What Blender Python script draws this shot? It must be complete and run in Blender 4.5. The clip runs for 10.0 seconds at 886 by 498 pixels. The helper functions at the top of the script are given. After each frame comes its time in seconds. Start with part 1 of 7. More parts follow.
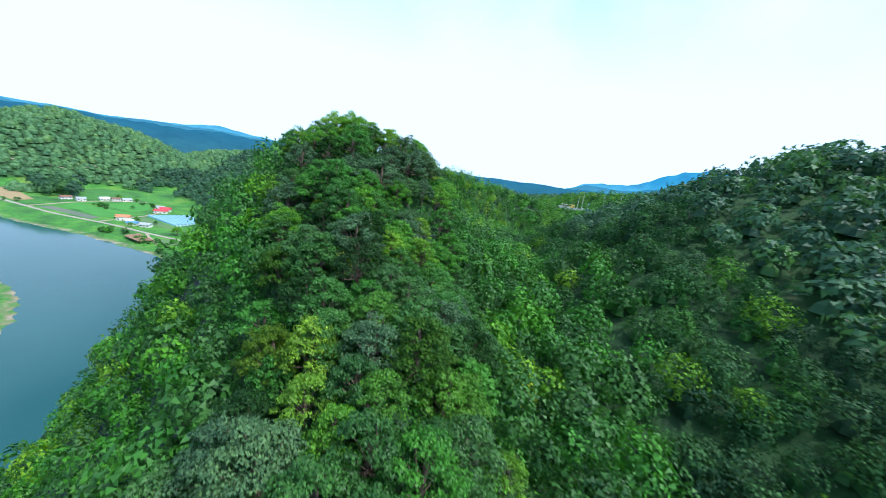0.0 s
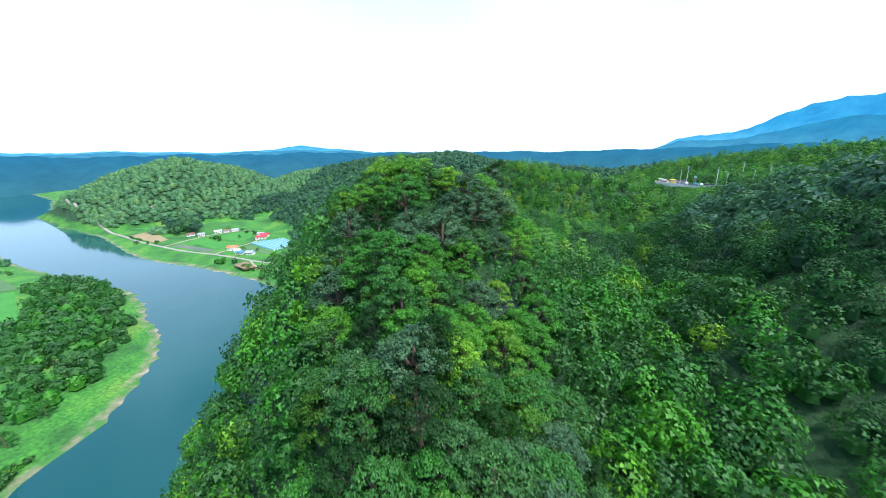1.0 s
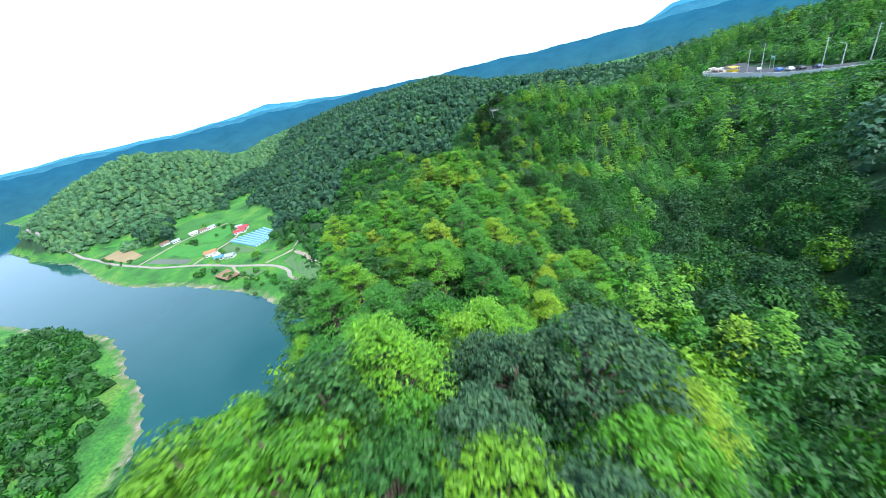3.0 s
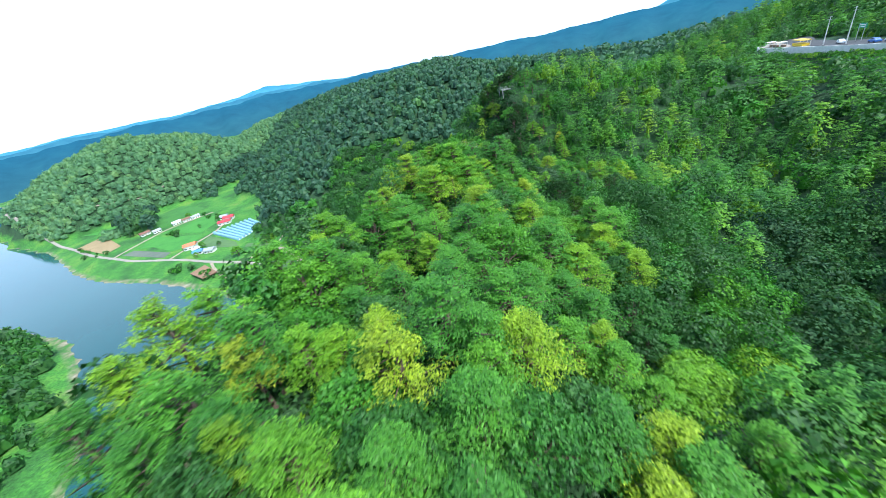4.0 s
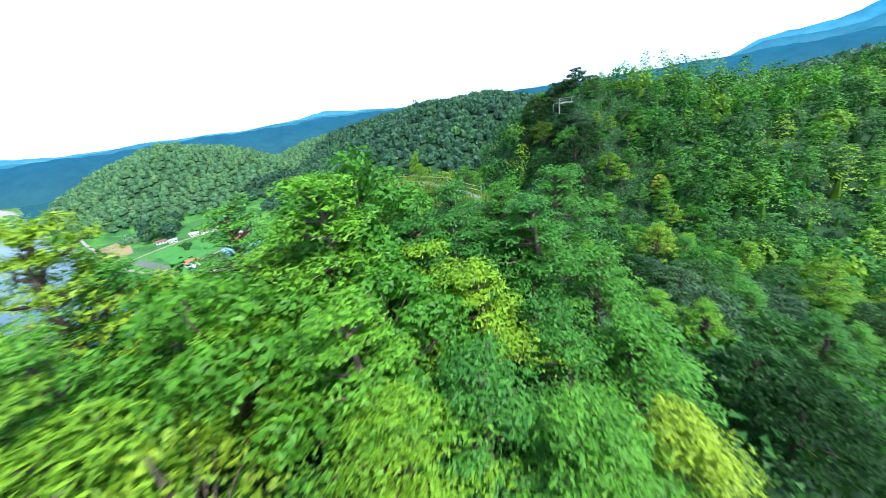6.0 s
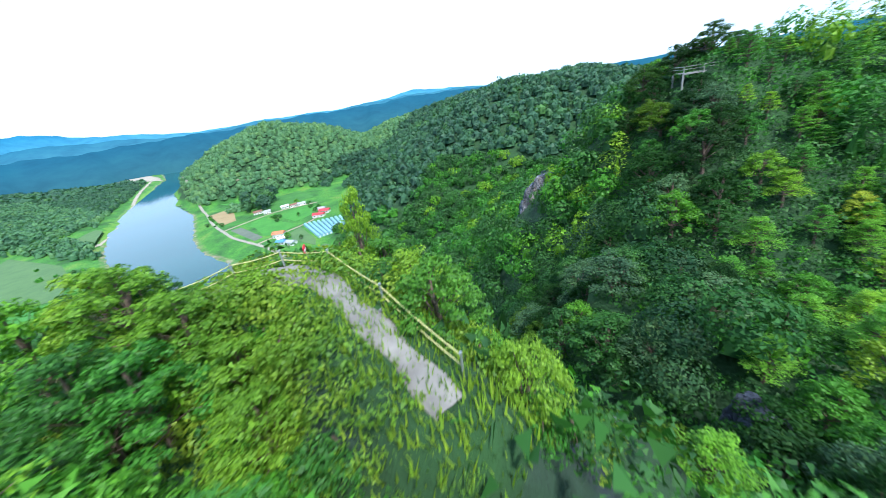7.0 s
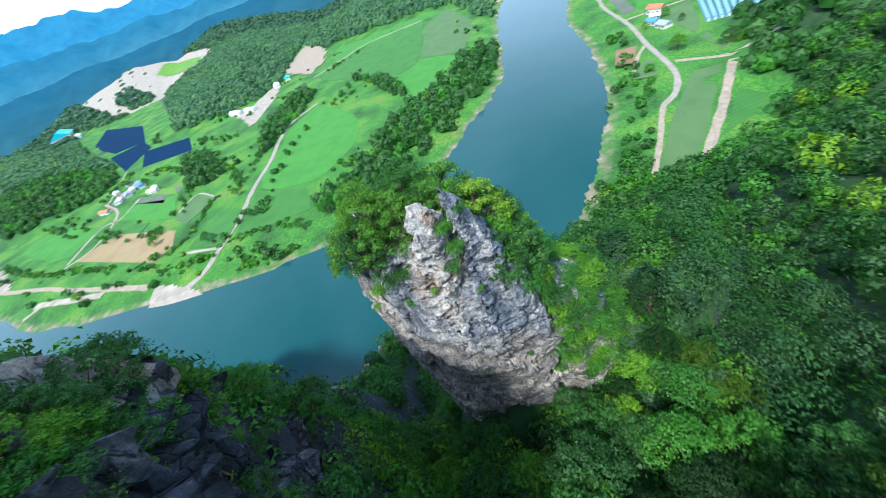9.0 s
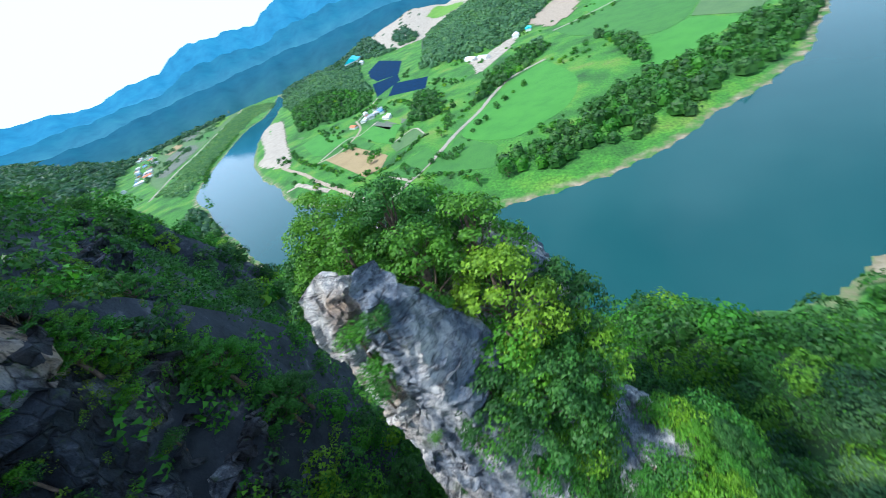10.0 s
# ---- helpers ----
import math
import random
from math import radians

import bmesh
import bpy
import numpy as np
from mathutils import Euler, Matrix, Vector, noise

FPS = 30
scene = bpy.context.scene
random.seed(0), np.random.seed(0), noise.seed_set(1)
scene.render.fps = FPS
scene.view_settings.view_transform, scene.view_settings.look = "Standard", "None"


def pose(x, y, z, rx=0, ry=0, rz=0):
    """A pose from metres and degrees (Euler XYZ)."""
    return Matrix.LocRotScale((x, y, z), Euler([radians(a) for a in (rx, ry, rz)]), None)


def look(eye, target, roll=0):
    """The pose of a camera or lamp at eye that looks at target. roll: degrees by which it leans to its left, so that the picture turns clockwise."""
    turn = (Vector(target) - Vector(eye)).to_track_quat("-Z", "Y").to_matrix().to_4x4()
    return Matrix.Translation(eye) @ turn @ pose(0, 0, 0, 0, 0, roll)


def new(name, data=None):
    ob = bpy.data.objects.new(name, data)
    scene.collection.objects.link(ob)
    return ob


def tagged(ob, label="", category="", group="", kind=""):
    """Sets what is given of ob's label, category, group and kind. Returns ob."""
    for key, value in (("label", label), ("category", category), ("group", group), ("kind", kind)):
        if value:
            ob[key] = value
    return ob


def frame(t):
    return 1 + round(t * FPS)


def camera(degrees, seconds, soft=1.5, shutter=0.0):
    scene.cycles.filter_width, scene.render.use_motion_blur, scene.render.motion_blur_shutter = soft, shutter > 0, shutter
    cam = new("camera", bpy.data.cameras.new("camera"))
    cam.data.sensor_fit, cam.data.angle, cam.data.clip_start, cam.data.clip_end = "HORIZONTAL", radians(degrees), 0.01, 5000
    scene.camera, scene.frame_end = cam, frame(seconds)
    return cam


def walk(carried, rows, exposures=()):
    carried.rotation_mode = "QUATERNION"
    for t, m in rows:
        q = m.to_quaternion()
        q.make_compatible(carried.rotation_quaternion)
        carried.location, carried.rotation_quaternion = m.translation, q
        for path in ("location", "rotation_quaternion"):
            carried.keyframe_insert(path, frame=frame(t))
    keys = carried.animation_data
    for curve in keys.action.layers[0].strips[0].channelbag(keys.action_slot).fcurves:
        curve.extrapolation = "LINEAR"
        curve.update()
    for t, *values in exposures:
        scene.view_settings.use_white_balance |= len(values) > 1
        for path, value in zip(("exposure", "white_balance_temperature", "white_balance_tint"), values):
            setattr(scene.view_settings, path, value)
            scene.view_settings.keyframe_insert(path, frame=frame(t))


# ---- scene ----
cam = camera(103.2, 10.0, soft=0.9, shutter=0.2)
PATH = [
    (0, (0.04, 0.03, 116.28), (0.21, 19.56, 111.95), 8.84),
    (0.5, (-0.88, 9.30, 121.30), (-3.41, 28.60, 116.68), 3.96),
    (1, (-1.92, 18.33, 126.87), (-6.03, 37.15, 121.49), -0.85),
    (1.5, (-3.93, 29.91, 131.66), (-8.56, 48.35, 125.46), -5.03),
    (2, (-6.92, 44.80, 135.12), (-11.49, 62.91, 127.98), -9.71),
    (2.5, (-10.45, 61.99, 137.16), (-14.85, 79.72, 129.02), -13.19),
    (2.7, (-11.77, 69.08, 137.50), (-16.14, 86.64, 129.00), -13.70),
    (3.8, (-16.72, 108.44, 131.87), (-21.42, 125.42, 122.41), -13.22),
    (4, (-17.08, 114.79, 130.37), (-21.72, 131.76, 120.85), -13.20),
    (4.5, (-17.56, 130.22, 126.30), (-22.20, 147.32, 117.04), -13.21),
    (5, (-18.46, 145.42, 122.73), (-23.19, 162.70, 113.85), -12.13),
    (5.5, (-19.16, 159.15, 119.69), (-24.45, 176.53, 111.34), -10.63),
    (6, (-20.27, 170.93, 117.39), (-26.70, 188.25, 109.74), -8.97),
    (6.2, (-20.74, 175.45, 116.62), (-27.82, 192.60, 109.16), -8.60),
    (7.3, (-23.40, 194.11, 116.15), (-35.16, 207.74, 107.44), -11.34),
    (7.5, (-24.19, 196.36, 115.78), (-36.97, 208.55, 106.38), -12.72),
    (7.7, (-24.98, 198.50, 115.44), (-38.72, 208.83, 105.22), -14.47),
    (8, (-26.27, 201.62, 114.96), (-41.15, 208.77, 103.67), -16.69),
    (8.5, (-29.17, 206.66, 113.95), (-44.65, 208.78, 101.47), -20.10),
    (9, (-33.27, 211.62, 112.50), (-48.24, 208.80, 99.53), -23.88),
    (9.5, (-39.45, 215.65, 109.84), (-53.14, 208.09, 97.38), -26.01),
    (10, (-46.71, 217.98, 107.13), (-58.35, 206.16, 95.97), -24.47),
]
walk(cam, [(t, look(eye, target, roll)) for t, eye, target, roll in PATH], [(0, 0.62, 5800, 10.4), (1, 0.78, 5800, 10.4), (2.5, 0.86, 5800, 10.4), (6, 0.86, 5800, 10.4), (7.5, 0.80, 5800, 10.4), (8.5, 0.76, 5800, 10.4), (10, 0.66, 5800, 10.4)])

# ---- light: bright hazy overcast, the sun veiled in the south ----
SUN_EL, SUN_AZ = radians(56), radians(118)          # azimuth clockwise from +y
world = bpy.data.worlds.new("sky")
scene.world = world
world.use_nodes = True
wn = world.node_tree
sky = wn.nodes.new("ShaderNodeTexSky")
sky.sky_type, sky.sun_disc = "NISHITA", False
sky.sun_elevation, sky.sun_rotation = SUN_EL, SUN_AZ
sky.air_density, sky.dust_density, sky.ozone_density = 1.0, 1.0, 1.5
# thin bright cloud, closed towards the horizon, with bluer gaps overhead
coord = wn.nodes.new("ShaderNodeTexCoord")
split = wn.nodes.new("ShaderNodeSeparateXYZ")
wn.links.new(coord.outputs["Generated"], split.inputs[0])
cloud = wn.nodes.new("ShaderNodeTexNoise")
cloud.inputs["Scale"].default_value, cloud.inputs["Detail"].default_value = 2.6, 6.0
wn.links.new(coord.outputs["Generated"], cloud.inputs["Vector"])
gaps = wn.nodes.new("ShaderNodeMapRange")
gaps.inputs["From Min"].default_value, gaps.inputs["From Max"].default_value = 0.32, 0.56
wn.links.new(cloud.outputs["Fac"], gaps.inputs["Value"])
rise = wn.nodes.new("ShaderNodeMapRange")
rise.inputs["From Min"].default_value, rise.inputs["From Max"].default_value = 0.24, 0.62
rise.inputs["To Min"].default_value, rise.inputs["To Max"].default_value = 0.0, 0.88
wn.links.new(split.outputs[2], rise.inputs["Value"])
gap = wn.nodes.new("ShaderNodeMath")
gap.operation = "MULTIPLY"
wn.links.new(gaps.outputs[0], gap.inputs[0])
wn.links.new(rise.outputs[0], gap.inputs[1])
veil = wn.nodes.new("ShaderNodeMix")
veil.data_type = "RGBA"
veil.inputs[6].default_value = (6.4, 8.5, 10.8, 1)
wn.links.new(gap.outputs[0], veil.inputs[0])
wn.links.new(sky.outputs[0], veil.inputs[7])
wn.nodes["Background"].inputs["Strength"].default_value = 0.105
wn.links.new(veil.outputs[2], wn.nodes["Background"].inputs["Color"])
lamp = bpy.data.lights.new("sun", "SUN")
lamp.energy, lamp.angle, lamp.color = 3.8, radians(6), (1.0, 0.96, 0.88)
sun = new("sun", lamp)
sun.matrix_basis = look((0, 0, 0), (-math.sin(SUN_AZ) * math.cos(SUN_EL), -math.cos(SUN_AZ) * math.cos(SUN_EL), -math.sin(SUN_EL)))

# ---- materials ----
def material(name, rough=0.8):
    m = bpy.data.materials.new(name)
    m.use_nodes = True
    t = m.node_tree
    b = t.nodes["Principled BSDF"]
    b.inputs["Roughness"].default_value = rough
    return m, t, b


def add(t, kind, **values):
    n = t.nodes.new("ShaderNode" + kind)
    for key, value in values.items():
        n.inputs[key.replace("_", " ")].default_value = value
    return n


def ramp(t, fac, stops):
    n = t.nodes.new("ShaderNodeValToRGB")
    els = n.color_ramp.elements
    while len(els) < len(stops):
        els.new(0.5)
    for e, (p, c) in zip(els, stops):
        e.position, e.color = p, (*c, 1)
    t.links.new(fac, n.inputs["Fac"])
    return n.outputs["Color"]


def mixed(t, fac, a, b, how="MIX"):
    n = t.nodes.new("ShaderNodeMix")
    n.data_type, n.blend_type = "RGBA", how
    for sock, v in ((n.inputs[0], fac), (n.inputs[6], a), (n.inputs[7], b)):
        if hasattr(v, "is_linked"):
            t.links.new(v, sock)
        else:
            sock.default_value = v if not isinstance(v, tuple) else (*v, 1)
    return n.outputs[2]


def noise_tex(t, scale, detail=4.0, rough=0.55, vector=None):
    n = add(t, "TexNoise", Scale=scale, Detail=detail, Roughness=rough)
    if vector is None:
        g = t.nodes.new("ShaderNodeNewGeometry")
        vector = g.outputs["Position"]
    t.links.new(vector, n.inputs["Vector"])
    return n.outputs["Fac"]


def bumped(t, b, height, strength, distance):
    n = add(t, "Bump", Strength=strength, Distance=distance)
    t.links.new(height, n.inputs["Height"])
    t.links.new(n.outputs[0], b.inputs["Normal"])


def plain(name, color, rough=0.7, scale=1.5, spread=0.18, metal=0.0):
    """A paint or plaster: one colour with grain and stains."""
    m, t, b = material(name, rough)
    dark = tuple(c * (1 - spread) for c in color)
    light = tuple(min(1, c * (1 + spread * 0.6)) for c in color)
    n = noise_tex(t, scale, 6)
    t.links.new(ramp(t, n, [(0.3, dark), (0.7, light)]), b.inputs["Base Color"])
    b.inputs["Metallic"].default_value = metal
    bumped(t, b, noise_tex(t, scale * 8, 3), 0.25, 0.02)
    return m


def leaf_material(name, greens, joined=False, translucent=0.3, even=False, gloss=0.3):
    """Foliage: the tree's own tint, patches of leaves, and light that comes through them."""
    m, t, b = material(name, 0.55)
    if joined:
        a = t.nodes.new("ShaderNodeAttribute")
        a.attribute_name = "tint"
        pick = a.outputs["Fac"]
    else:
        pick = t.nodes.new("ShaderNodeObjectInfo").outputs["Random"]
    tint = ramp(t, pick, greens)
    leaf = t.nodes.new("ShaderNodeNewGeometry").outputs["Random Per Island"]
    shade = ramp(t, leaf, [(0.0, (0.80, 0.82, 0.86)), (0.5, (1, 1, 1)), (1.0, (1.16, 1.12, 1.05))] if even else [(0.0, (0.62, 0.66, 0.70)), (0.5, (1, 1, 1)), (1.0, (1.42, 1.32, 1.14))])
    col = mixed(t, 1.0, tint, shade, "MULTIPLY")
    patch = ramp(t, noise_tex(t, 0.35, 3), [(0.3, (0.75, 0.82, 0.85)), (0.7, (1.2, 1.15, 1.0))])
    col = mixed(t, 1.0, col, patch, "MULTIPLY")
    t.links.new(col, b.inputs["Base Color"])
    b.inputs["Specular IOR Level"].default_value = gloss
    tr = t.nodes.new("ShaderNodeBsdfTranslucent")
    t.links.new(mixed(t, 1.0, col, (1.25, 1.3, 0.5), "MULTIPLY"), tr.inputs["Color"])
    ms = t.nodes.new("ShaderNodeMixShader")
    ms.inputs[0].default_value = translucent
    t.links.new(b.outputs[0], ms.inputs[1])
    t.links.new(tr.outputs[0], ms.inputs[2])
    t.links.new(ms.outputs[0], t.nodes["Material Output"].inputs["Surface"])
    return m


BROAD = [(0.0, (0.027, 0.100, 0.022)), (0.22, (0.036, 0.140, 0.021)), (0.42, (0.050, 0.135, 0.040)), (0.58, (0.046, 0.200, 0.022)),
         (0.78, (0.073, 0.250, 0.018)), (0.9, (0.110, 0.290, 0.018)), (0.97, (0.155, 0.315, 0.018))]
PINE = [(0.0, (0.056, 0.205, 0.032)), (0.4, (0.092, 0.285, 0.032)), (0.72, (0.150, 0.360, 0.025)), (0.92, (0.215, 0.390, 0.022)), (1.0, (0.290, 0.400, 0.026))]
# far woods: haze put into these greens as a bluish cast
HAZED_DEEP = [(0.0, (0.038, 0.101, 0.067)), (0.5, (0.052, 0.136, 0.076)), (0.85, (0.066, 0.168, 0.069)), (1.0, (0.085, 0.208, 0.064))]
LIME = [(0.0, (0.062, 0.190, 0.022)), (0.5, (0.096, 0.248, 0.020)), (1.0, (0.170, 0.312, 0.022))]
# light greens, paled further by haze put into the colour
HAZED_PALE = [(0.0, (0.097, 0.225, 0.115)), (0.5, (0.133, 0.281, 0.129)), (1.0, (0.192, 0.331, 0.115))]
YELLOW = [(0.0, (0.150, 0.310, 0.022)), (0.6, (0.225, 0.365, 0.025)), (1.0, (0.320, 0.395, 0.035))]
GREY = [(0.0, (0.046, 0.105, 0.052)), (0.6, (0.066, 0.142, 0.070)), (1.0, (0.082, 0.168, 0.070))]
# greens darkened so that the leaf colour carries the gully's shade
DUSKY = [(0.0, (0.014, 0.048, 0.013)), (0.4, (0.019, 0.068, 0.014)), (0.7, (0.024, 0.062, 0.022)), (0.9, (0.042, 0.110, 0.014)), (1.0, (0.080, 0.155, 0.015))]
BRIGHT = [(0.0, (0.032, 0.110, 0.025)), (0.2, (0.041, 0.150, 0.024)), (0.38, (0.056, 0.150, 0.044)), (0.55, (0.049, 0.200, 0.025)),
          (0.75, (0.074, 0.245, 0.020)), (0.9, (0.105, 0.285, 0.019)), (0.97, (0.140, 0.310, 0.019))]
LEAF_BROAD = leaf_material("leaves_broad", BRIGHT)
LEAF_PINE = leaf_material("needles", PINE)
LEAF_WOOD = leaf_material("leaves_wood", BROAD, joined=True)
LEAF_PINES = leaf_material("needles_wood", [(0.0, (0.055, 0.190, 0.036)), (0.5, (0.092, 0.275, 0.036)), (0.88, (0.150, 0.350, 0.030)), (1.0, (0.22, 0.385, 0.026))], joined=True)
LEAF_HAZED_DEEP = leaf_material("leaves_hazed_deep", HAZED_DEEP, joined=True, even=True)
LEAF_SUNNY = leaf_material("leaves_sunny", [(0.0, (0.085, 0.195, 0.024)), (0.5, (0.130, 0.255, 0.022)), (1.0, (0.210, 0.315, 0.026))], joined=True)
# copy of the wood leaves with shade put into the greens
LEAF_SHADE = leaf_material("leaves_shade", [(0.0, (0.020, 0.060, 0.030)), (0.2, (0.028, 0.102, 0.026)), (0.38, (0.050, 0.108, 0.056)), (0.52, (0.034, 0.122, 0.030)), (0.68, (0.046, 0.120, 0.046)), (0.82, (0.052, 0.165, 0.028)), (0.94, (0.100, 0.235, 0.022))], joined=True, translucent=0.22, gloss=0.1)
# greens of the low far hills, lightened and blued for haze
LEAF_HAZED_MID = leaf_material("leaves_hazed_mid", [(0.0, (0.055, 0.144, 0.081)), (0.5, (0.086, 0.210, 0.099)), (1.0, (0.138, 0.282, 0.101))], joined=True, even=True)
LEAF_HAZED_PALE = leaf_material("leaves_hazed_pale", HAZED_PALE, joined=True, even=True)
LEAF_YELLOW = leaf_material("leaves_yellow", YELLOW)
LEAF_LIME = leaf_material("leaves_lime", LIME)
LEAF_GREY = leaf_material("leaves_grey", GREY, translucent=0.15, gloss=0.15)
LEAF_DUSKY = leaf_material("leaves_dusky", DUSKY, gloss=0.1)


def bark_material():
    m, t, b = material("bark", 0.9)
    n = noise_tex(t, 6, 5)
    t.links.new(ramp(t, n, [(0.3, (0.06, 0.042, 0.032)), (0.7, (0.20, 0.14, 0.105))]), b.inputs["Base Color"])
    bumped(t, b, n, 0.6, 0.05)
    return m


BARK = bark_material()


def ground_material():
    """Forest floor, grass and bare rock where it is steep."""
    m, t, b = material("ground", 0.95)
    g = t.nodes.new("ShaderNodeNewGeometry")
    sep = t.nodes.new("ShaderNodeSeparateXYZ")
    t.links.new(g.outputs["Normal"], sep.inputs[0])
    pos = t.nodes.new("ShaderNodeSeparateXYZ")
    t.links.new(g.outputs["Position"], pos.inputs[0])
    grass = ramp(t, noise_tex(t, 0.03, 6), [(0.30, (0.018, 0.078, 0.016)), (0.42, (0.034, 0.140, 0.020)), (0.52, (0.048, 0.195, 0.022)), (0.62, (0.090, 0.230, 0.026)), (0.74, (0.150, 0.200, 0.050))])
    fine = ramp(t, noise_tex(t, 0.6, 6), [(0.32, (0.48, 0.56, 0.52)), (0.5, (0.95, 0.97, 0.95)), (0.68, (1.5, 1.36, 1.15))])
    grass = mixed(t, 1.0, grass, fine, "MULTIPLY")
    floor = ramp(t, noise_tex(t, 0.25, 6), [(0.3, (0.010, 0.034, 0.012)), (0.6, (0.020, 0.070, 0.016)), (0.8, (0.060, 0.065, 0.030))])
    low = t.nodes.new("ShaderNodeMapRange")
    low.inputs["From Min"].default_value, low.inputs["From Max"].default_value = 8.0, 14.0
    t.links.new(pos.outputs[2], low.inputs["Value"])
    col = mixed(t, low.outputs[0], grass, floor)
    # sand and gravel at the water's edge
    edge = t.nodes.new("ShaderNodeMapRange")
    edge.inputs["From Min"].default_value, edge.inputs["From Max"].default_value = 0.9, 0.15
    t.links.new(pos.outputs[2], edge.inputs["Value"])
    sand = ramp(t, noise_tex(t, 0.12, 6), [(0.42, (0.05, 0.17, 0.03)), (0.55, (0.20, 0.18, 0.11)), (0.72, (0.40, 0.35, 0.27))])
    col = mixed(t, edge.outputs[0], col, sand)
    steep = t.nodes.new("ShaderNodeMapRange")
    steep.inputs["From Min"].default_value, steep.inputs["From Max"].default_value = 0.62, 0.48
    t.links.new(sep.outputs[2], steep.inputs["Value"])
    # steep rock darkened as well, the cliff's shade put into its colour
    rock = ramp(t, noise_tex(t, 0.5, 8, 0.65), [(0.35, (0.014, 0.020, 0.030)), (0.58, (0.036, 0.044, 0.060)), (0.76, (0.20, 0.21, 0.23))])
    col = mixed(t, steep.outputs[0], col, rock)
    t.links.new(col, b.inputs["Base Color"])
    bumped(t, b, noise_tex(t, 0.9, 8, 0.65), 0.7, 0.6)
    return m


GROUND = ground_material()


def water_material():
    m, t, b = material("river_water", 0.05)
    n = noise_tex(t, 0.01, 3)
    t.links.new(ramp(t, n, [(0.3, (0.009, 0.064, 0.071)), (0.7, (0.014, 0.080, 0.084))]), b.inputs["Base Color"])
    b.inputs["IOR"].default_value = 1.333
    bumped(t, b, noise_tex(t, 0.35, 5, 0.6), 0.07, 0.25)
    return m


WATER = water_material()


def rock_material(name, stops, ochre_amount=0.75, bump=0.75, ochre_from=0.53):
    """Weathered limestone: blue-grey, with white runs, ochre stains, lichen and fine dark cracks."""
    m, t, b = material(name, 0.88)
    g = t.nodes.new("ShaderNodeNewGeometry")
    stretch = t.nodes.new("ShaderNodeMapping")
    stretch.inputs["Scale"].default_value = (1.0, 1.0, 0.25)
    t.links.new(g.outputs["Position"], stretch.inputs["Vector"])
    runs = noise_tex(t, 0.42, 10, 0.68, stretch.outputs[0])
    base = ramp(t, runs, stops)
    blotch = ramp(t, noise_tex(t, 1.9, 10, 0.75), [(0.36, (0.52, 0.56, 0.62)), (0.5, (0.92, 0.94, 0.97)), (0.62, (1.18, 1.16, 1.12))])
    base = mixed(t, 1.0, base, blotch, "MULTIPLY")
    ochre = noise_tex(t, 0.15, 5, 0.55, stretch.outputs[0])
    mask = ramp(t, ochre, [(ochre_from, (0, 0, 0)), (ochre_from + 0.09, (ochre_amount,) * 3)])
    base = mixed(t, mask, base, (0.40, 0.29, 0.19))
    cracks = noise_tex(t, 1.7, 10, 0.76, stretch.outputs[0])
    line = ramp(t, cracks, [(0.40, (0.30, 0.31, 0.34)), (0.455, (1, 1, 1)), (0.52, (1, 1, 1)), (0.545, (0.45, 0.46, 0.5)), (0.57, (1, 1, 1))])
    base = mixed(t, 1.0, base, line, "MULTIPLY")
    # joints between the blocks, wandering and slanted
    warp = add(t, "TexNoise", Scale=0.9, Detail=6.0)
    t.links.new(g.outputs["Position"], warp.inputs["Vector"])
    slant = t.nodes.new("ShaderNodeMapping")
    slant.inputs["Scale"].default_value = (0.8, 0.8, 0.36)
    slant.inputs["Rotation"].default_value = (0.6, 0.25, 0)
    t.links.new(g.outputs["Position"], slant.inputs["Vector"])
    bent = mixed(t, 0.26, slant.outputs[0], warp.outputs["Color"], "ADD")
    cell = add(t, "TexVoronoi", Scale=1.15)
    cell.feature = "DISTANCE_TO_EDGE"
    t.links.new(bent, cell.inputs["Vector"])
    joint = ramp(t, cell.outputs["Distance"], [(0.0, (0.16, 0.17, 0.20)), (0.022, (0.55, 0.56, 0.6)), (0.06, (1, 1, 1))])
    base = mixed(t, 0.6, base, joint, "MULTIPLY")
    block = add(t, "TexVoronoi", Scale=1.15)
    t.links.new(bent, block.inputs["Vector"])
    own = ramp(t, block.outputs["Color"], [(0.15, (0.74, 0.77, 0.82)), (0.5, (1, 1, 1)), (0.85, (1.18, 1.16, 1.13))])
    base = mixed(t, 1.0, base, own, "MULTIPLY")
    # specks of lichen and moss
    moss = ramp(t, noise_tex(t, 0.8, 9, 0.7), [(0.60, (0, 0, 0)), (0.65, (0.6,) * 3)])
    base = mixed(t, moss, base, (0.055, 0.095, 0.035))
    t.links.new(base, b.inputs["Base Color"])
    relief = add(t, "Math")
    relief.operation = "ADD"
    t.links.new(noise_tex(t, 1.9, 12, 0.78), relief.inputs[0])
    t.links.new(joint, relief.inputs[1])
    bumped(t, b, relief.outputs[0], bump, 0.5)
    return m


ROCK = rock_material("limestone", [(0.35, (0.11, 0.135, 0.18)), (0.45, (0.29, 0.30, 0.325)), (0.52, (0.52, 0.485, 0.44)), (0.60, (0.74, 0.68, 0.59)), (0.69, (0.80, 0.76, 0.70))], 0.85, 0.75, 0.51)


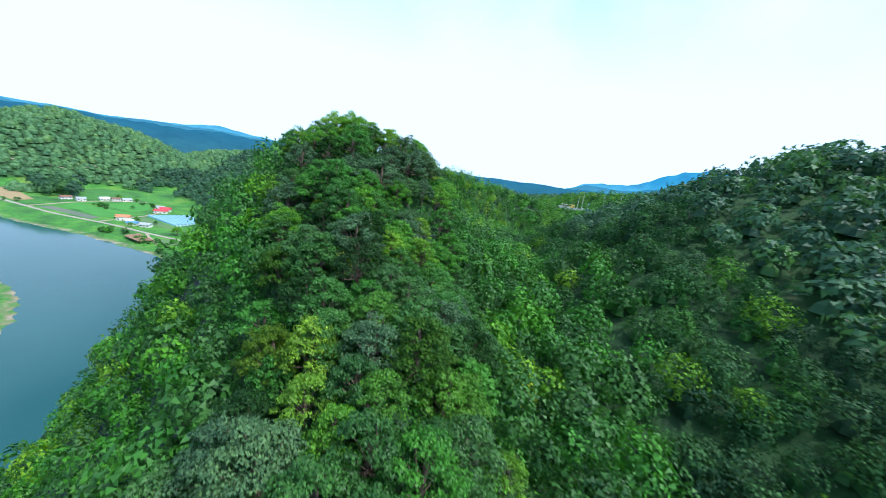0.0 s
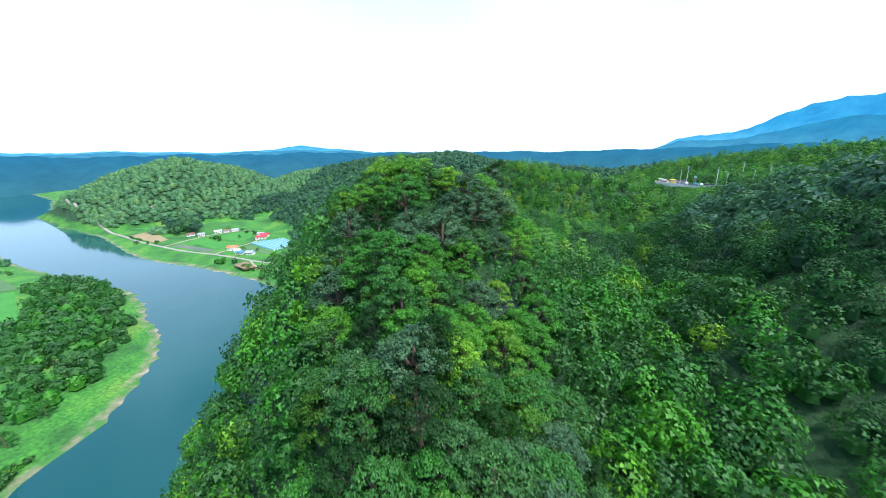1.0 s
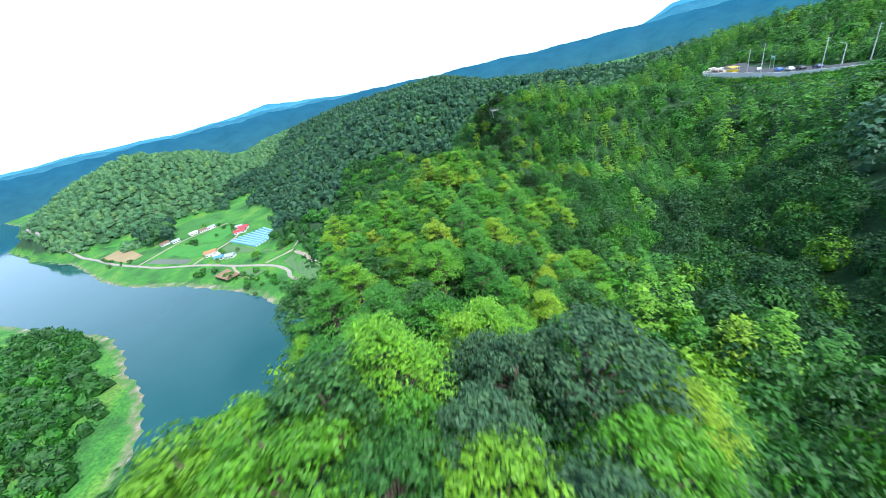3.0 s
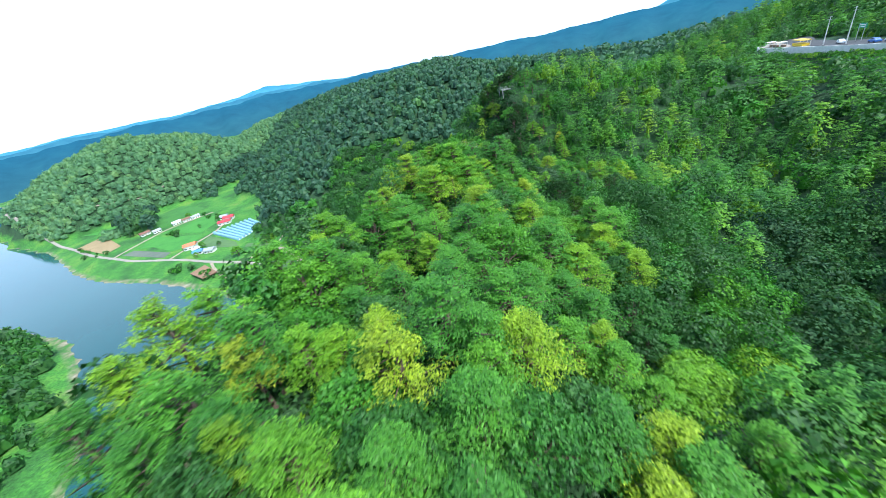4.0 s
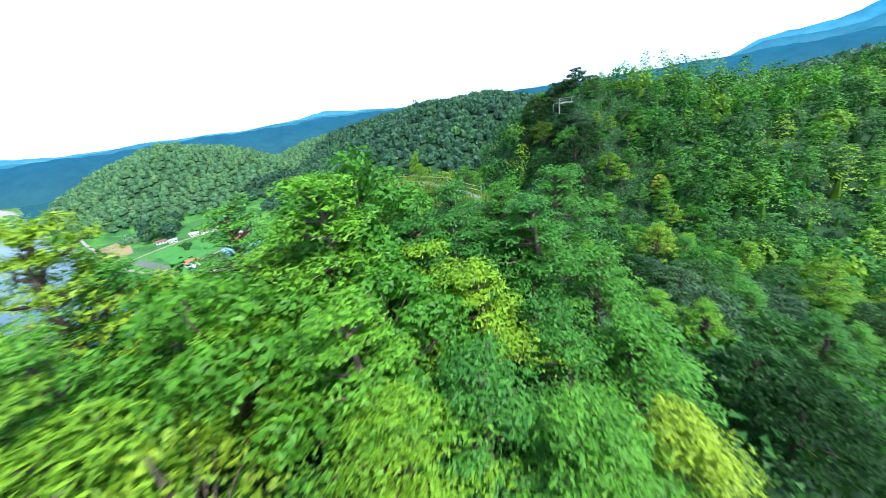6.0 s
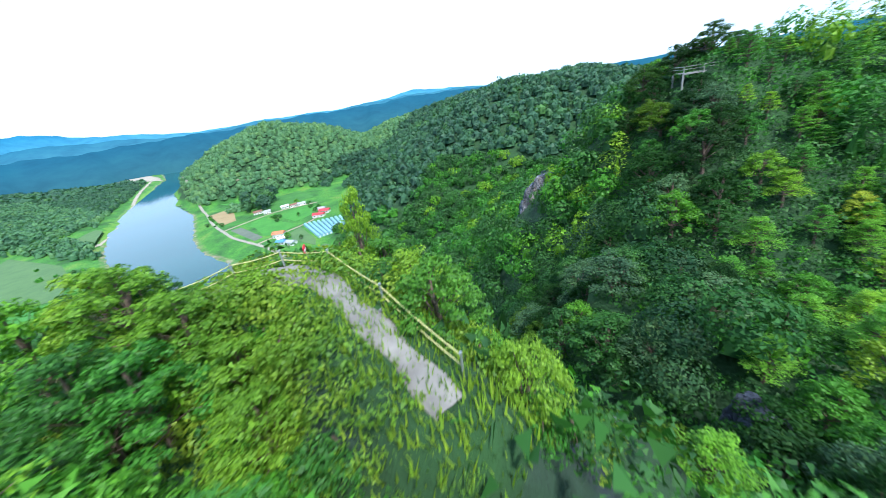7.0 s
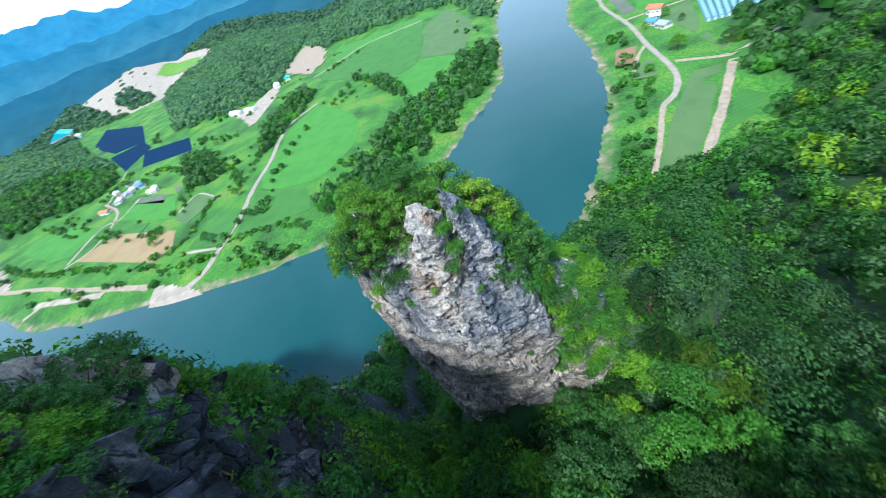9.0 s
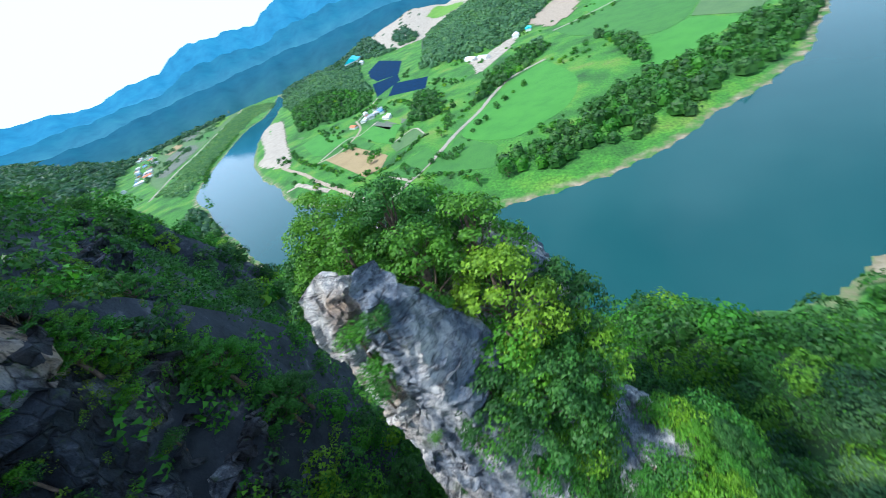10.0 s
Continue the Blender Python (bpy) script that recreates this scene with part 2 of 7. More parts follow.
def pillar_material():
    """The pillar: blue-grey with white runs above, warm grey slanting beds below, dark seams, ochre and lichen."""
    m, t, b = material("pillar_limestone", 0.9)
    g = t.nodes.new("ShaderNodeNewGeometry")
    tall = t.nodes.new("ShaderNodeMapping")
    tall.inputs["Scale"].default_value = (1.0, 1.0, 0.16)
    t.links.new(g.outputs["Position"], tall.inputs["Vector"])
    beds = t.nodes.new("ShaderNodeMapping")                 # long along the beds, thin across them
    beds.inputs["Rotation"].default_value = (0.45, 0.2, 0)
    beds.inputs["Scale"].default_value = (0.28, 0.28, 1.0)
    t.links.new(g.outputs["Position"], beds.inputs["Vector"])
    upper = ramp(t, noise_tex(t, 0.75, 8, 0.62, tall.outputs[0]), [(0.34, (0.055, 0.078, 0.115)), (0.45, (0.15, 0.185, 0.235)), (0.53, (0.28, 0.305, 0.335)), (0.62, (0.56, 0.55, 0.53))])
    lower = ramp(t, noise_tex(t, 0.6, 9, 0.66, beds.outputs[0]), [(0.34, (0.13, 0.127, 0.125)), (0.43, (0.25, 0.236, 0.218)), (0.53, (0.385, 0.352, 0.31)), (0.65, (0.57, 0.52, 0.45))])
    pos = t.nodes.new("ShaderNodeSeparateXYZ")
    t.links.new(g.outputs["Position"], pos.inputs[0])
    slope = add(t, "Math")
    slope.operation = "MULTIPLY_ADD"
    slope.inputs[1].default_value = 0.62
    t.links.new(pos.outputs[1], slope.inputs[0])
    t.links.new(pos.outputs[2], slope.inputs[2])
    drift = add(t, "Math")
    drift.operation = "MULTIPLY_ADD"
    drift.inputs[1].default_value = 14.0
    t.links.new(noise_tex(t, 0.14, 4), drift.inputs[0])
    t.links.new(slope.outputs[0], drift.inputs[2])
    zone = add(t, "MapRange")
    zone.inputs["From Min"].default_value, zone.inputs["From Max"].default_value = 220.5, 224.5
    t.links.new(drift.outputs[0], zone.inputs["Value"])
    base = mixed(t, zone.outputs[0], lower, upper)
    # a pale weathered strip with ochre below the notch between the spires
    dy = add(t, "Math")
    dy.operation = "SUBTRACT"
    dy.inputs[1].default_value = 207.0
    t.links.new(pos.outputs[1], dy.inputs[0])
    far = add(t, "Math")
    far.operation = "ABSOLUTE"
    t.links.new(dy.outputs[0], far.inputs[0])
    strip_w = add(t, "Math")
    strip_w.operation = "MULTIPLY_ADD"
    strip_w.inputs[1].default_value = 5.0
    t.links.new(noise_tex(t, 0.5, 6, 0.6), strip_w.inputs[0])
    t.links.new(far.outputs[0], strip_w.inputs[2])
    near = add(t, "MapRange")
    near.inputs["From Min"].default_value, near.inputs["From Max"].default_value = 3.4, 4.8
    near.inputs["To Min"].default_value, near.inputs["To Max"].default_value = 0.85, 0.0
    t.links.new(strip_w.outputs[0], near.inputs["Value"])
    high = add(t, "MapRange")
    high.inputs["From Min"].default_value, high.inputs["From Max"].default_value = 89.0, 92.5
    t.links.new(pos.outputs[2], high.inputs["Value"])
    both = add(t, "Math")
    both.operation = "MULTIPLY"
    t.links.new(near.outputs[0], both.inputs[0])
    t.links.new(high.outputs[0], both.inputs[1])
    cream = ramp(t, noise_tex(t, 0.55, 7, 0.6), [(0.40, (0.62, 0.60, 0.56)), (0.52, (0.55, 0.48, 0.40)), (0.62, (0.44, 0.31, 0.20))])
    base = mixed(t, both.outputs[0], base, cream)
    # thin dark seams along the beds and holes
    seam = ramp(t, noise_tex(t, 1.5, 8, 0.7, beds.outputs[0]), [(0.37, (0.12, 0.12, 0.14)), (0.43, (1, 1, 1)), (0.50, (1, 1, 1)), (0.518, (0.25, 0.25, 0.28)), (0.536, (1, 1, 1)), (0.62, (1.15, 1.12, 1.08))])
    base = mixed(t, 0.9, base, seam, "MULTIPLY")
    grit = ramp(t, noise_tex(t, 2.4, 10, 0.76), [(0.36, (0.42, 0.45, 0.50)), (0.5, (1, 1, 1)), (0.64, (1.35, 1.32, 1.26))])
    base = mixed(t, 1.0, base, grit, "MULTIPLY")
    moss = ramp(t, noise_tex(t, 0.7, 9, 0.7), [(0.60, (0, 0, 0)), (0.66, (0.55,) * 3)])
    base = mixed(t, moss, base, (0.06, 0.10, 0.035))
    t.links.new(base, b.inputs["Base Color"])
    relief = add(t, "Math")
    relief.operation = "MULTIPLY_ADD"
    relief.inputs[1].default_value = 0.6
    t.links.new(noise_tex(t, 2.6, 12, 0.72), relief.inputs[0])
    t.links.new(noise_tex(t, 1.5, 8, 0.7, beds.outputs[0]), relief.inputs[2])
    bumped(t, b, relief.outputs[0], 1.0, 0.5)
    return m


ROCK_PILLAR = pillar_material()
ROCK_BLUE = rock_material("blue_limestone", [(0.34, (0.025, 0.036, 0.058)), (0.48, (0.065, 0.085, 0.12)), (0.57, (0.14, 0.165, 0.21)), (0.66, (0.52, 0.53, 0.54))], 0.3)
# limestone darkened and blued so its colour holds the cliff's shade
ROCK_SHADED = rock_material("shaded_limestone", [(0.34, (0.014, 0.020, 0.034)), (0.48, (0.042, 0.056, 0.084)), (0.56, (0.105, 0.125, 0.165)), (0.66, (0.42, 0.44, 0.47))], 0.10, 1.0)


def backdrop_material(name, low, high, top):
    """Far mountains seen through kilometres of air: haze painted as a glowing blue."""
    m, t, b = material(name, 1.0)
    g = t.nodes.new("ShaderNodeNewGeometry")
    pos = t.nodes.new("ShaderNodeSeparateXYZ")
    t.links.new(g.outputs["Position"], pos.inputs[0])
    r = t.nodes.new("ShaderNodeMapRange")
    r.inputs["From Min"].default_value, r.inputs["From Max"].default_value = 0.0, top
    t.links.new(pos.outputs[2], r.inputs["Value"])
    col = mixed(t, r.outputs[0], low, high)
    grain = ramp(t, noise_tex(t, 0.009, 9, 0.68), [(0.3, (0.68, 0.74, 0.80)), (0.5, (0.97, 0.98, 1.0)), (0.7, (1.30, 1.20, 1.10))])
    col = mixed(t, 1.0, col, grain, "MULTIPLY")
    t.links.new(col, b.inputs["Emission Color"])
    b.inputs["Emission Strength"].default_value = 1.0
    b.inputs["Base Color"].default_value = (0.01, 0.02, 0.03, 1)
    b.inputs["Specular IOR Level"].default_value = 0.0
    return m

# ---- the lie of the land ----
def smooth(a, b, v):
    s = np.clip((v - a) / (b - a), 0, 1)
    return s * s * (3 - 2 * s)


def wobble(x, y, scale, seed=0.0):
    """Soft unevenness between -1 and 1."""
    a = np.sin(x / scale * 1.7 + seed) * np.cos(y / scale * 1.3 - seed * 2.1)
    b = np.sin((x + y) / scale * 0.9 + 1.3 + seed * 0.7) * np.sin((x - 0.6 * y) / scale * 2.3 + seed)
    c = np.sin(x / scale * 4.1 - y / scale * 2.7 + seed * 3) * 0.5
    return (a + b + c) / 2.5


WEST_BANK = [(-2600, 1150), (-1560, 770), (-1300, 640), (-870, 408), (-620, 315), (-400, 272), (-345, 256), (-300, 228), (-245, 195), (-212, 155),
             (-192, 108), (-189, 45), (-190, -5), (-204, -120), (-222, -150), (-296, -335), (-440, -550), (-745, -895), (-1130, -1385), (-2300, -2700)]
EAST_BANK = [(-2600, 1300), (-1500, 860), (-1300, 757), (-1040, 605), (-653, 436), (-480, 358), (-350, 333), (-262, 308), (-208, 282), (-173, 263),
             (-146, 239), (-125, 210), (-112, 170), (-103, 125), (-108, 43), (-130, -60), (-188, -266), (-256, -441), (-557, -803), (-705, -915),
             (-1220, -1560), (-2300, -2900)]


def bend(pts, step=12.0):
    """A smooth line through a few points of the plan (Catmull-Rom)."""
    p = np.array(pts, float)
    p = np.vstack([2 * p[0] - p[1], p, 2 * p[-1] - p[-2]])
    out = []
    for a, b, c, d in zip(p[:-3], p[1:-2], p[2:-1], p[3:]):
        for s in np.linspace(0, 1, max(2, int(np.linalg.norm(c[:2] - b[:2]) / step)), endpoint=False):
            out.append(0.5 * (2 * b + (c - a) * s + (2 * a - 5 * b + 4 * c - d) * s * s + (3 * b - a - 3 * c + d) * s ** 3))
    return np.array(out + [p[-2]])


west, east = bend(WEST_BANK), bend(EAST_BANK)
RIVER = np.vstack([west, east[::-1]])


def inside(x, y, poly):
    """Which of the points lie within a closed line."""
    px, py = poly[:, 0], poly[:, 1]
    qx, qy = np.roll(px, -1), np.roll(py, -1)
    odd = np.zeros(np.shape(x), bool)
    for a, b, c, d in zip(px, py, qx, qy):
        if b != d:
            odd ^= ((b > y) != (d > y)) & (x < (c - a) * (y - b) / (d - b) + a)
    return odd


def away(x, y, line):
    """Distance to a line, the height along it and the side (left is positive)."""
    best = np.full(np.shape(x), 1e12)
    high, side = np.zeros(np.shape(x)), np.zeros(np.shape(x))
    for a, b in zip(line[:-1], line[1:]):
        dx, dy = b[0] - a[0], b[1] - a[1]
        s = np.clip(((x - a[0]) * dx + (y - a[1]) * dy) / (dx * dx + dy * dy + 1e-9), 0, 1)
        ex, ey = x - a[0] - s * dx, y - a[1] - s * dy
        d2 = ex * ex + ey * ey
        near = d2 < best
        best = np.where(near, d2, best)
        if len(a) > 2:
            high = np.where(near, a[2] + s * (b[2] - a[2]), high)
        side = np.where(near, dx * ey - dy * ex, side)
    return np.sqrt(best), high, side


# ridges: crest line with heights; fall on the left and on the right as (slope, curve); rounding of the crest
RIDGES = [
    ([(14, -150, 40), (6, -60, 62), (0, 0, 84), (-6, 42, 97), (-20, 68, 107), (-28, 88, 113)], (0.60, 0.020), (0.78, 0.0), 5),
    ([(-28, 88, 113), (-27, 115, 109.5), (-24, 140, 107.5), (-26, 162, 105.5), (-31, 181, 106.5),
      (-34, 195, 110.5)], (0.50, 0.040), (0.78, 0.0), 5),
    ([(-33, 104, 109), (-39, 114, 112.5), (-44, 125, 112), (-45.5, 136, 110), (-45.5, 148, 109), (-44, 162, 108.5), (-42.5, 176, 107.6), (-39.5, 189, 107)], (2.0, 0.05), (0.35, 0.0), 3),
    ([(-28, 89, 113), (-45, 96, 105), (-57, 101, 100), (-67, 102, 89), (-73, 100, 76), (-79, 95, 54), (-87, 90, 30), (-98, 86, 5)], (1.3, 0.0), (2.1, 0.0), 4),
    ([(-37, 193.5, 107), (-43.5, 190.6, 102), (-46.6, 188.5, 98), (-47.6, 189.5, 92)], (1.9, 0.05), (1.9, 0.05), 1.5),
    ([(-30, 86, 118), (-16, 91, 117.5)], (0.62, 0.024), (0.62, 0.024), 4),
    ([(-36.5, 193.5, 111.9), (-35.5, 194.5, 112.2), (-33, 196.2, 112.4), (-31.6, 196.3, 112.2), (-29.5, 195.2, 111.4), (-25, 191.5, 108.4)], (0.9, 0.035), (0.9, 0.035), 2.2),
    ([(-26, 186, 102), (-8, 206, 95), (2, 222, 88), (-4, 246, 90), (-16, 268, 103)], (0.95, 0.012), (0.6, 0.0), 5),
    ([(120, 300, 93), (62, 292, 99), (20, 288, 109.5), (-14, 281, 115), (-24, 285, 110), (-48, 310, 82), (-78, 370, 62), (-100, 420, 48)],
     (0.64, 0.0006), (0.62, 0.0), 6),
    ([(140, 590, 89), (0, 650, 99), (-110, 650, 110), (-190, 632, 114), (-260, 632, 96), (-324, 636, 70), (-400, 612, 42), (-455, 575, 6)],
     (0.42, 0.0), (0.42, 0.0), 30),
    ([(150, -120, 70), (128, 40, 112), (108, 104, 133), (100, 150, 115), (113, 205, 108), (115, 232, 107.5), (118, 270, 103.3), (121, 300, 101.8), (130, 350, 99.5)], (0.60, 0.0), (0.35, 0.0), 14),
    ([(270, 120, 135), (240, 330, 122), (190, 440, 110), (140, 590, 89)], (0.30, 0.0007), (0.25, 0.0), 30),
    ([(-690, 730, 98), (-765, 690, 117), (-825, 668, 98)], (0.62, 0.0), (0.62, 0.0), 60),
    ([(-180, 1000, 120), (-420, 980, 105), (-620, 930, 70), (-690, 850, 40)], (0.4, 0.0), (0.4, 0.0), 50),
    ([(-850, 320, 12), (-930, 210, 24), (-980, 80, 28), (-1350, 200, 45), (-1750, 200, 70)], (0.20, 0.0), (0.20, 0.0), 40),
    ([(-425, -320, 14), (-520, -390, 26), (-700, -600, 36), (-800, -740, 42)], (0.34, 0.0), (0.34, 0.0), 24),
    ([(-1150, -690, 16), (-1600, -950, 72), (-2100, -1250, 130)], (0.16, 0.0), (0.16, 0.0), 60),
    ([(-680, -170, 20), (-900, -230, 36), (-1300, -360, 60), (-1800, -600, 95)], (0.24, 0.0), (0.24, 0.0), 40),
    ([(-57, 211, 72), (-60, 216, 71), (-76, 222, 52), (-112, 228, 6)], (1.0, 0.0), (1.0, 0.0), 3),
    ([(20, -150, 40), (-50, -250, 58), (-90, -380, 52), (-130, -520, 26), (-170, -640, 5)], (0.6, 0.0), (0.8, 0.0), 14),
]


SOUTH_HILL = [([(70, -620, 40), (60, -1000, 110), (0, -1500, 160), (-100, -2100, 190), (-300, -3000, 200)], (0.40, 0), (0.40, 0), 40)]


LOOKOUT = [(-25.5, 194.0, 110.9), (-27.5, 194.7, 111.5), (-29.0, 195.2, 111.8), (-30.6, 195.8, 111.95), (-32.2, 195.7, 112.0), (-33.4, 194.9, 112.0), (-34.6, 193.9, 111.6)]


def land(x, y):
    """Height of the ground above the river."""
    x, y = np.asarray(x, float), np.asarray(y, float)
    wet = inside(x, y, RIVER)
    db = np.minimum(away(x, y, west)[0], away(x, y, east)[0])
    shore = np.where(wet, -db, db) + 3 * wobble(x, y, 23)
    flat = np.where(shore < 0, np.maximum(shore * 0.22, -3.5), 5.0 * smooth(0, 34, shore))
    far = np.hypot(x + 300, y - 100)
    h = flat + 14 * smooth(1300, 2600, far) * (1 + 0.5 * wobble(x, y, 420, 2)) * smooth(40, 300, shore)
    for n, (pts, left, right, r) in enumerate(RIDGES + SOUTH_HILL):
        d, high, side = away(x, y, pts)
        d = np.maximum(d + 0.06 * d * wobble(x, y, 31, n) * 1.6, 0)
        e = np.sqrt(d * d + r * r) - r
        fall = np.where(side > 0, left[0] * e + left[1] * e * e, right[0] * e + right[1] * e * e)
        top = high - fall + 1.2 * wobble(x, y, 14, n + 5) * smooth(0, 20, high)
        h = np.where(top > h, np.where(top - h < 4, h + (top - h) * smooth(0, 4, top - h), top), h)
    # two gullies: one north of the lookout and down to the river, one between the lookout and the rock pillar
    for pts, half_s, half_n, south, north in (([(-4, 216, 98), (-22, 212, 87), (-38, 213, 73), (-46, 226, 69), (-54, 244, 62), (-84, 262, 40), (-135, 262, 3)], 6.4, 3.0, 4.5, 1.15),
                                          ([(-38, 208, 72), (-46, 202, 66), (-55, 197, 57), (-67, 188, 30), (-106, 178, -2)], 3.4, 1.5, 4.6, 1.0),
                                          ([(-41, 210, 71), (-47, 211, 66), (-49.5, 217, 66), (-50, 226, 66)], 3.0, 3.0, 4.0, 4.0)):
        d, low, side = away(x, y, pts)
        limit = low + np.where(side > 0, np.maximum(d - half_s, 0) * south, np.maximum(d - half_n, 0) * north)
        h = np.where((d < 45) & (h > limit), limit, h)
    # the levelled ground of the lookout and its path
    d, level, side = away(x, y, LOOKOUT)
    h = np.where(d < 4, np.maximum(h, level - 1.5 * np.maximum(d - 1.0, 0)), h)
    return np.where(shore < 0, np.minimum(h, flat), np.maximum(h, flat))


def mesh_of(name, verts, quads, smooth_shading=True):
    """A mesh from numpy arrays of corners and four-sided (or three-sided) faces."""
    me = bpy.data.meshes.new(name)
    k = quads.shape[1]
    me.vertices.add(len(verts))
    me.vertices.foreach_set("co", np.ascontiguousarray(verts, np.float32).ravel())
    me.loops.add(quads.size)
    me.loops.foreach_set("vertex_index", np.ascontiguousarray(quads, np.int32).ravel())
    me.polygons.add(len(quads))
    me.polygons.foreach_set("loop_start", np.arange(0, quads.size, k, dtype=np.int32))
    me.polygons.foreach_set("loop_total", np.full(len(quads), k, np.int32))
    me.polygons.foreach_set("use_smooth", np.full(len(quads), smooth_shading, bool))
    me.update(calc_edges=True)
    return me


def lines(lo, hi, near_lo, near_hi, step, grow):
    """Grid lines: even in the middle, wider and wider outwards."""
    mid = list(np.arange(near_lo, near_hi, step))
    up, s = [near_hi], step
    while up[-1] < hi:
        s *= grow
        up.append(up[-1] + s)
    down, s = [near_lo], step
    while down[-1] > lo:
        s *= grow
        down.append(down[-1] - s)
    return np.array(down[:0:-1] + mid + up)


gx = lines(-4600, 4600, -110, 60, 2.0, 1.055)
gy = lines(-4600, 4600, 30, 290, 2.0, 1.055)
gx = np.unique(np.concatenate([gx, np.arange(-37, -24, 0.5)]))     # finer at the lookout
gy = np.unique(np.concatenate([gy, np.arange(190, 199.5, 0.5)]))
GX, GY = np.meshgrid(gx, gy)
GZ = land(GX, GY)
rows_n, cols_n = GX.shape
idx = np.arange(rows_n * cols_n).reshape(rows_n, cols_n)
quads = np.stack([idx[:-1, :-1], idx[:-1, 1:], idx[1:, 1:], idx[1:, :-1]], -1).reshape(-1, 4)
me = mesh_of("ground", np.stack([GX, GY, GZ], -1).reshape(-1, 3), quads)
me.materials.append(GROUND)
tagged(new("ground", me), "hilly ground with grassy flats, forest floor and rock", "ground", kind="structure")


def height(x, y):
    """Height on the ground sheet as it is built (bilinear)."""
    x, y = np.asarray(x, float), np.asarray(y, float)
    i = np.clip(np.searchsorted(gx, x) - 1, 0, len(gx) - 2)
    j = np.clip(np.searchsorted(gy, y) - 1, 0, len(gy) - 2)
    u, v = (x - gx[i]) / (gx[i + 1] - gx[i]), (y - gy[j]) / (gy[j + 1] - gy[j])
    return (GZ[j, i] * (1 - u) + GZ[j, i + 1] * u) * (1 - v) + (GZ[j + 1, i] * (1 - u) + GZ[j + 1, i + 1] * u) * v


# the river: one level sheet under its banks
wx = np.array([-2700, -1800, -1200, -800, -500, -350, -250, -150, -60.0])
wy = np.array([-3000, -2000, -1200, -700, -300, 0, 200, 400, 800, 1400.0])
WX, WY = np.meshgrid(wx, wy)
ix = np.arange(WX.size).reshape(WX.shape)
wq = np.stack([ix[:-1, :-1], ix[:-1, 1:], ix[1:, 1:], ix[1:, :-1]], -1).reshape(-1, 4)
me = mesh_of("river", np.stack([WX, WY, 0 * WX], -1).reshape(-1, 3), wq)
me.materials.append(WATER)
tagged(new("river", me), "calm blue-green river bending round the hills", "river", kind="structure")

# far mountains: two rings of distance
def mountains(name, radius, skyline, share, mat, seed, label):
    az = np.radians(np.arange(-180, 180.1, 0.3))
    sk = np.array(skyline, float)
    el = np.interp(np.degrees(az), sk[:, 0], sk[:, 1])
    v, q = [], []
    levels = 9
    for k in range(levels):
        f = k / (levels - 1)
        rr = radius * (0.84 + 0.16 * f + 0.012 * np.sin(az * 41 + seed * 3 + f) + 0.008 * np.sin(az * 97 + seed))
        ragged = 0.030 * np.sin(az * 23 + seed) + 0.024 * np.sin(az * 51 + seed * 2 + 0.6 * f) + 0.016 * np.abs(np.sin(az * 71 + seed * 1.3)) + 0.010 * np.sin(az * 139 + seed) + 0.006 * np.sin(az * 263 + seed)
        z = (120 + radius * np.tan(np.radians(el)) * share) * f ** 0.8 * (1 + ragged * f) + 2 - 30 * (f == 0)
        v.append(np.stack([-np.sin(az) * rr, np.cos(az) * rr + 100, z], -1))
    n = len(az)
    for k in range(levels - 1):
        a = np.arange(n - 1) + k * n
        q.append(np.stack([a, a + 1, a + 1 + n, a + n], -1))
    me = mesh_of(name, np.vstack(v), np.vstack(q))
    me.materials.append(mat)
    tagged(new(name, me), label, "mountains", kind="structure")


SKYLINE = [(-180, 5), (-120, 5), (-60, 5.5), (-40, 5.4), (-33, 4.5), (-28, 2.0), (-21, 1.3), (-15, -1.6), (0, -1.8), (14, -1.0), (20, -0.3), (27, 0.4),
           (34, 1.0), (40, 0.5), (46, 0.2), (56, 0.6), (63, 0.3), (69, 1.2), (78, 2.6), (88, 3.1), (98, 3.9), (110, 3.9), (121, 4.4), (132, 5.7),
           (141, 5.6), (144, 4.6), (152, 5.7), (157, 3.8), (166, 3.6), (173, 4.6), (180, 5)]
mountains("backdrop_mountains_far", 4000, SKYLINE, 1.0, backdrop_material("haze_blue_distance", (0.12, 0.40, 0.54), (0.030, 0.23, 0.42), 300), 1.0,
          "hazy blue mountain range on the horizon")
mountains("backdrop_mountains_near", 3000, SKYLINE, 0.55, backdrop_material("haze_blue_slopes", (0.085, 0.270, 0.350), (0.020, 0.165, 0.280), 220), 4.0,
          "wooded mountains before the horizon, darker blue with painted haze")
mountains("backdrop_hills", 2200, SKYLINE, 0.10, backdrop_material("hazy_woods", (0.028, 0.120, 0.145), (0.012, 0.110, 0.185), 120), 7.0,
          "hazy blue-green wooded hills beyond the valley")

# ---- trees ----
def sprays(centres, normals, size, rng, slim=0.62, droop=0.3):
    """Leaf sprays: small pointed blades at the given places."""
    n = len(centres)
    nrm = normals + rng.normal(0, 0.36, (n, 3))
    nrm /= np.linalg.norm(nrm, axis=1, keepdims=True) + 1e-9
    u = np.cross(nrm, rng.normal(0, 1, (n, 3)))
    u /= np.linalg.norm(u, axis=1, keepdims=True) + 1e-9
    w = np.cross(nrm, u)
    s = size * rng.uniform(0.6, 1.35, (n, 1))
    v = np.stack([centres - u * s * 0.7 - w * s * slim, centres - u * s * 0.7 + w * s * slim, centres + u * s * 1.1 - nrm * s * droop], 1).reshape(-1, 3)
    return v, np.arange(3 * n).reshape(-1, 3)


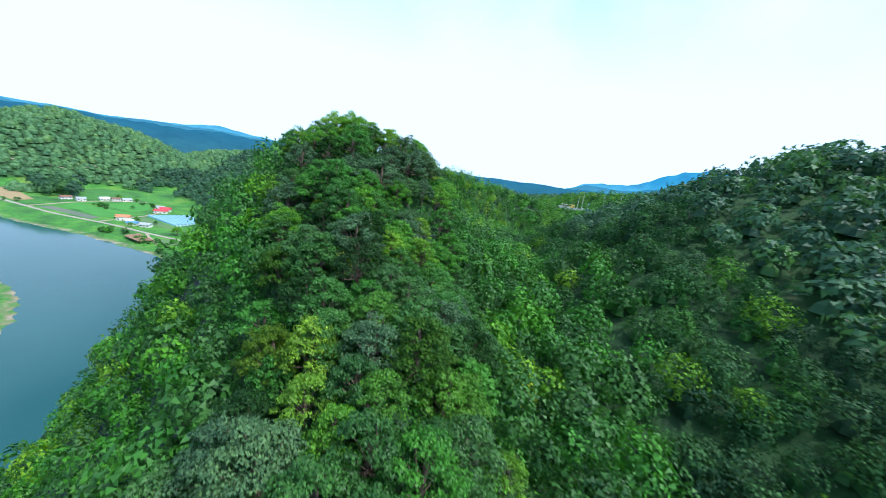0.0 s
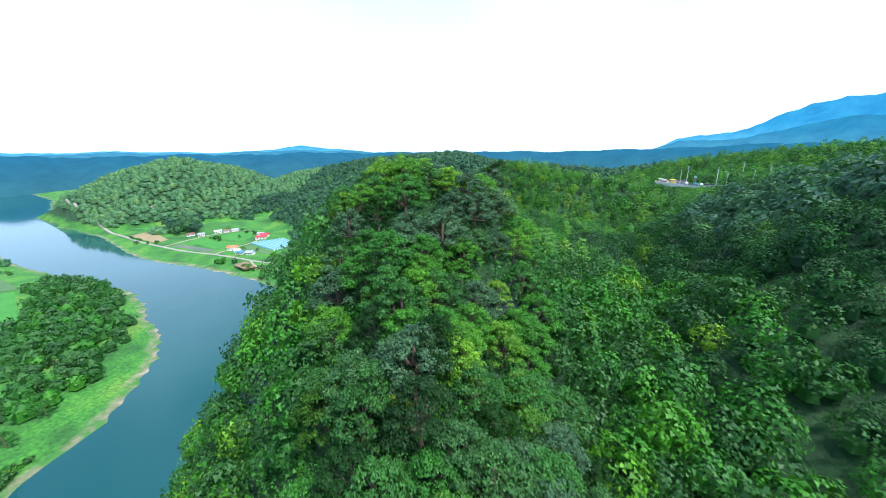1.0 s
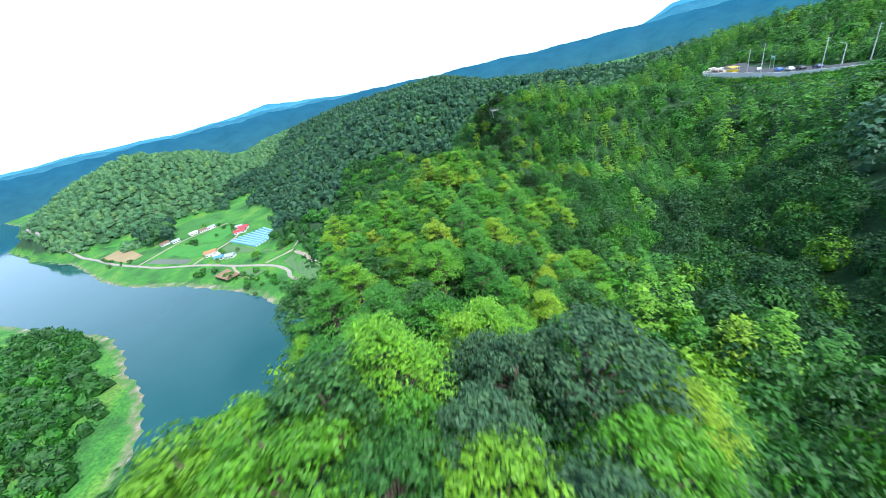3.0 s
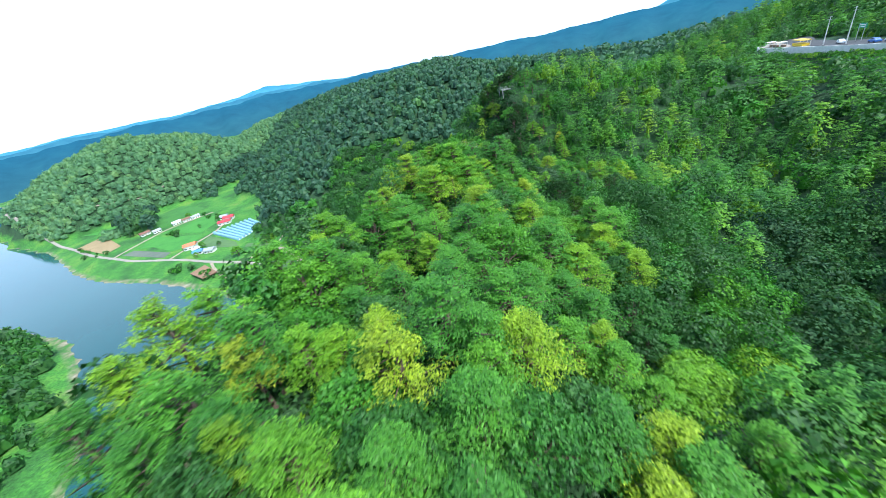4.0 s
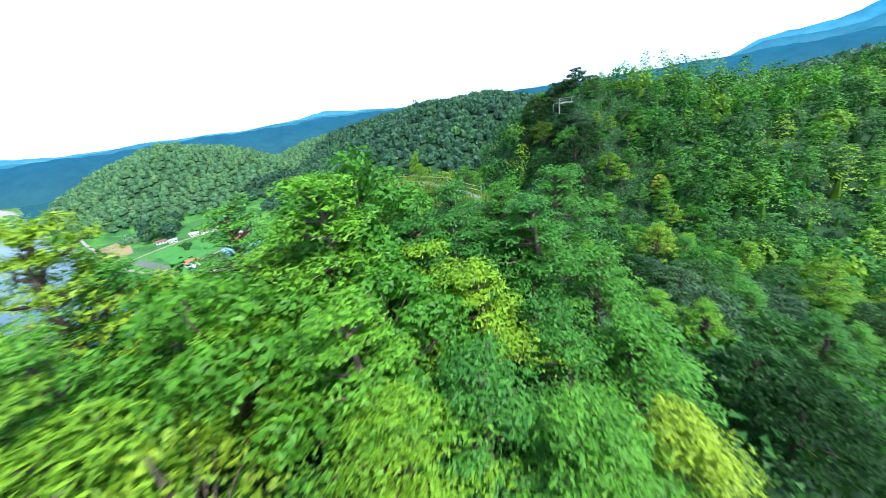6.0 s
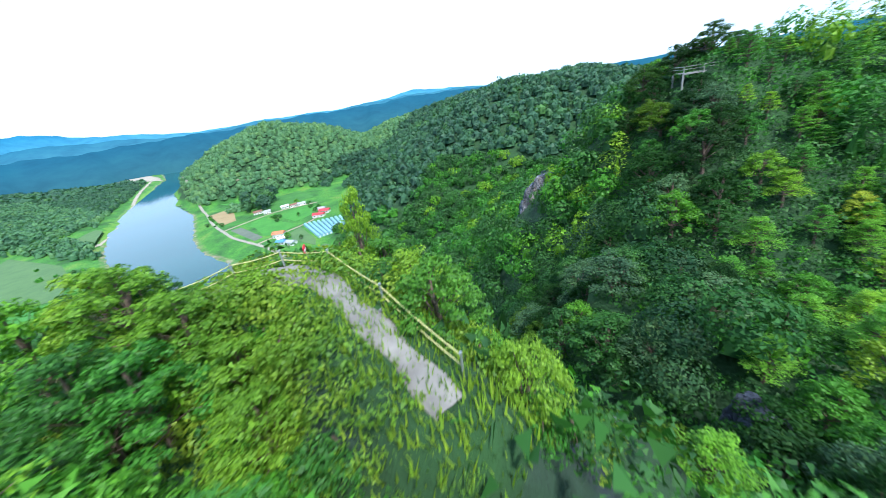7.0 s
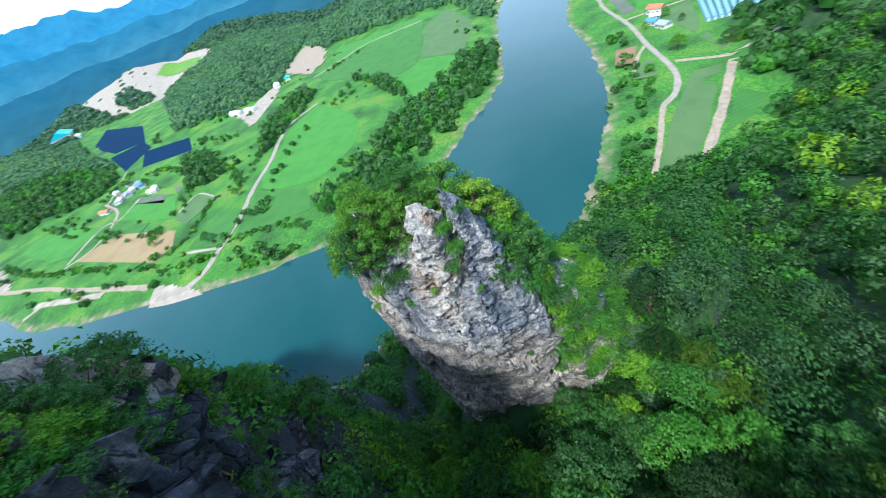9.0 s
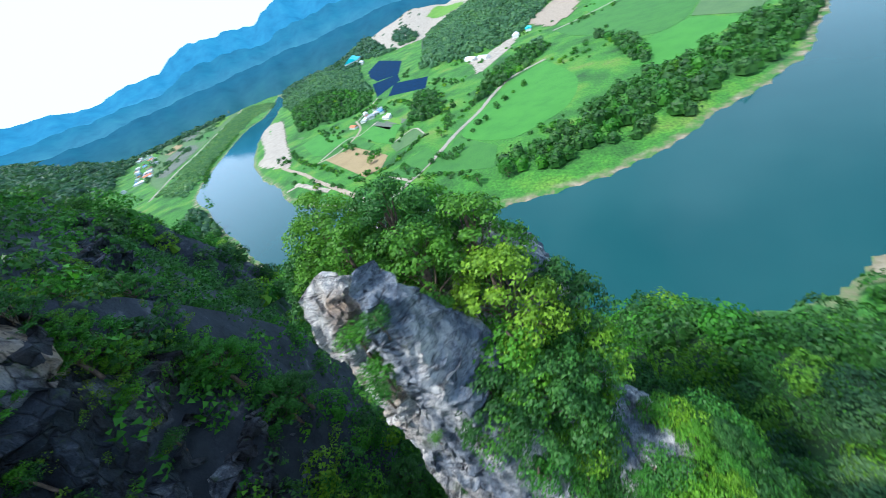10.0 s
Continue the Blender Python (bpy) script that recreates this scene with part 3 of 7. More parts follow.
def lobes_of(kind, rng, radius, tall):
    """Where the masses of a crown sit: centre, radii."""
    out = []
    if kind == "broad":
        for k in range(46):
            a = k * 2.4 + rng.uniform(-0.4, 0.4)
            f = math.sqrt((k + 0.4) / 46)
            z = tall * (0.36 + 0.54 * (1 - f * f) + rng.uniform(-0.10, 0.08))
            r = radius * rng.uniform(0.13, 0.25)
            out.append(((math.cos(a) * radius * 0.80 * f, math.sin(a) * radius * 0.80 * f, z), (r, r, r * 0.85)))
    elif kind == "pine":
        for tier in range(6):                       # flat tiers of boughs, shorter and denser to the top
            up = tier / 5
            n = 6 - tier // 2
            for k in range(n):
                a = tier * 1.1 + k * 2 * math.pi / n + rng.uniform(-0.35, 0.35)
                reach = radius * (0.86 - 0.66 * up) * rng.uniform(0.6, 1.1)
                z = tall * (0.46 + 0.50 * up) + rng.uniform(-0.03, 0.03) * tall
                for along in (1.0, 0.78, 0.55, 0.9):        # tufts along the bough
                    r = radius * (0.205 - 0.05 * up) * rng.uniform(0.7, 1.2)
                    b = a + rng.uniform(-0.32, 0.32)
                    out.append(((math.cos(b) * reach * along, math.sin(b) * reach * along, z + (along - 0.8) * rng.uniform(-0.5, 0.9) + rng.uniform(-0.12, 0.16)), (r, r, r * 0.36)))
    else:
        for k in range(6):
            a = k * 2.4
            f = math.sqrt((k + 0.3) / 6)
            r = radius * rng.uniform(0.35, 0.5)
            out.append(((math.cos(a) * radius * 0.6 * f, math.sin(a) * radius * 0.6 * f, tall * 0.45), (r, r, tall * 0.45)))
    return out


def crown_arrays(kind, rng, radius, tall, count, size):
    lobes = lobes_of(kind, rng, radius, tall)
    pick = rng.integers(0, len(lobes), count)
    c = np.array([lb[0] for lb in lobes])[pick]
    r = np.array([lb[1] for lb in lobes])[pick]
    d = rng.normal(0, 1, (count, 3))
    d /= np.linalg.norm(d, axis=1, keepdims=True)
    d[:, 2] = np.where(d[:, 2] < -0.35, -d[:, 2], d[:, 2])
    p = c + d * r * np.where(rng.uniform(0, 1, (count, 1)) < 0.25, rng.uniform(0.2, 0.8, (count, 1)), rng.uniform(0.8, 1.08, (count, 1)))
    nrm = d / r
    nrm /= np.linalg.norm(nrm, axis=1, keepdims=True)
    if kind == "pine":
        nrm = nrm * 0.5 + np.array([0, 0, 0.6])
        return sprays(p, nrm, size, rng, slim=0.40, droop=-0.4)
    return sprays(p, nrm, size, rng)


def tube(path, radii, sides=6):
    """A tapering limb along a path."""
    v, q = [], []
    path = np.array(path, float)
    for k, (p, r) in enumerate(zip(path, radii)):
        ahead = path[min(k + 1, len(path) - 1)] - path[max(k - 1, 0)]
        ahead /= np.linalg.norm(ahead) + 1e-9
        u = np.cross(ahead, (0.31, 0.17, 0.93) if abs(ahead[2]) < 0.9 else (1.0, 0.1, 0))
        u /= np.linalg.norm(u)
        w = np.cross(ahead, u)
        for s in range(sides):
            a = 2 * math.pi * s / sides
            v.append(p + r * (math.cos(a) * u + math.sin(a) * w))
    for k in range(len(path) - 1):
        for s in range(sides):
            t = (s + 1) % sides
            q.append((k * sides + s, k * sides + t, (k + 1) * sides + t, (k + 1) * sides + s))
    return np.array(v), np.array(q)


def joined_arrays(parts):
    vs, qs, n = [], [], 0
    for v, q in parts:
        vs.append(v)
        qs.append(q + n)
        n += len(v)
    return np.vstack(vs), np.vstack(qs)


def tree_parts(kind, seed, radius, tall, count, size):
    """Meshes of one tree: trunk with limbs, crown."""
    rng = np.random.default_rng(seed)
    lean = rng.uniform(-0.5, 0.5, 2)
    limbs = [tube([(0, 0, -1.2), (lean[0] * 0.3, lean[1] * 0.3, tall * 0.35), (lean[0], lean[1], tall * 0.62), (lean[0] * 0.7, lean[1] * 0.7, tall * 0.9)],
                  (radius * 0.075, radius * 0.055, radius * 0.038, 0.03), 7)]
    state = rng.bit_generator.state
    for centre, r in lobes_of(kind, np.random.default_rng(seed + 1), radius, tall)[::3 if kind != "pine" else 4]:
        base = np.array([lean[0] * 0.5, lean[1] * 0.5, max(0.28 * tall, centre[2] - 0.30 * tall * (kind == "broad") - 0.08 * tall)])
        mid = (base + np.array(centre)) / 2 + rng.normal(0, 0.12, 3)
        limbs.append(tube([base, mid, centre], (radius * 0.028, radius * 0.018, 0.012), 3))
    rng.bit_generator.state = state
    trunk = mesh_of("trunk", *joined_arrays(limbs))
    trunk.materials.append(BARK)
    crown = mesh_of("crown", *crown_arrays(kind, np.random.default_rng(seed + 1), radius, tall, count, size), smooth_shading=False)
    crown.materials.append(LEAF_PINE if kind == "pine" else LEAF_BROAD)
    return trunk, crown


def clump_arrays(rng, radius, tall, count, size):
    """A far crown: a dark heart and large leaf masses round it."""
    d = rng.normal(0, 1, (count, 3))
    d[:, 2] = np.abs(d[:, 2]) * 0.9 - 0.15
    d /= np.linalg.norm(d, axis=1, keepdims=True)
    lump = 1 + 0.22 * np.sin(d[:, :1] * 5 + rng.uniform(0, 6)) * np.cos(d[:, 1:2] * 4 + rng.uniform(0, 6))
    p = d * np.array([radius, radius, tall * 0.5]) * lump * rng.uniform(0.8, 1.05, (count, 1)) + np.array([0, 0, tall * 0.52])
    v, q = sprays(p, d, size, rng, slim=0.75)
    ring = np.array([(math.cos(a), math.sin(a), 0) for a in np.arange(5) * math.pi * 0.4])
    jolt = lambda: rng.uniform(0.8, 1.15, (5, 1))
    heart = 1.0 if count < 60 and radius > 2.5 else 0.52
    core = np.vstack([ring * radius * 0.84 * heart * jolt() + (0, 0, 0.15 * tall), ring * radius * 0.66 * heart * jolt() + (0, 0, 0.66 * heart * tall), [(0, 0, 0.93 * heart * tall)]])
    cq = []
    for s in range(5):
        a, b = s, (s + 1) % 5
        cq += [(a, b, b + 5), (a, b + 5, a + 5), (a + 5, b + 5, 10)]
    if radius < 1.9:                 # low bushes are leaves alone
        return v, q
    return joined_arrays([(v, q), (core, np.array(cq))])


def tier_arrays(rng, radius, tall, count, size):
    """A pine seen from some way off: flat boughs in tiers round a slim dark stem."""
    k = rng.integers(0, 7, count)
    up = k / 6
    bough = rng.integers(0, 5, count)
    a = bough * 1.257 + k * 0.9 + rng.normal(0, 0.26, count)
    reach = radius * (1.08 - 0.80 * up) * rng.uniform(0.75, 1.15, 35)[k * 5 + bough]
    f = np.sqrt(rng.uniform(0.03, 1, count))
    lift = rng.uniform(-0.05, 0.05, 35)[k * 5 + bough]
    p = np.stack([np.cos(a) * reach * f, np.sin(a) * reach * f, tall * (0.36 + 0.60 * up + lift) - 0.10 * reach * f * f + rng.normal(0, 0.10, count)], -1)
    v, q = sprays(p, np.tile((0.0, 0.0, 1.0), (count, 1)) + 0.35 * p / radius, size, rng, slim=0.5, droop=-0.25)
    ring = np.array([(math.cos(b), math.sin(b), 0) for b in np.arange(5) * math.pi * 0.4])
    core = np.vstack([ring * radius * 0.24 + (0, 0, 0.02 * tall), [(0, 0, 0.50 * tall)]])
    return joined_arrays([(v, q), (core, np.array([(b, (b + 1) % 5, 5) for b in range(5)]))])



def wood(name, places, scales, mat, label, radius, tall, count, size, seed, kinds=5, tint=None, shape=clump_arrays):
    """Many trees that nobody could count, as one object."""
    rng = np.random.default_rng(seed)
    protos = [shape(rng, radius * rng.uniform(0.85, 1.15), tall * rng.uniform(0.85, 1.2), count, size) for _ in range(kinds)]
    which = rng.integers(0, kinds, len(places))
    vs, qs, ts, n = [], [], [], 0
    for k, (pv, pq) in enumerate(protos):
        pl, sc = places[which == k], scales[which == k]
        if not len(pl):
            continue
        a = rng.uniform(0, 2 * math.pi, len(pl))
        ca, sa = np.cos(a)[:, None], np.sin(a)[:, None]
        x = (pv[None, :, 0] * ca - pv[None, :, 1] * sa) * sc[:, None] + pl[:, :1]
        y = (pv[None, :, 0] * sa + pv[None, :, 1] * ca) * sc[:, None] + pl[:, 1:2]
        z = pv[None, :, 2] * sc[:, None] + pl[:, 2:3]
        vs.append(np.stack([x, y, z], -1).reshape(-1, 3))
        qs.append((pq[None] + (np.arange(len(pl)) * len(pv))[:, None, None]).reshape(-1, 3) + n)
        own = rng.uniform(0, 1, len(pl)) if tint is None else np.clip(tint[which == k] + rng.normal(0, 0.30 if count > 100 else 0.18, len(pl)), 0, 1)
        ts.append(np.repeat(own, len(pv)))
        n += len(pl) * len(pv)
    me = mesh_of(name, np.vstack(vs), np.vstack(qs), smooth_shading=False)
    me.attributes.new("tint", "FLOAT", "POINT").data.foreach_set("value", np.concatenate(ts).astype(np.float32))
    me.materials.append(mat)
    return tagged(new(name, me), label, "forest", kind="stuff")


def scatter(x0, x1, y0, y1, step, seed):
    """Places on a shaken grid."""
    rng = np.random.default_rng(seed)
    xs, ys = np.meshgrid(np.arange(x0, x1, step), np.arange(y0, y1, step))
    xs, ys = xs.ravel(), ys.ravel()
    return xs + rng.uniform(-0.45, 0.45, len(xs)) * step, ys + rng.uniform(-0.45, 0.45, len(ys)) * step


CREST = [(0, -10), (-6, 42), (-20, 68), (-28, 90), (-33, 115), (-31, 140), (-30, 165), (-26, 182), (-14, 195), (0, 212), (-14, 255), (-19, 285)]


LOW_WOODS = [np.array(p, float) for p in (
    [(-690, 294), (-658, 309), (-536, 302), (-433, 280), (-361, 247), (-288, 206), (-259, 178), (-306, 193), (-369, 221), (-461, 272), (-572, 301), (-622, 291), (-649, 276)],
    [(-470, 268), (-400, 262), (-353, 248), (-304, 215), (-262, 186), (-242, 156), (-226, 136), (-232, 104), (-246, 100), (-263, 125), (-292, 140), (-330, 158), (-362, 176), (-395, 207), (-452, 236)],
    [(-640, 312), (-610, 285), (-795, 262), (-800, 236), (-1000, 170), (-1085, 128), (-1034, 50), (-850, 8), (-1010, -74), (-1100, -90), (-1350, -200), (-1700, -300), (-2300, 0), (-2300, 700), (-1500, 690), (-1190, 545), (-900, 395), (-700, 318)],
    [(-873, -369), (-1400, -640), (-1550, -294), (-1116, -115), (-895, -80), (-705, -55), (-640, -85), (-600, -118), (-703, -247)],
    [(-477, -14), (-506, 1), (-604, 10), (-522, 46), (-427, 34), (-382, 17)],
    [(-464, -128), (-458, -87), (-362, -20), (-349, -54)],
    [(-527, 104), (-469, 134), (-395, 160), (-399, 176), (-470, 152), (-530, 118)],
    [(-690, -450), (-600, -340), (-495, -245), (-439, -232), (-425, -300), (-448, -403), (-560, -560), (-790, -900), (-1000, -1250), (-1500, -1700), (-2000, -1700), (-1594, -1300), (-1367, -1010), (-1050, -800), (-800, -560)],
    [(-196, -250), (-160, -180), (-130, -90), (-110, -40), (-95, -60), (-130, -200), (-175, -290)],
    [(-150, 252), (-182, 284), (-168, 296), (-140, 262)],
    [(-352, 486), (-274, 428), (-238, 404), (-194, 374), (-171, 334), (-161, 309), (-155, 287), (-142, 263), (-112, 262), (-80, 330), (-120, 420), (-230, 490), (-330, 520)],
    [(-592, 470), (-575, 452), (-545, 452), (-530, 478), (-545, 500), (-578, 498)],
    [(-1200, -760), (-1240, -700), (-1310, -740), (-1290, -820)],
    [(-620, 600), (-590, 640), (-540, 640), (-500, 590), (-560, 585)],
)]


SITE = np.array([(-1594, -1228), (-1800, -1250), (-2008, -1174), (-1941, -947), (-1560, -610), (-1422, -497), (-1275, -425), (-1240, -480), (-1265, -510), (-1230, -561), (-1160, -578), (-1085, -630), (-1100, -700), (-1250, -860), (-1367, -977)], float)
SITE_CLUMP = np.array([(-1330, -846), (-1364, -786), (-1210, -640), (-1150, -604), (-1103, -640)], float)


PENINSULA = [np.array(p, float) for p in ([(-690, 208), (-775, 254), (-610, 272), (-549, 264), (-466, 240), (-510, 194)], [(-790, 309), (-836, 362), (-764, 360), (-676, 320)],
                                          [(-645, 316), (-700, 350), (-860, 440), (-1190, 610), (-1240, 590), (-880, 400), (-720, 326)],
                                          [(-1392, 712), (-1747, 800), (-2500, 800), (-2550, 590), (-2083, 540), (-1691, 628)])]


def wooded(x, y, z):
    """Where trees grow: on the hills, in belts by the river, not on the open flats."""
    shore = np.minimum(away(x, y, west)[0], away(x, y, east)[0])
    dry = ~inside(x, y, RIVER) & (shore > 5)
    grown = z > 8.5
    for poly in LOW_WOODS:
        grown |= inside(x, y, poly)
    for poly in PENINSULA:
        grown &= ~inside(x, y, poly)
    return dry & grown & (~inside(x, y, SITE) | inside(x, y, SITE_CLUMP))


def nearness(x, y):
    gully = np.minimum(away(x, y, [(-66, 215), (-48, 220), (-30, 220), (-34, 238)])[0], away(x, y, [(-36, 211), (-16, 207)])[0])
    over = away(x, y, [(0, 0), (-10, 62), (-16, 105), (-18, 140), (-20, 172), (-23, 190)])[0] - 3.5
    return np.minimum(np.minimum(away(x, y, CREST)[0], gully + 4), over)


def bare(x, y):
    """Open rock and the lookout path: no trees on the pillar, the cliff and the gully's steep side."""
    path = away(x, y, [(-28, 193.5), (-33, 196), (-36, 199)])[0] < 5.0
    pillar = np.hypot((x + 56) / 7.6, (y - 206.4) / 9.4) < 1
    face = away(x, y, [(-50.5, 122), (-52, 145), (-49.5, 170), (-49, 186), (-46, 191), (-40, 195), (-33, 199.5), (-24, 198)])[0] < 3.6
    road = away(x, y, [(113, 215), (111, 250), (110, 270), (109, 288), (110, 304), (113, 322), (120, 342)])[0] < 10
    bay = away(x, y, [(118, 215), (117, 262), (116, 286), (117, 304), (121, 322), (131, 352)])[0] < 8
    verge = away(x, y, [(101, 228), (100.5, 252), (99.5, 270), (99, 286), (100, 304), (102, 322), (108, 342)])[0] < 9
    return path | pillar | face | road | bay | verge | (away(x, y, [(-18.5, 276), (-19.5, 272)])[0] < 3.4) | (np.hypot(x + 51, y - 283) < 9)


def steepness(x, y):
    return np.hypot(height(x + 1.5, y) - height(x - 1.5, y), height(x, y + 1.5) - height(x, y - 1.5)) / 3


rng = np.random.default_rng(5)
NEAR = 12.5

# slopes next to the crest, then the wider slopes
for name, x0, x1, y0, y1, step, d0, d1, label, shape, seed in (
        ("forest_upper_slopes", -150, 100, -60, 330, 4.6, NEAR, 72, "dense mixed green forest on the steep upper slopes", (3.0, 6.4, 320, 0.32), 21),
        ("forest_slopes", -200, 260, -160, 480, 6.4, 72, 400, "dense mixed green forest on the slopes", (3.8, 7.4, 240, 0.52), 23)):
    mx, my = scatter(x0, x1, y0, y1, step, seed)
    mz, dm = height(mx, my), nearness(mx, my)
    ok = wooded(mx, my, mz) & (dm > d0) & (dm <= d1) & ~bare(mx, my) & (steepness(mx, my) < np.where(mx < -60, 4.5, np.where((my < 112) | ((my > 205) & (mx < -56)), 2.6, 1.75)))
    ok &= ~((mx < -36) & (mx > -58) & (my > 150) & (my < 206) & (steepness(mx, my) > 0.8))
    pl = np.stack([mx, my, mz - 0.4], -1)[ok]
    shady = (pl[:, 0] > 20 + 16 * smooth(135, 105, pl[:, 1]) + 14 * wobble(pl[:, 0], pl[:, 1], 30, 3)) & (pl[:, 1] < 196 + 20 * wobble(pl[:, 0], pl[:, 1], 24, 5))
    if shady.any() and name == "forest_upper_slopes":    # woods at the head of the side valley, their shade put into colour
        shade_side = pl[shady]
        wood("forest_valley_head", shade_side, rng.uniform(0.8, 1.25, len(shade_side)), LEAF_SHADE, "forest at the head of the side valley, shade in its leaf colour", 3.2, 6.6, 560, 0.235, 26, 8,
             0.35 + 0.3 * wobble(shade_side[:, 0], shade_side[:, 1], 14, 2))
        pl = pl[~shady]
    elif shady.any():                                    # woods on the eastern hill, in the dark leaves blued for haze
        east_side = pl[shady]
        wood("forest_east_hill", east_side, rng.uniform(0.85, 1.3, len(east_side)), LEAF_HAZED_DEEP, "dark green forest on the eastern hill, haze blue in its leaves", 3.9, 7.2, 150, 0.62, 25, 8,
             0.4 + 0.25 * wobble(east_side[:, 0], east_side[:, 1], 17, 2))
        pl = pl[~shady]
    # tint drops into the gully, putting its shade into the leaves
    tint = 0.46 + 0.28 * wobble(pl[:, 0], pl[:, 1], 17, 2) - 0.12 * smooth(0, 60, pl[:, 0]) - 0.10 * smooth(205, 222, pl[:, 1]) * smooth(0, -20, pl[:, 0])
    if name == "forest_upper_slopes":                    # the closest of them, with finer leaves
        close = away(pl[:, 0], pl[:, 1], [(-20, 172), (-23, 190), (-30, 205), (-46, 218)])[0] < 38
        deep = close & (pl[:, 1] > 201)
        near = close & ~deep
        wood("forest_brow", pl[near], rng.uniform(0.8, 1.2, int(near.sum())), LEAF_WOOD, "dense green forest on the slopes below the lookout", 3.0, 6.4, 1100, 0.165, 22, 6, tint[near])
        # below the brow the gully's shade is in the leaf colour
        wood("forest_gully", pl[deep], rng.uniform(0.75, 1.25, int(deep.sum())), LEAF_SHADE, "trees filling the deep gully, shade in their leaf colour", 3.0, 6.2, 1100, 0.165, 27, 8, tint[deep] - 0.04)
        pl, tint = pl[~close], tint[~close]
    low = 0.80 if name == "forest_upper_slopes" else 0.85
    piny = (pl[:, 1] > 118) & (pl[:, 2] > 70) & (rng.uniform(0, 1, len(pl)) < 0.72) & (pl[:, 0] > -30 + 30 * (pl[:, 1] < 200))
    if piny.any():
        radius, tall, count, size = shape
        wood(name.replace("forest", "pine_woods"), pl[piny], rng.uniform(low, low + 0.5, int(piny.sum())), LEAF_PINES, "red pines with flat tiers of green needles on the slopes", radius * 1.08, tall * 1.15,
             int(count * 1.5), size * 0.86, seed + 40, 9, tint[piny] + 0.05, tier_arrays)
        pl, tint = pl[~piny], tint[~piny]
    wood(name, pl, rng.uniform(low, low + 0.42, len(pl)), LEAF_WOOD, label, *shape, seed, 8, tint)

# far woods
fx, fy = scatter(-1500, 800, -1000, 1350, 9.6, 12)
fz = height(fx, fy)
ok = wooded(fx, fy, fz) & ~((fx > -200) & (fx < 260) & (fy > -160) & (fy < 480)) & (np.hypot(fx + 250, fy - 200) < 1250)
ok &= (fy > -300) | (fx < 60)
ok &= (fx < 260) | (fy > -100)
pl = np.stack([fx, fy, fz - 0.4], -1)[ok]
hill = (np.hypot(pl[:, 0] + 765, pl[:, 1] - 690) < 330) & (pl[:, 0] < -540)
mild = pl[:, 0] < -200
for name, mask, mat, label, seed in (("forest_round_hill", hill, LEAF_HAZED_PALE, "light green woods on a round hill by the river, hazed in colour", 31),
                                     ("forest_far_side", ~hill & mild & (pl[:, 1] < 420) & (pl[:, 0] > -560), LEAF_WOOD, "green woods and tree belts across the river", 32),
                                     ("forest_low_hills", ~hill & (pl[:, 1] < 420) & (pl[:, 0] <= -560), LEAF_HAZED_MID, "green woods on the low hills across the river, haze in their colour", 35),
                                     ("forest_dark_hills", ~hill & ~(mild & (pl[:, 1] < 420)), LEAF_HAZED_DEEP, "dark green woods over the hills behind the village, haze in their colour", 33)):
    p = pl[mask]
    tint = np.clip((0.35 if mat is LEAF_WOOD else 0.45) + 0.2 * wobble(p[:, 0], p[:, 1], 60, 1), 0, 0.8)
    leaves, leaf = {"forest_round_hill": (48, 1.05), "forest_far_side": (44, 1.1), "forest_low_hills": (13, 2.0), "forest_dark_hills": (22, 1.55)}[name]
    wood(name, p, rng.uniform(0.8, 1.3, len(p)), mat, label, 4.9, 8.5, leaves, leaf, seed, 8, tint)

# the wooded hills beyond, in coarse masses
fx, fy = scatter(-2600, 300, -2600, 1500, 20, 15)
fz, far = height(fx, fy), np.hypot(fx + 250, fy - 200)
ok = wooded(fx, fy, fz) & (((far >= 1250) & (far < 2350) & ((fx < -300) | (fy < -900))) | ((fy < -300) & (fx > -400) & (far > 700) & (far < 2900)))
pl = np.stack([fx, fy, fz - 0.5], -1)[ok]
wood("forest_far_hills", pl, rng.uniform(0.8, 1.4, len(pl)), LEAF_HAZED_DEEP, "hazy woods on the far low hills", 11.0, 12.0, 9, 4.2, 34, 6, 0.4 + 0.3 * wobble(pl[:, 0], pl[:, 1], 130, 1))

# trees along the crest, one by one
PROTOS = []
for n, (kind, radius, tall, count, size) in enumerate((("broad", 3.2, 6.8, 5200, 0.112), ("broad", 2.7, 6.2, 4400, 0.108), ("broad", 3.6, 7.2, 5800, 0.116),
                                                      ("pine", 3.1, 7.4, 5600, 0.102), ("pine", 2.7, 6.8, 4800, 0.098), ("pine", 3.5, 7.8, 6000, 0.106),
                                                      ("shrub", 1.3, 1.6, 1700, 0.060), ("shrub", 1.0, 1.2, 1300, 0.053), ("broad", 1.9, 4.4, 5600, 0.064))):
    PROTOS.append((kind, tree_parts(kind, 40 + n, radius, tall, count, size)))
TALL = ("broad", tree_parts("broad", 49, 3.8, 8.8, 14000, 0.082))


def leaved(proto, mat, fewer=1.0):
    """The same tree with other foliage, thinned if it is sickly."""
    kind, (trunk, crown) = PROTOS[proto]
    other = crown.copy()
    if fewer < 1:
        other = mesh_of("crown", *crown_arrays(kind, np.random.default_rng(90 + proto), 2.4, 5.6, int(1500 * fewer), 0.13), smooth_shading=False)
        other.materials.append(mat)
    else:
        other.materials[0] = mat
    PROTOS.append((kind, (trunk, other)))
    return len(PROTOS) - 1


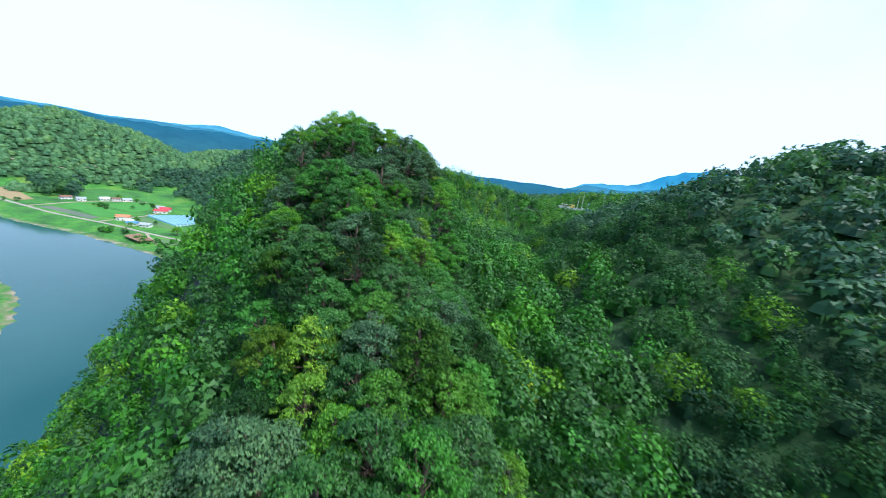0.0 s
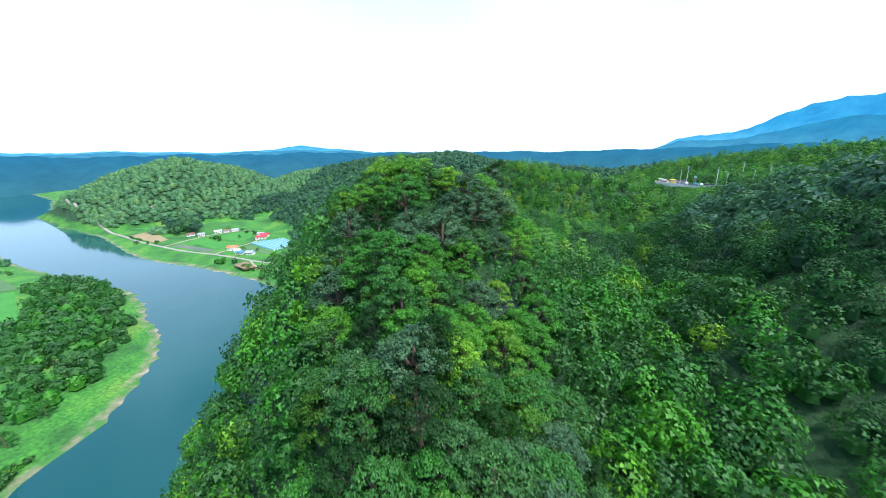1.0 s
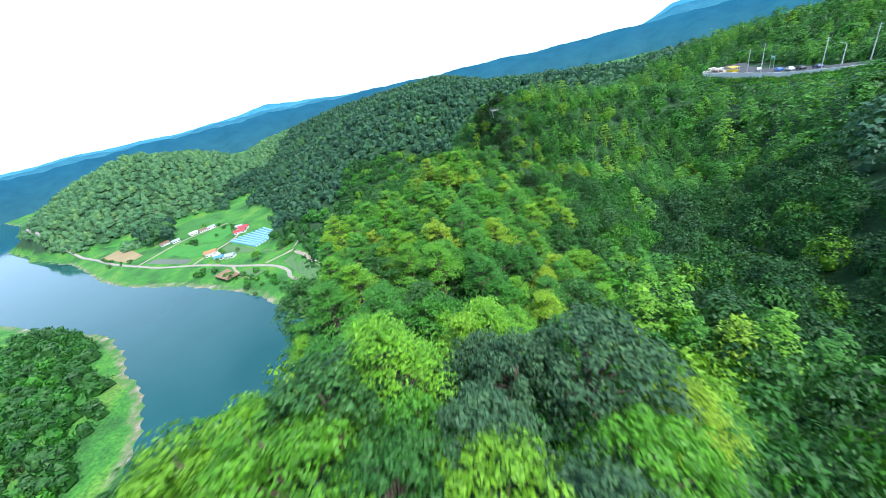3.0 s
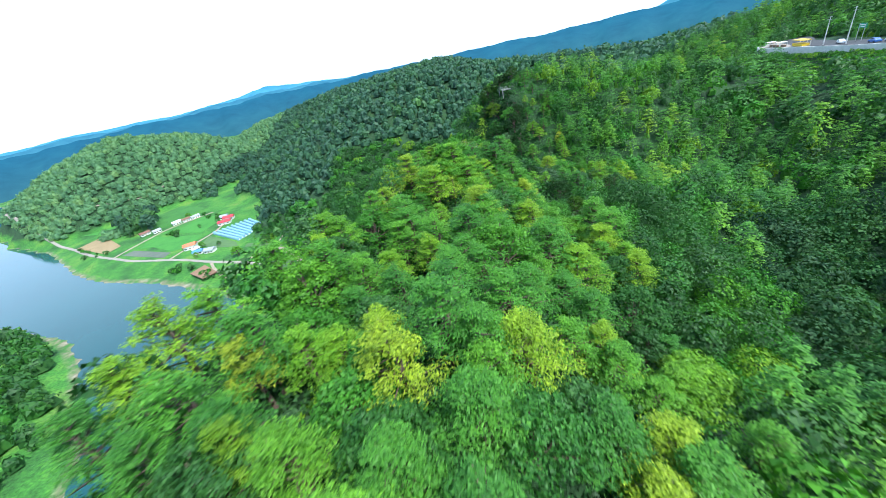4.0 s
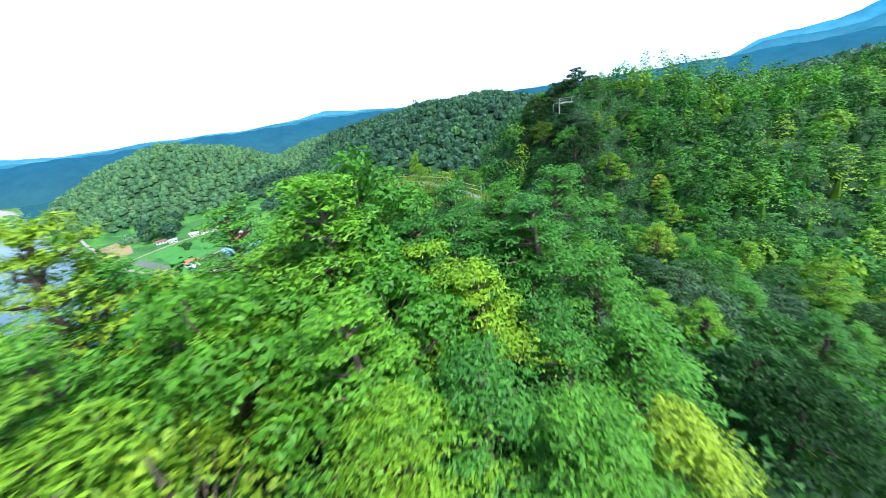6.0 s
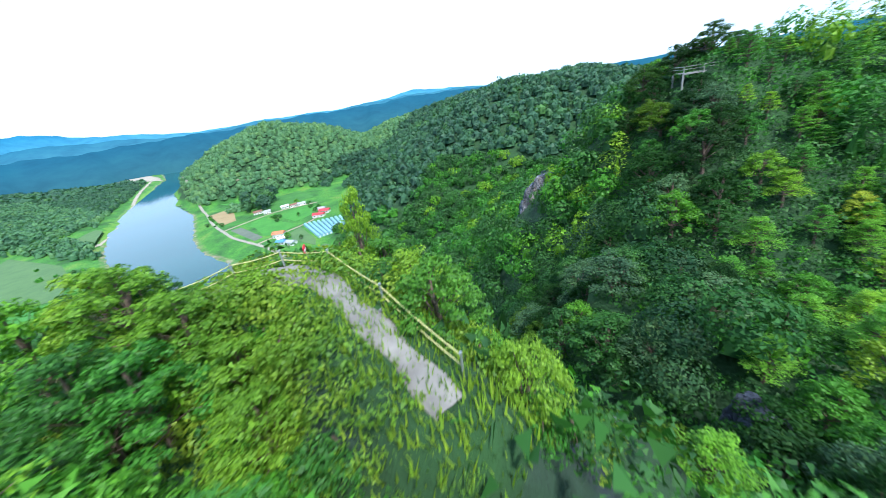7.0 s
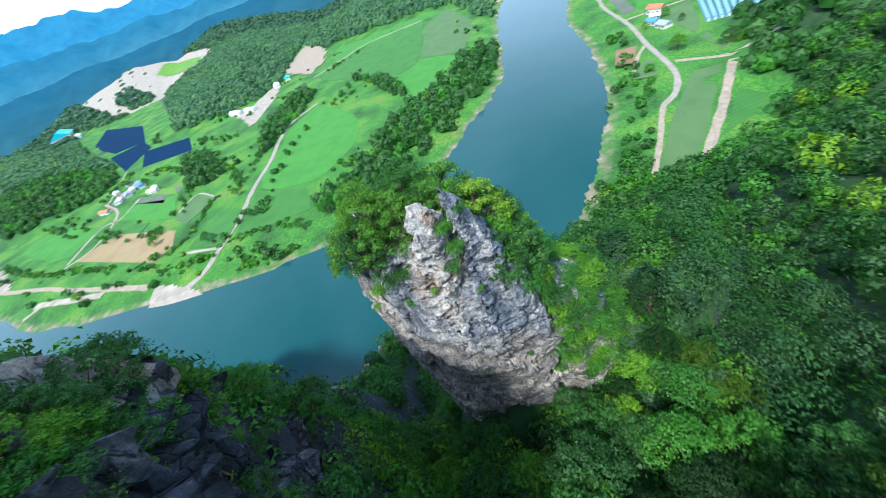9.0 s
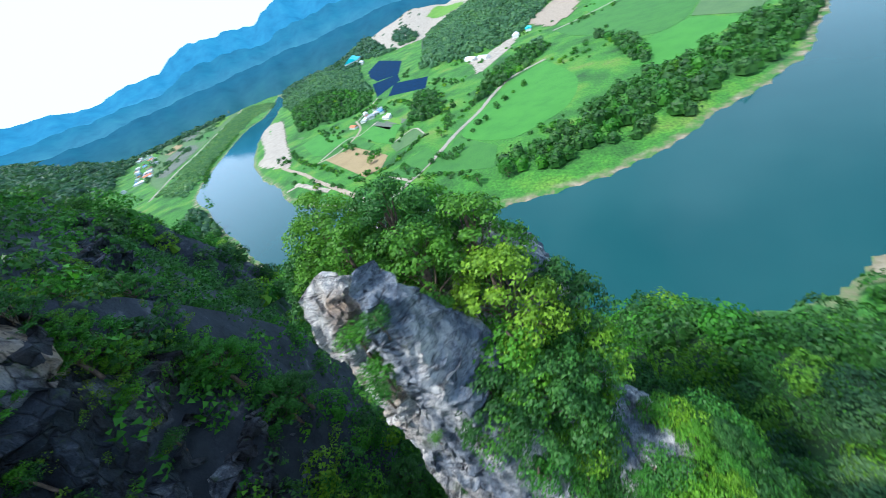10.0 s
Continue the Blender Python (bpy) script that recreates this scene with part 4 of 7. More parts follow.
YELLOW_PINE, YELLOW_TREE, SICKLY_TREE = leaved(3, LEAF_YELLOW), leaved(1, LEAF_YELLOW), leaved(1, LEAF_YELLOW, 0.5)
LIME_SHRUB, LIME_LOW, LIME_SMALL = leaved(6, LEAF_LIME), leaved(7, LEAF_LIME), leaved(8, LEAF_LIME)
lime_crown = TALL[1][1].copy()
lime_crown.materials[0] = LEAF_LIME
TALL_LIME = ("broad", (TALL[1][0], lime_crown))
LIME_TREE = leaved(1, LEAF_LIME)
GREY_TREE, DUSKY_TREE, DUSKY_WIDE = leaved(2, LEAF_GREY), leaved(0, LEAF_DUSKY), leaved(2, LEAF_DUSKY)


def plant(proto, x, y, z, scale, turn, label, group, name="", wide=1.0):
    kind, (trunk, crown) = PROTOS[proto]
    grown = proto in (8, LIME_SMALL) and scale > 1.5
    if grown:                        # a full-grown tree has more leaves, not larger ones
        kind, (trunk, crown) = TALL if proto == 8 else TALL_LIME
    ob = new(name or ("pine_tree" if kind == "pine" else "shrub" if kind == "shrub" else "young_tree" if proto in (8, LIME_SMALL) else "tree"))
    ob.matrix_basis = Matrix.LocRotScale((x, y, z), Euler((0, 0, turn)), (scale * wide, scale * wide, scale) if not grown else (scale * wide / 2, scale * wide / 2, scale / 2))
    for part_name, me in (("trunk" if kind != "shrub" else "stem", trunk), ("crown" if kind != "shrub" else "foliage", crown)):
        part_ob = new(part_name, me)
        part_ob.parent = ob
    return tagged(ob, label, "shrub" if kind == "shrub" else "tree", group)


tx, ty = scatter(-70, 40, 5, 290, 4.5, 13)
tz, dt = height(tx, ty), nearness(tx, ty)
ok = wooded(tx, ty, tz) & (dt <= NEAR) & ~bare(tx, ty) & (steepness(tx, ty) < 1.9) & ~((tx < -44) & (ty > 150) & (steepness(tx, ty) > 0.9))
trng = np.random.default_rng(8)
for x, y, z in zip(tx[ok], ty[ok], tz[ok]):
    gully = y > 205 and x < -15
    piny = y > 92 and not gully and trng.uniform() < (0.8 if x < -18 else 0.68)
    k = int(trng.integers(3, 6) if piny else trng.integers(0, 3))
    # dusky leaves put the shade of the gully and its slope into colour
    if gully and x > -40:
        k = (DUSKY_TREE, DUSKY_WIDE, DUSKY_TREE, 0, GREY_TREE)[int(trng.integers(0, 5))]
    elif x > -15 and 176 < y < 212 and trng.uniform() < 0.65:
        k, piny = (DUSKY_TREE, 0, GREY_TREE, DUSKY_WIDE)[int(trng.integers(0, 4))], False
    elif np.hypot(x + 16, y - 88) < 13 and trng.uniform() < 0.5:
        k, piny = GREY_TREE, False
    elif y < 80:
        k = (0, 1, 2, 0, GREY_TREE, 1, DUSKY_TREE, LIME_TREE)[int(trng.integers(0, 8))]
    size = trng.uniform(0.85, 1.3) * (0.85 if gully else 0.62 if y > 187 and x > -34 else 0.68 if y > 176 and x > -25 else 1.0)
    plant(k, x, y, z - 0.4, size, trng.uniform(0, 6.3),
          "red pine with flat tiers of bright green needles" if piny else "broadleaf tree in the shade-coloured gully wood" if gully else "grey-green broadleaf tree on the ridge" if k == GREY_TREE
          else "leafy broadleaf tree in full summer green", "trees along the crest", wide=trng.uniform(1.12, 1.36))
for k, x, y, size, label in ((YELLOW_PINE, 3, 208, 1.0, "yellowing pine with flat tiers of needles"), (YELLOW_TREE, -9, 217, 1.0, "lime green tree standing out of the woods"), (SICKLY_TREE, -29, 174, 1.0, "thin pale yellow tree with bare twigs"),
                             (SICKLY_TREE, -11, 128, 1.0, "thin yellowing tree with bare twigs"), (YELLOW_PINE, -37.5, 130, 1.0, "bright yellow-green pine on the crest"), (YELLOW_PINE, -34, 124, 0.9, "bright yellow-green pine on the crest"),
                             (SICKLY_TREE, -13, 47, 0.9, "thin yellowing tree with bare twigs"), (YELLOW_TREE, 15, 45, 0.9, "lime green tree standing out of the woods"), (YELLOW_TREE, -31, 42, 0.8, "lime green tree standing out of the woods"),
                             (YELLOW_TREE, -36, 79, 0.8, "lime green tree standing out of the woods"), (YELLOW_TREE, -22, 62, 0.7, "lime green tree standing out of the woods"),
                             (SICKLY_TREE, -24, 251, 0.8, "thin yellowing tree with bare twigs"), (YELLOW_TREE, -2, 248, 0.8, "lime green tree standing out of the woods")):
    plant(k, x, y, float(height(x, y)) - 0.3, size, trng.uniform(0, 6.3), label, "trees along the crest")

# pines that close the crest before the lookout
for x, y, k in ((-26.5, 178, 3), (-23, 179.5, 4), (-19.5, 179, 5), (-16.5, 181, 3), (-27.5, 182.5, 4), (-24, 183.5, 3), (-20.5, 184, 4), (-17, 185.5, 5), (-25.5, 187, 4), (-22, 187.5, 3), (-18.5, 189, 4),
                (-20.5, 192, 3), (-29.5, 184.5, 5), (-23.5, 190.5, 4), (-31.5, 181, 3), (-30, 177.5, 4), (-33, 185, 5), (-28.5, 187.6, 4), (-27, 185, 3), (-31, 188.2, 4), (-26, 189.6, 3)):
    z = float(height(x, y))
    plant(k, x, y, z - 0.4, min(1.0, (113.9 - z) / 7.8), trng.uniform(0, 6.3), "red pine with flat tiers of bright green needles", "trees along the crest", wide=1.3)

# undergrowth between the trunks
ux, uy = scatter(-80, 60, -10, 300, 2.05, 14)
uz, du = height(ux, uy), nearness(ux, uy)
ok = wooded(ux, uy, uz) & (du <= 30) & (np.hypot((ux + 56) / 8, (uy - 206.4) / 10) > 1) & (np.hypot(ux + 32, uy - 197) > 9)
pl = np.stack([ux, uy, uz - 0.5], -1)[ok]
tint = 0.4 + 0.3 * wobble(pl[:, 0], pl[:, 1], 9, 4)
wood("undergrowth", pl, rng.uniform(0.75, 1.4, len(pl)), LEAF_WOOD, "low bushes and saplings under the trees", 1.6, 2.2, 90, 0.165, 24, 6, tint)


# bright creepers on the bank below the pass road
vx, vy = scatter(86, 112, 222, 348, 2.4, 61)
ok = away(vx, vy, [(101, 228), (100.5, 252), (99.5, 270), (99, 286), (100, 304), (102, 322), (108, 342)])[0] < 9.5
pl = np.stack([vx, vy, height(vx, vy) - 0.3], -1)[ok]
wood("roadside_scrub", pl, rng.uniform(0.7, 1.2, len(pl)), LEAF_WOOD, "bright green creepers on the bank below the road", 1.6, 1.0, 46, 0.32, 62, 6, np.full(len(pl), 0.72))

OPEN_FIELDS = [np.array(p, float) for p in (
    [(-478, 62), (-388, 120), (-330, 128), (-290, 110), (-234, 102), (-228, 38), (-432, 34)], [(-634, 20), (-736, 120), (-800, 245), (-460, 240), (-376, 190), (-480, 160), (-570, 62)],
    [(-338, -257), (-388, -264), (-324, -146), (-291, -152)], [(-284, -140), (-309, -112), (-276, -30), (-236, -26)], [(-337, -128), (-390, -122), (-372, -72), (-314, -56)],
    [(-222, 8), (-290, 42), (-266, 82), (-236, 95), (-230, 51)], [(-670, -380), (-690, -310), (-590, -160), (-490, -125), (-500, -260)], [(-640, -130), (-540, -110), (-540, -50), (-640, -60)])]
# hedges and single trees between the plots across the river
hx, hy = [], []
hrng = np.random.default_rng(41)
for a, b, n in (((-300, 116), (-240, 140), 9), ((-330, 52), (-250, 60), 12), ((-232, 30), (-262, 45), 6), ((-215, 40), (-196, 96), 14), ((-240, -30), (-208, -10), 6), ((-320, -150), (-270, -30), 16),
                ((-390, -270), (-325, -150), 14), ((-360, -60), (-300, -40), 10), ((-410, 60), (-340, 55), 8), ((-560, 110), (-470, 90), 12), ((-700, 100), (-640, 40), 10), ((-520, -120), (-470, -60), 12),
                ((-500, -220), (-420, -210), 14), ((-610, -130), (-560, -60), 10), ((-680, -300), (-600, -250), 12), ((-540, -140), (-480, -100), 10), ((-280, -210), (-300, -262), 8), ((-230, -110), (-215, -40), 10),
                ((-600, 430), (-500, 405), 8), ((-445, 505), (-398, 480), 8), ((-452, 446), (-398, 434), 8), ((-300, 340), (-230, 320), 14), ((-260, 318), (-190, 296), 14), ((-205, 300), (-165, 275), 12), ((-360, 355), (-300, 340), 8)):
    f = hrng.uniform(0, 1, n)
    hx += list(a[0] + (b[0] - a[0]) * f + hrng.normal(0, 4, n))
    hy += list(a[1] + (b[1] - a[1]) * f + hrng.normal(0, 4, n))
hx, hy = np.array(hx), np.array(hy)
pl = np.stack([hx, hy, height(hx, hy) - 0.3], -1)[~inside(hx, hy, RIVER)]
wood("hedge_trees", pl, hrng.uniform(0.5, 1.15, len(pl)), LEAF_WOOD, "bushes and hedge trees between the fields", 3.0, 5.0, 60, 0.9, 42, 6, np.full(len(pl), 0.4))


# the tall grove in the village
gx0, gy0 = np.array([-572, -556, -540, -524, -560, -544, -528, -512, -566, -548, -532, -516, -504, -540]), np.array([486, 478, 468, 458, 500, 492, 480, 468, 510, 506, 496, 484, 470, 512])
pl = np.stack([gx0, gy0, 4.6 + 0.0 * gx0], -1)
wood("village_grove", pl, hrng.uniform(0.85, 1.15, len(pl)), LEAF_HAZED_DEEP, "tall dark grove between the village fields", 8.5, 21.0, 260, 1.6, 45, 5, np.full(len(pl), 0.55))

# scattered bushes over the river flats
bx, by = scatter(-760, -195, -330, 330, 13, 43)
bz = height(bx, by)
ok = ~inside(bx, by, RIVER) & (bz > 2.5) & (bz < 8.5) & (wobble(bx, by, 46, 3) + 0.5 * wobble(bx, by, 11, 7) > 0.42)
for poly in OPEN_FIELDS:
    ok &= ~inside(bx, by, poly)
pl = np.stack([bx, by, bz - 0.3], -1)[ok]
wood("bushes_flats", pl, hrng.uniform(0.4, 1.1, len(pl)), LEAF_WOOD, "green bushes and young trees on the river flats", 3.0, 4.2, 46, 1.0, 44, 6, np.clip(0.5 + 0.3 * hrng.normal(0, 1, len(pl)), 0, 0.85))


def tufts(name, places, size, seed, label):
    """Grass: a few bent blades at each place, one object."""
    r = np.random.default_rng(seed)
    n = len(places) * 7
    base = np.repeat(places, 7, axis=0) + np.c_[r.normal(0, 0.12, (n, 2)), np.zeros(n)]
    a = r.uniform(0, 2 * math.pi, n)
    side = np.stack([np.cos(a), np.sin(a), 0 * a], -1) * size * 0.09
    lean = np.stack([-np.sin(a), np.cos(a), 0 * a], -1) * size * r.uniform(0.1, 0.6, (n, 1))
    up = np.zeros((n, 3))
    up[:, 2] = size * r.uniform(0.5, 1.2, n)
    v = np.stack([base - side, base + side, base + lean + up], 1).reshape(-1, 3)
    me = mesh_of(name, v, np.arange(3 * n).reshape(-1, 3), smooth_shading=False)
    me.attributes.new("tint", "FLOAT", "POINT").data.foreach_set("value", np.repeat(r.uniform(0.45, 0.92, n), 3).astype(np.float32))
    me.materials.append(LEAF_SUNNY)
    return tagged(new(name, me), label, "grass", kind="stuff")


qx, qy = scatter(-39, -24, 190, 199, 0.26, 51)
clear = away(qx, qy, [(-26, 191.2), (-28.4, 193.0), (-29.6, 193.9), (-30.8, 194.75), (-31.7, 195.5), (-32.6, 195.8), (-33.6, 195.2), (-35.0, 194.0)])[0]
ok = (clear > 0.5 + 0.35 * (qx < -31)) & (wobble(qx, qy, 2.2, 3) > -0.55)
tufts("grass", np.stack([qx, qy, height(qx, qy) - 0.03], -1)[ok], 0.34, 52, "rough sunlit grass round the lookout")

# ---- the rock pillar, the cliff and the lookout ----
def part(name, me, mat, parent, label="", at=None):
    """A mesh (or a bmesh) as one object under a thing or under a part."""
    if isinstance(me, bmesh.types.BMesh):
        made = bpy.data.meshes.new(name)
        me.to_mesh(made)
        me.free()
        me = made
    if mat is not None and not me.materials:
        me.materials.append(mat)
    ob = new(name, me)
    ob.parent = parent
    if at is not None:
        ob.matrix_basis = at
    if label:
        ob["label"] = label
    return ob


def thing(name, at, label, category, group="", kind=""):
    ob = new(name)
    ob.matrix_basis = at
    return tagged(ob, label, category, group, kind)


def craggy(v, low=1.0, mid=0.5, fine=0.16):
    """Pushes a point about as weathered limestone does: blocks, ribs and chips."""
    p = Vector(v)
    n = noise.noise_vector(p * 0.16) * low
    q = Vector((p.x * 0.55, p.y * 0.55, p.z * 0.22))
    n += noise.noise_vector(q) * mid
    cell = noise.cell_vector(Vector((p.x * 0.42, p.y * 0.42, p.z * 0.25)) + n * 0.4) - Vector((0.5, 0.5, 0.5))
    n += cell * mid * 0.7
    chip = noise.cell_vector(Vector((p.x * 0.95 + p.z * 0.3, p.y * 0.95, p.z * 0.7 - p.y * 0.35)) + n * 0.5) - Vector((0.5, 0.5, 0.5))
    n += chip * fine * 1.3
    n += noise.noise_vector(p * 1.7) * fine + noise.noise_vector(p * 4.1) * fine * 0.5
    rib = noise.ridged_multi_fractal(q * 1.3, 0.9, 2.1, 5, 1.0, 2.0) - 1.0
    return p + n + Vector((n.x, n.y, 0)) * rib * 0.55


def ring_rock(levels, around, low=1.0, mid=0.5, fine=0.16, step=0.34):
    """A standing rock from level outlines (z, cx, cy, rx, ry, squareness)."""
    lv = np.array(levels, float)
    rings = []
    for z in np.arange(lv[0, 0], lv[-1, 0] + 0.01, step):
        cx, cy, rx, ry, sq = (np.interp(z, lv[:, 0], lv[:, k]) for k in range(1, 6))
        ring = []
        for k in range(around):
            a = 2 * math.pi * k / around
            c, s = math.cos(a), math.sin(a)
            f = 1 / (abs(c) ** sq + abs(s) ** sq) ** (1 / sq)
            ring.append(craggy((cx + rx * c * f, cy + ry * s * f, z), low, mid, fine))
        rings.append(ring)
    return stacked(rings)


def stacked(rings):
    """Closed skin over a stack of level rings."""
    around, n = len(rings[0]), len(rings)
    v, q = [p for ring in rings for p in ring], []
    for j in range(n - 1):
        for k in range(around):
            t = (k + 1) % around
            q.append((j * around + k, j * around + t, (j + 1) * around + t, (j + 1) * around + k))
    v.append(v[(n - 1) * around] * 0.5 + v[(n - 1) * around + around // 2] * 0.5 + Vector((0, 0, 0.4)))
    top = len(v) - 1
    for k in range(around):
        q.append(((n - 1) * around + k, (n - 1) * around + (k + 1) % around, top, top))
    return np.array([tuple(p) for p in v]), np.array(q)


FOOT = [(-50.0, 209.4), (-50.3, 206.6), (-51.6, 203.2), (-55.2, 200.2), (-59.8, 197.0), (-62.8, 197.8), (-64, 204), (-62, 210), (-57, 214.6), (-53.2, 215.0), (-51.0, 213.4)]


def pillar_rings(around=260, step=0.18):
    """The body of the pillar: a leaning fin with slanting beds that overhang one another, lower to the north."""
    mid = (-56.5, 206.0)
    ang = np.array([math.atan2(y - mid[1], x - mid[0]) for x, y in FOOT])
    order = np.argsort(ang)
    pts = np.array(FOOT)[order]
    ang = ang[order]
    rings = []
    for z in np.arange(52, 96.6, step):
        size = float(np.interp(z, (52, 66, 69, 71.5, 76, 84, 92, 94.5, 96.6), (0.90, 0.92, 0.97, 1.03, 1.06, 1.05, 1.0, 0.95, 0.70)))
        ring = []
        for k in range(around):
            a = -math.pi + 2 * math.pi * k / around
            j = int(np.searchsorted(ang, a)) % len(ang)
            p, o = pts[j - 1], pts[j]
            dx, dy = o - p
            den = math.cos(a) * dy - math.sin(a) * dx
            r = ((p[0] - mid[0]) * dy - (p[1] - mid[1]) * dx) / den
            x, y = mid[0] + math.cos(a) * r * size - 0.035 * max(0.0, 94 - z), mid[1] + math.sin(a) * r * size
            warp = noise.noise(Vector((x * 0.16, y * 0.16, z * 0.16))) * 2.4
            band = (z + 0.55 * (y - 200) + warp * 1.3) / 4.3
            beds = float(smooth(91.0, 86.0, np.array(z + 0.45 * (y - 206))))
            ledge = ((band - math.floor(band)) ** 2.2 * 0.65 - 0.2) * (0.25 + 0.75 * beds)
            x, y = x + math.cos(a) * ledge, y + math.sin(a) * ledge
            v = Vector((x, y, z))
            n = noise.noise_vector(v * 0.22) * 0.5
            q = Vector((x * 0.62, y * 0.62, z * 0.17))                     # upright ribs
            n += noise.noise_vector(q) * 0.5 * (1.15 - 0.6 * beds)
            flat = Vector((x * 0.35, y * 0.35, z * 0.9 + y * 0.5))           # broken edges of the beds
            n += noise.noise_vector(flat * 0.6) * 0.45 * beds + (noise.cell_vector(flat * 0.5 + n * 0.5) - Vector((0.5, 0.5, 0.5))) * 0.13 * beds
            chip = Vector((x * 0.9 + z * 0.25, y * 0.9, z * 0.55 - y * 0.3))           # broken blocks
            n += (noise.cell_vector(chip + n * 0.6) - Vector((0.5, 0.5, 0.5))) * 0.34 + (noise.cell_vector(chip * 2.3 + n) - Vector((0.5, 0.5, 0.5))) * 0.15
            n += noise.noise_vector(v * 1.5) * 0.20 + noise.noise_vector(v * 3.6) * 0.10
            v += Vector((n.x, n.y, n.z * 0.5))
            v.z = min(v.z, 97.0 - 1.9 * max(0.0, v.y - 210.8) + 0.3 * n.z)
            ring.append(v)
        rings.append(ring)
    return stacked(rings)


def rock_mesh(name, arrays, mat=None):
    v, q = arrays
    bm = bmesh.new()
    vs = [bm.verts.new(p) for p in v]
    for f in q:
        f = list(dict.fromkeys(f))
        bm.faces.new([vs[k] for k in f])
    bmesh.ops.recalc_face_normals(bm, faces=bm.faces)
    for f in bm.faces:
        f.smooth = True
    me = bpy.data.meshes.new(name)
    bm.to_mesh(me)
    bm.free()
    me.set_sharp_from_angle(angle=math.radians(16))
    me.materials.append(mat or ROCK)
    return me


pinnacle = thing("rock_pinnacle", pose(0, 0, 0), "tall standing limestone pillar, grey with white and ochre streaks", "rock")
part("body", rock_mesh("body", pillar_rings(), ROCK_PILLAR), None, pinnacle)
part("shoulder", rock_mesh("shoulder", ring_rock([(58, -57.3, 217.4, 5.0, 5.4, 2.4), (70, -56.8, 217.2, 4.4, 4.9, 2.4), (78, -56.2, 217, 4.2, 4.6, 2.4), (83, -55.8, 216.6, 3.7, 3.9, 2.3), (86.5, -55.3, 215.6, 2.8, 2.8, 2.2), (88.2, -54.8, 215.2, 1.2, 1.5, 2)], 110, 0.5, 0.5, 0.2, 0.3), ROCK_PILLAR), None, pinnacle, "overgrown blue-grey shoulder")
part("spire", rock_mesh("spire", ring_rock([(86, -52.7, 210.2, 2.4, 2.7, 2.4), (92, -52.5, 210.2, 2.3, 2.5, 2.5), (96.5, -52.0, 210.2, 1.7, 1.8, 2.4), (99.4, -51.4, 210.0, 1.1, 1.1, 2.2), (101.2, -51.0, 209.9, 0.4, 0.45, 2)], 110, 0.25, 0.55, 0.24, 0.12), ROCK_PILLAR), None, pinnacle, "blue-grey spire")
part("spire", rock_mesh("spire", ring_rock([(87, -52.7, 207.0, 2.4, 2.8, 2.4), (93, -52.3, 207.1, 2.1, 2.4, 2.5), (96.8, -51.4, 207.4, 1.4, 1.5, 2.4), (99.2, -50.8, 207.7, 1.0, 0.9, 2.4), (100.8, -50.5, 207.8, 0.5, 0.5, 2)], 110, 0.25, 0.55, 0.24, 0.12), ROCK_PILLAR), None, pinnacle, "pale streaked spire")

# the cliff under the lookout
CLIFF = [(-48.5, 118, 104, 30), (-51.5, 130, 103, 32), (-52, 145, 102, 34), (-50.5, 158, 101, 34), (-49.5, 170, 100, 34), (-48.0, 180, 98.5, 34), (-47.8, 185.5, 95.6, 32), (-47.4, 187.6, 92.0, 28), (-45.8, 189.4, 95.5, 28),
         (-43.8, 191.3, 102.6, 34), (-40.6, 193.6, 104.2, 34), (-36.9, 196.5, 107.6, 34), (-33.6, 197.7, 108.6, 32), (-29.5, 197.5, 107.6, 28), (-25, 196, 104.5, 22), (-21, 195, 101, 16)]


def cliff_mesh():
    line = bend(CLIFF, 0.36)
    v, q = [], []
    levels = 116
    for k, (x, y, top, drop) in enumerate(line):
        a, b = line[max(k - 1, 0)], line[min(k + 1, len(line) - 1)]
        out = Vector((-(b[1] - a[1]), b[0] - a[0], 0)).normalized()
        top = min(top, float(height(x - out.x * 5, y - out.y * 5)) - 0.1) - 0.7 * float(smooth(182, 190, np.array(y)))
        for j in range(levels):
            f = j / (levels - 1)
            if f < 0.12:                                   # folds back over the brow
                back = 1 - f / 0.12
                inner = Vector((x, y, 0)) - out * 6.0
                inner.z = float(height(inner.x, inner.y)) - 0.8
                v.append(craggy(inner.lerp(Vector((x, y, top)), 1 - back), 0.3, 0.5 * (1 - back), 0.2))
            else:
                g = (f - 0.12) / 0.88
                p = Vector((x, y, top - drop * g)) + out * (0.8 + 3.0 * g ** 1.6)
                warp = noise.noise(Vector((p.x * 0.13, p.y * 0.13, p.z * 0.13))) * 3.0
                band = (p.z - 0.45 * (p.x + p.y) * 0.7 + warp) / 4.2
                p += out * ((band - math.floor(band)) ** 1.6 * 1.5 - 0.6)
                v.append(craggy(p, 1.2, 1.0, 0.32))
    n = len(line)
    for k in range(n - 1):
        for j in range(levels - 1):
            q.append((k * levels + j, k * levels + j + 1, (k + 1) * levels + j + 1, (k + 1) * levels + j))
    return rock_mesh("cliff", (np.array([tuple(p) for p in v]), np.array(q)), ROCK_SHADED)


tagged(new("cliff", cliff_mesh()), "blue-grey limestone cliff with ledges below the lookout, shade in its colour", "cliff", kind="structure")

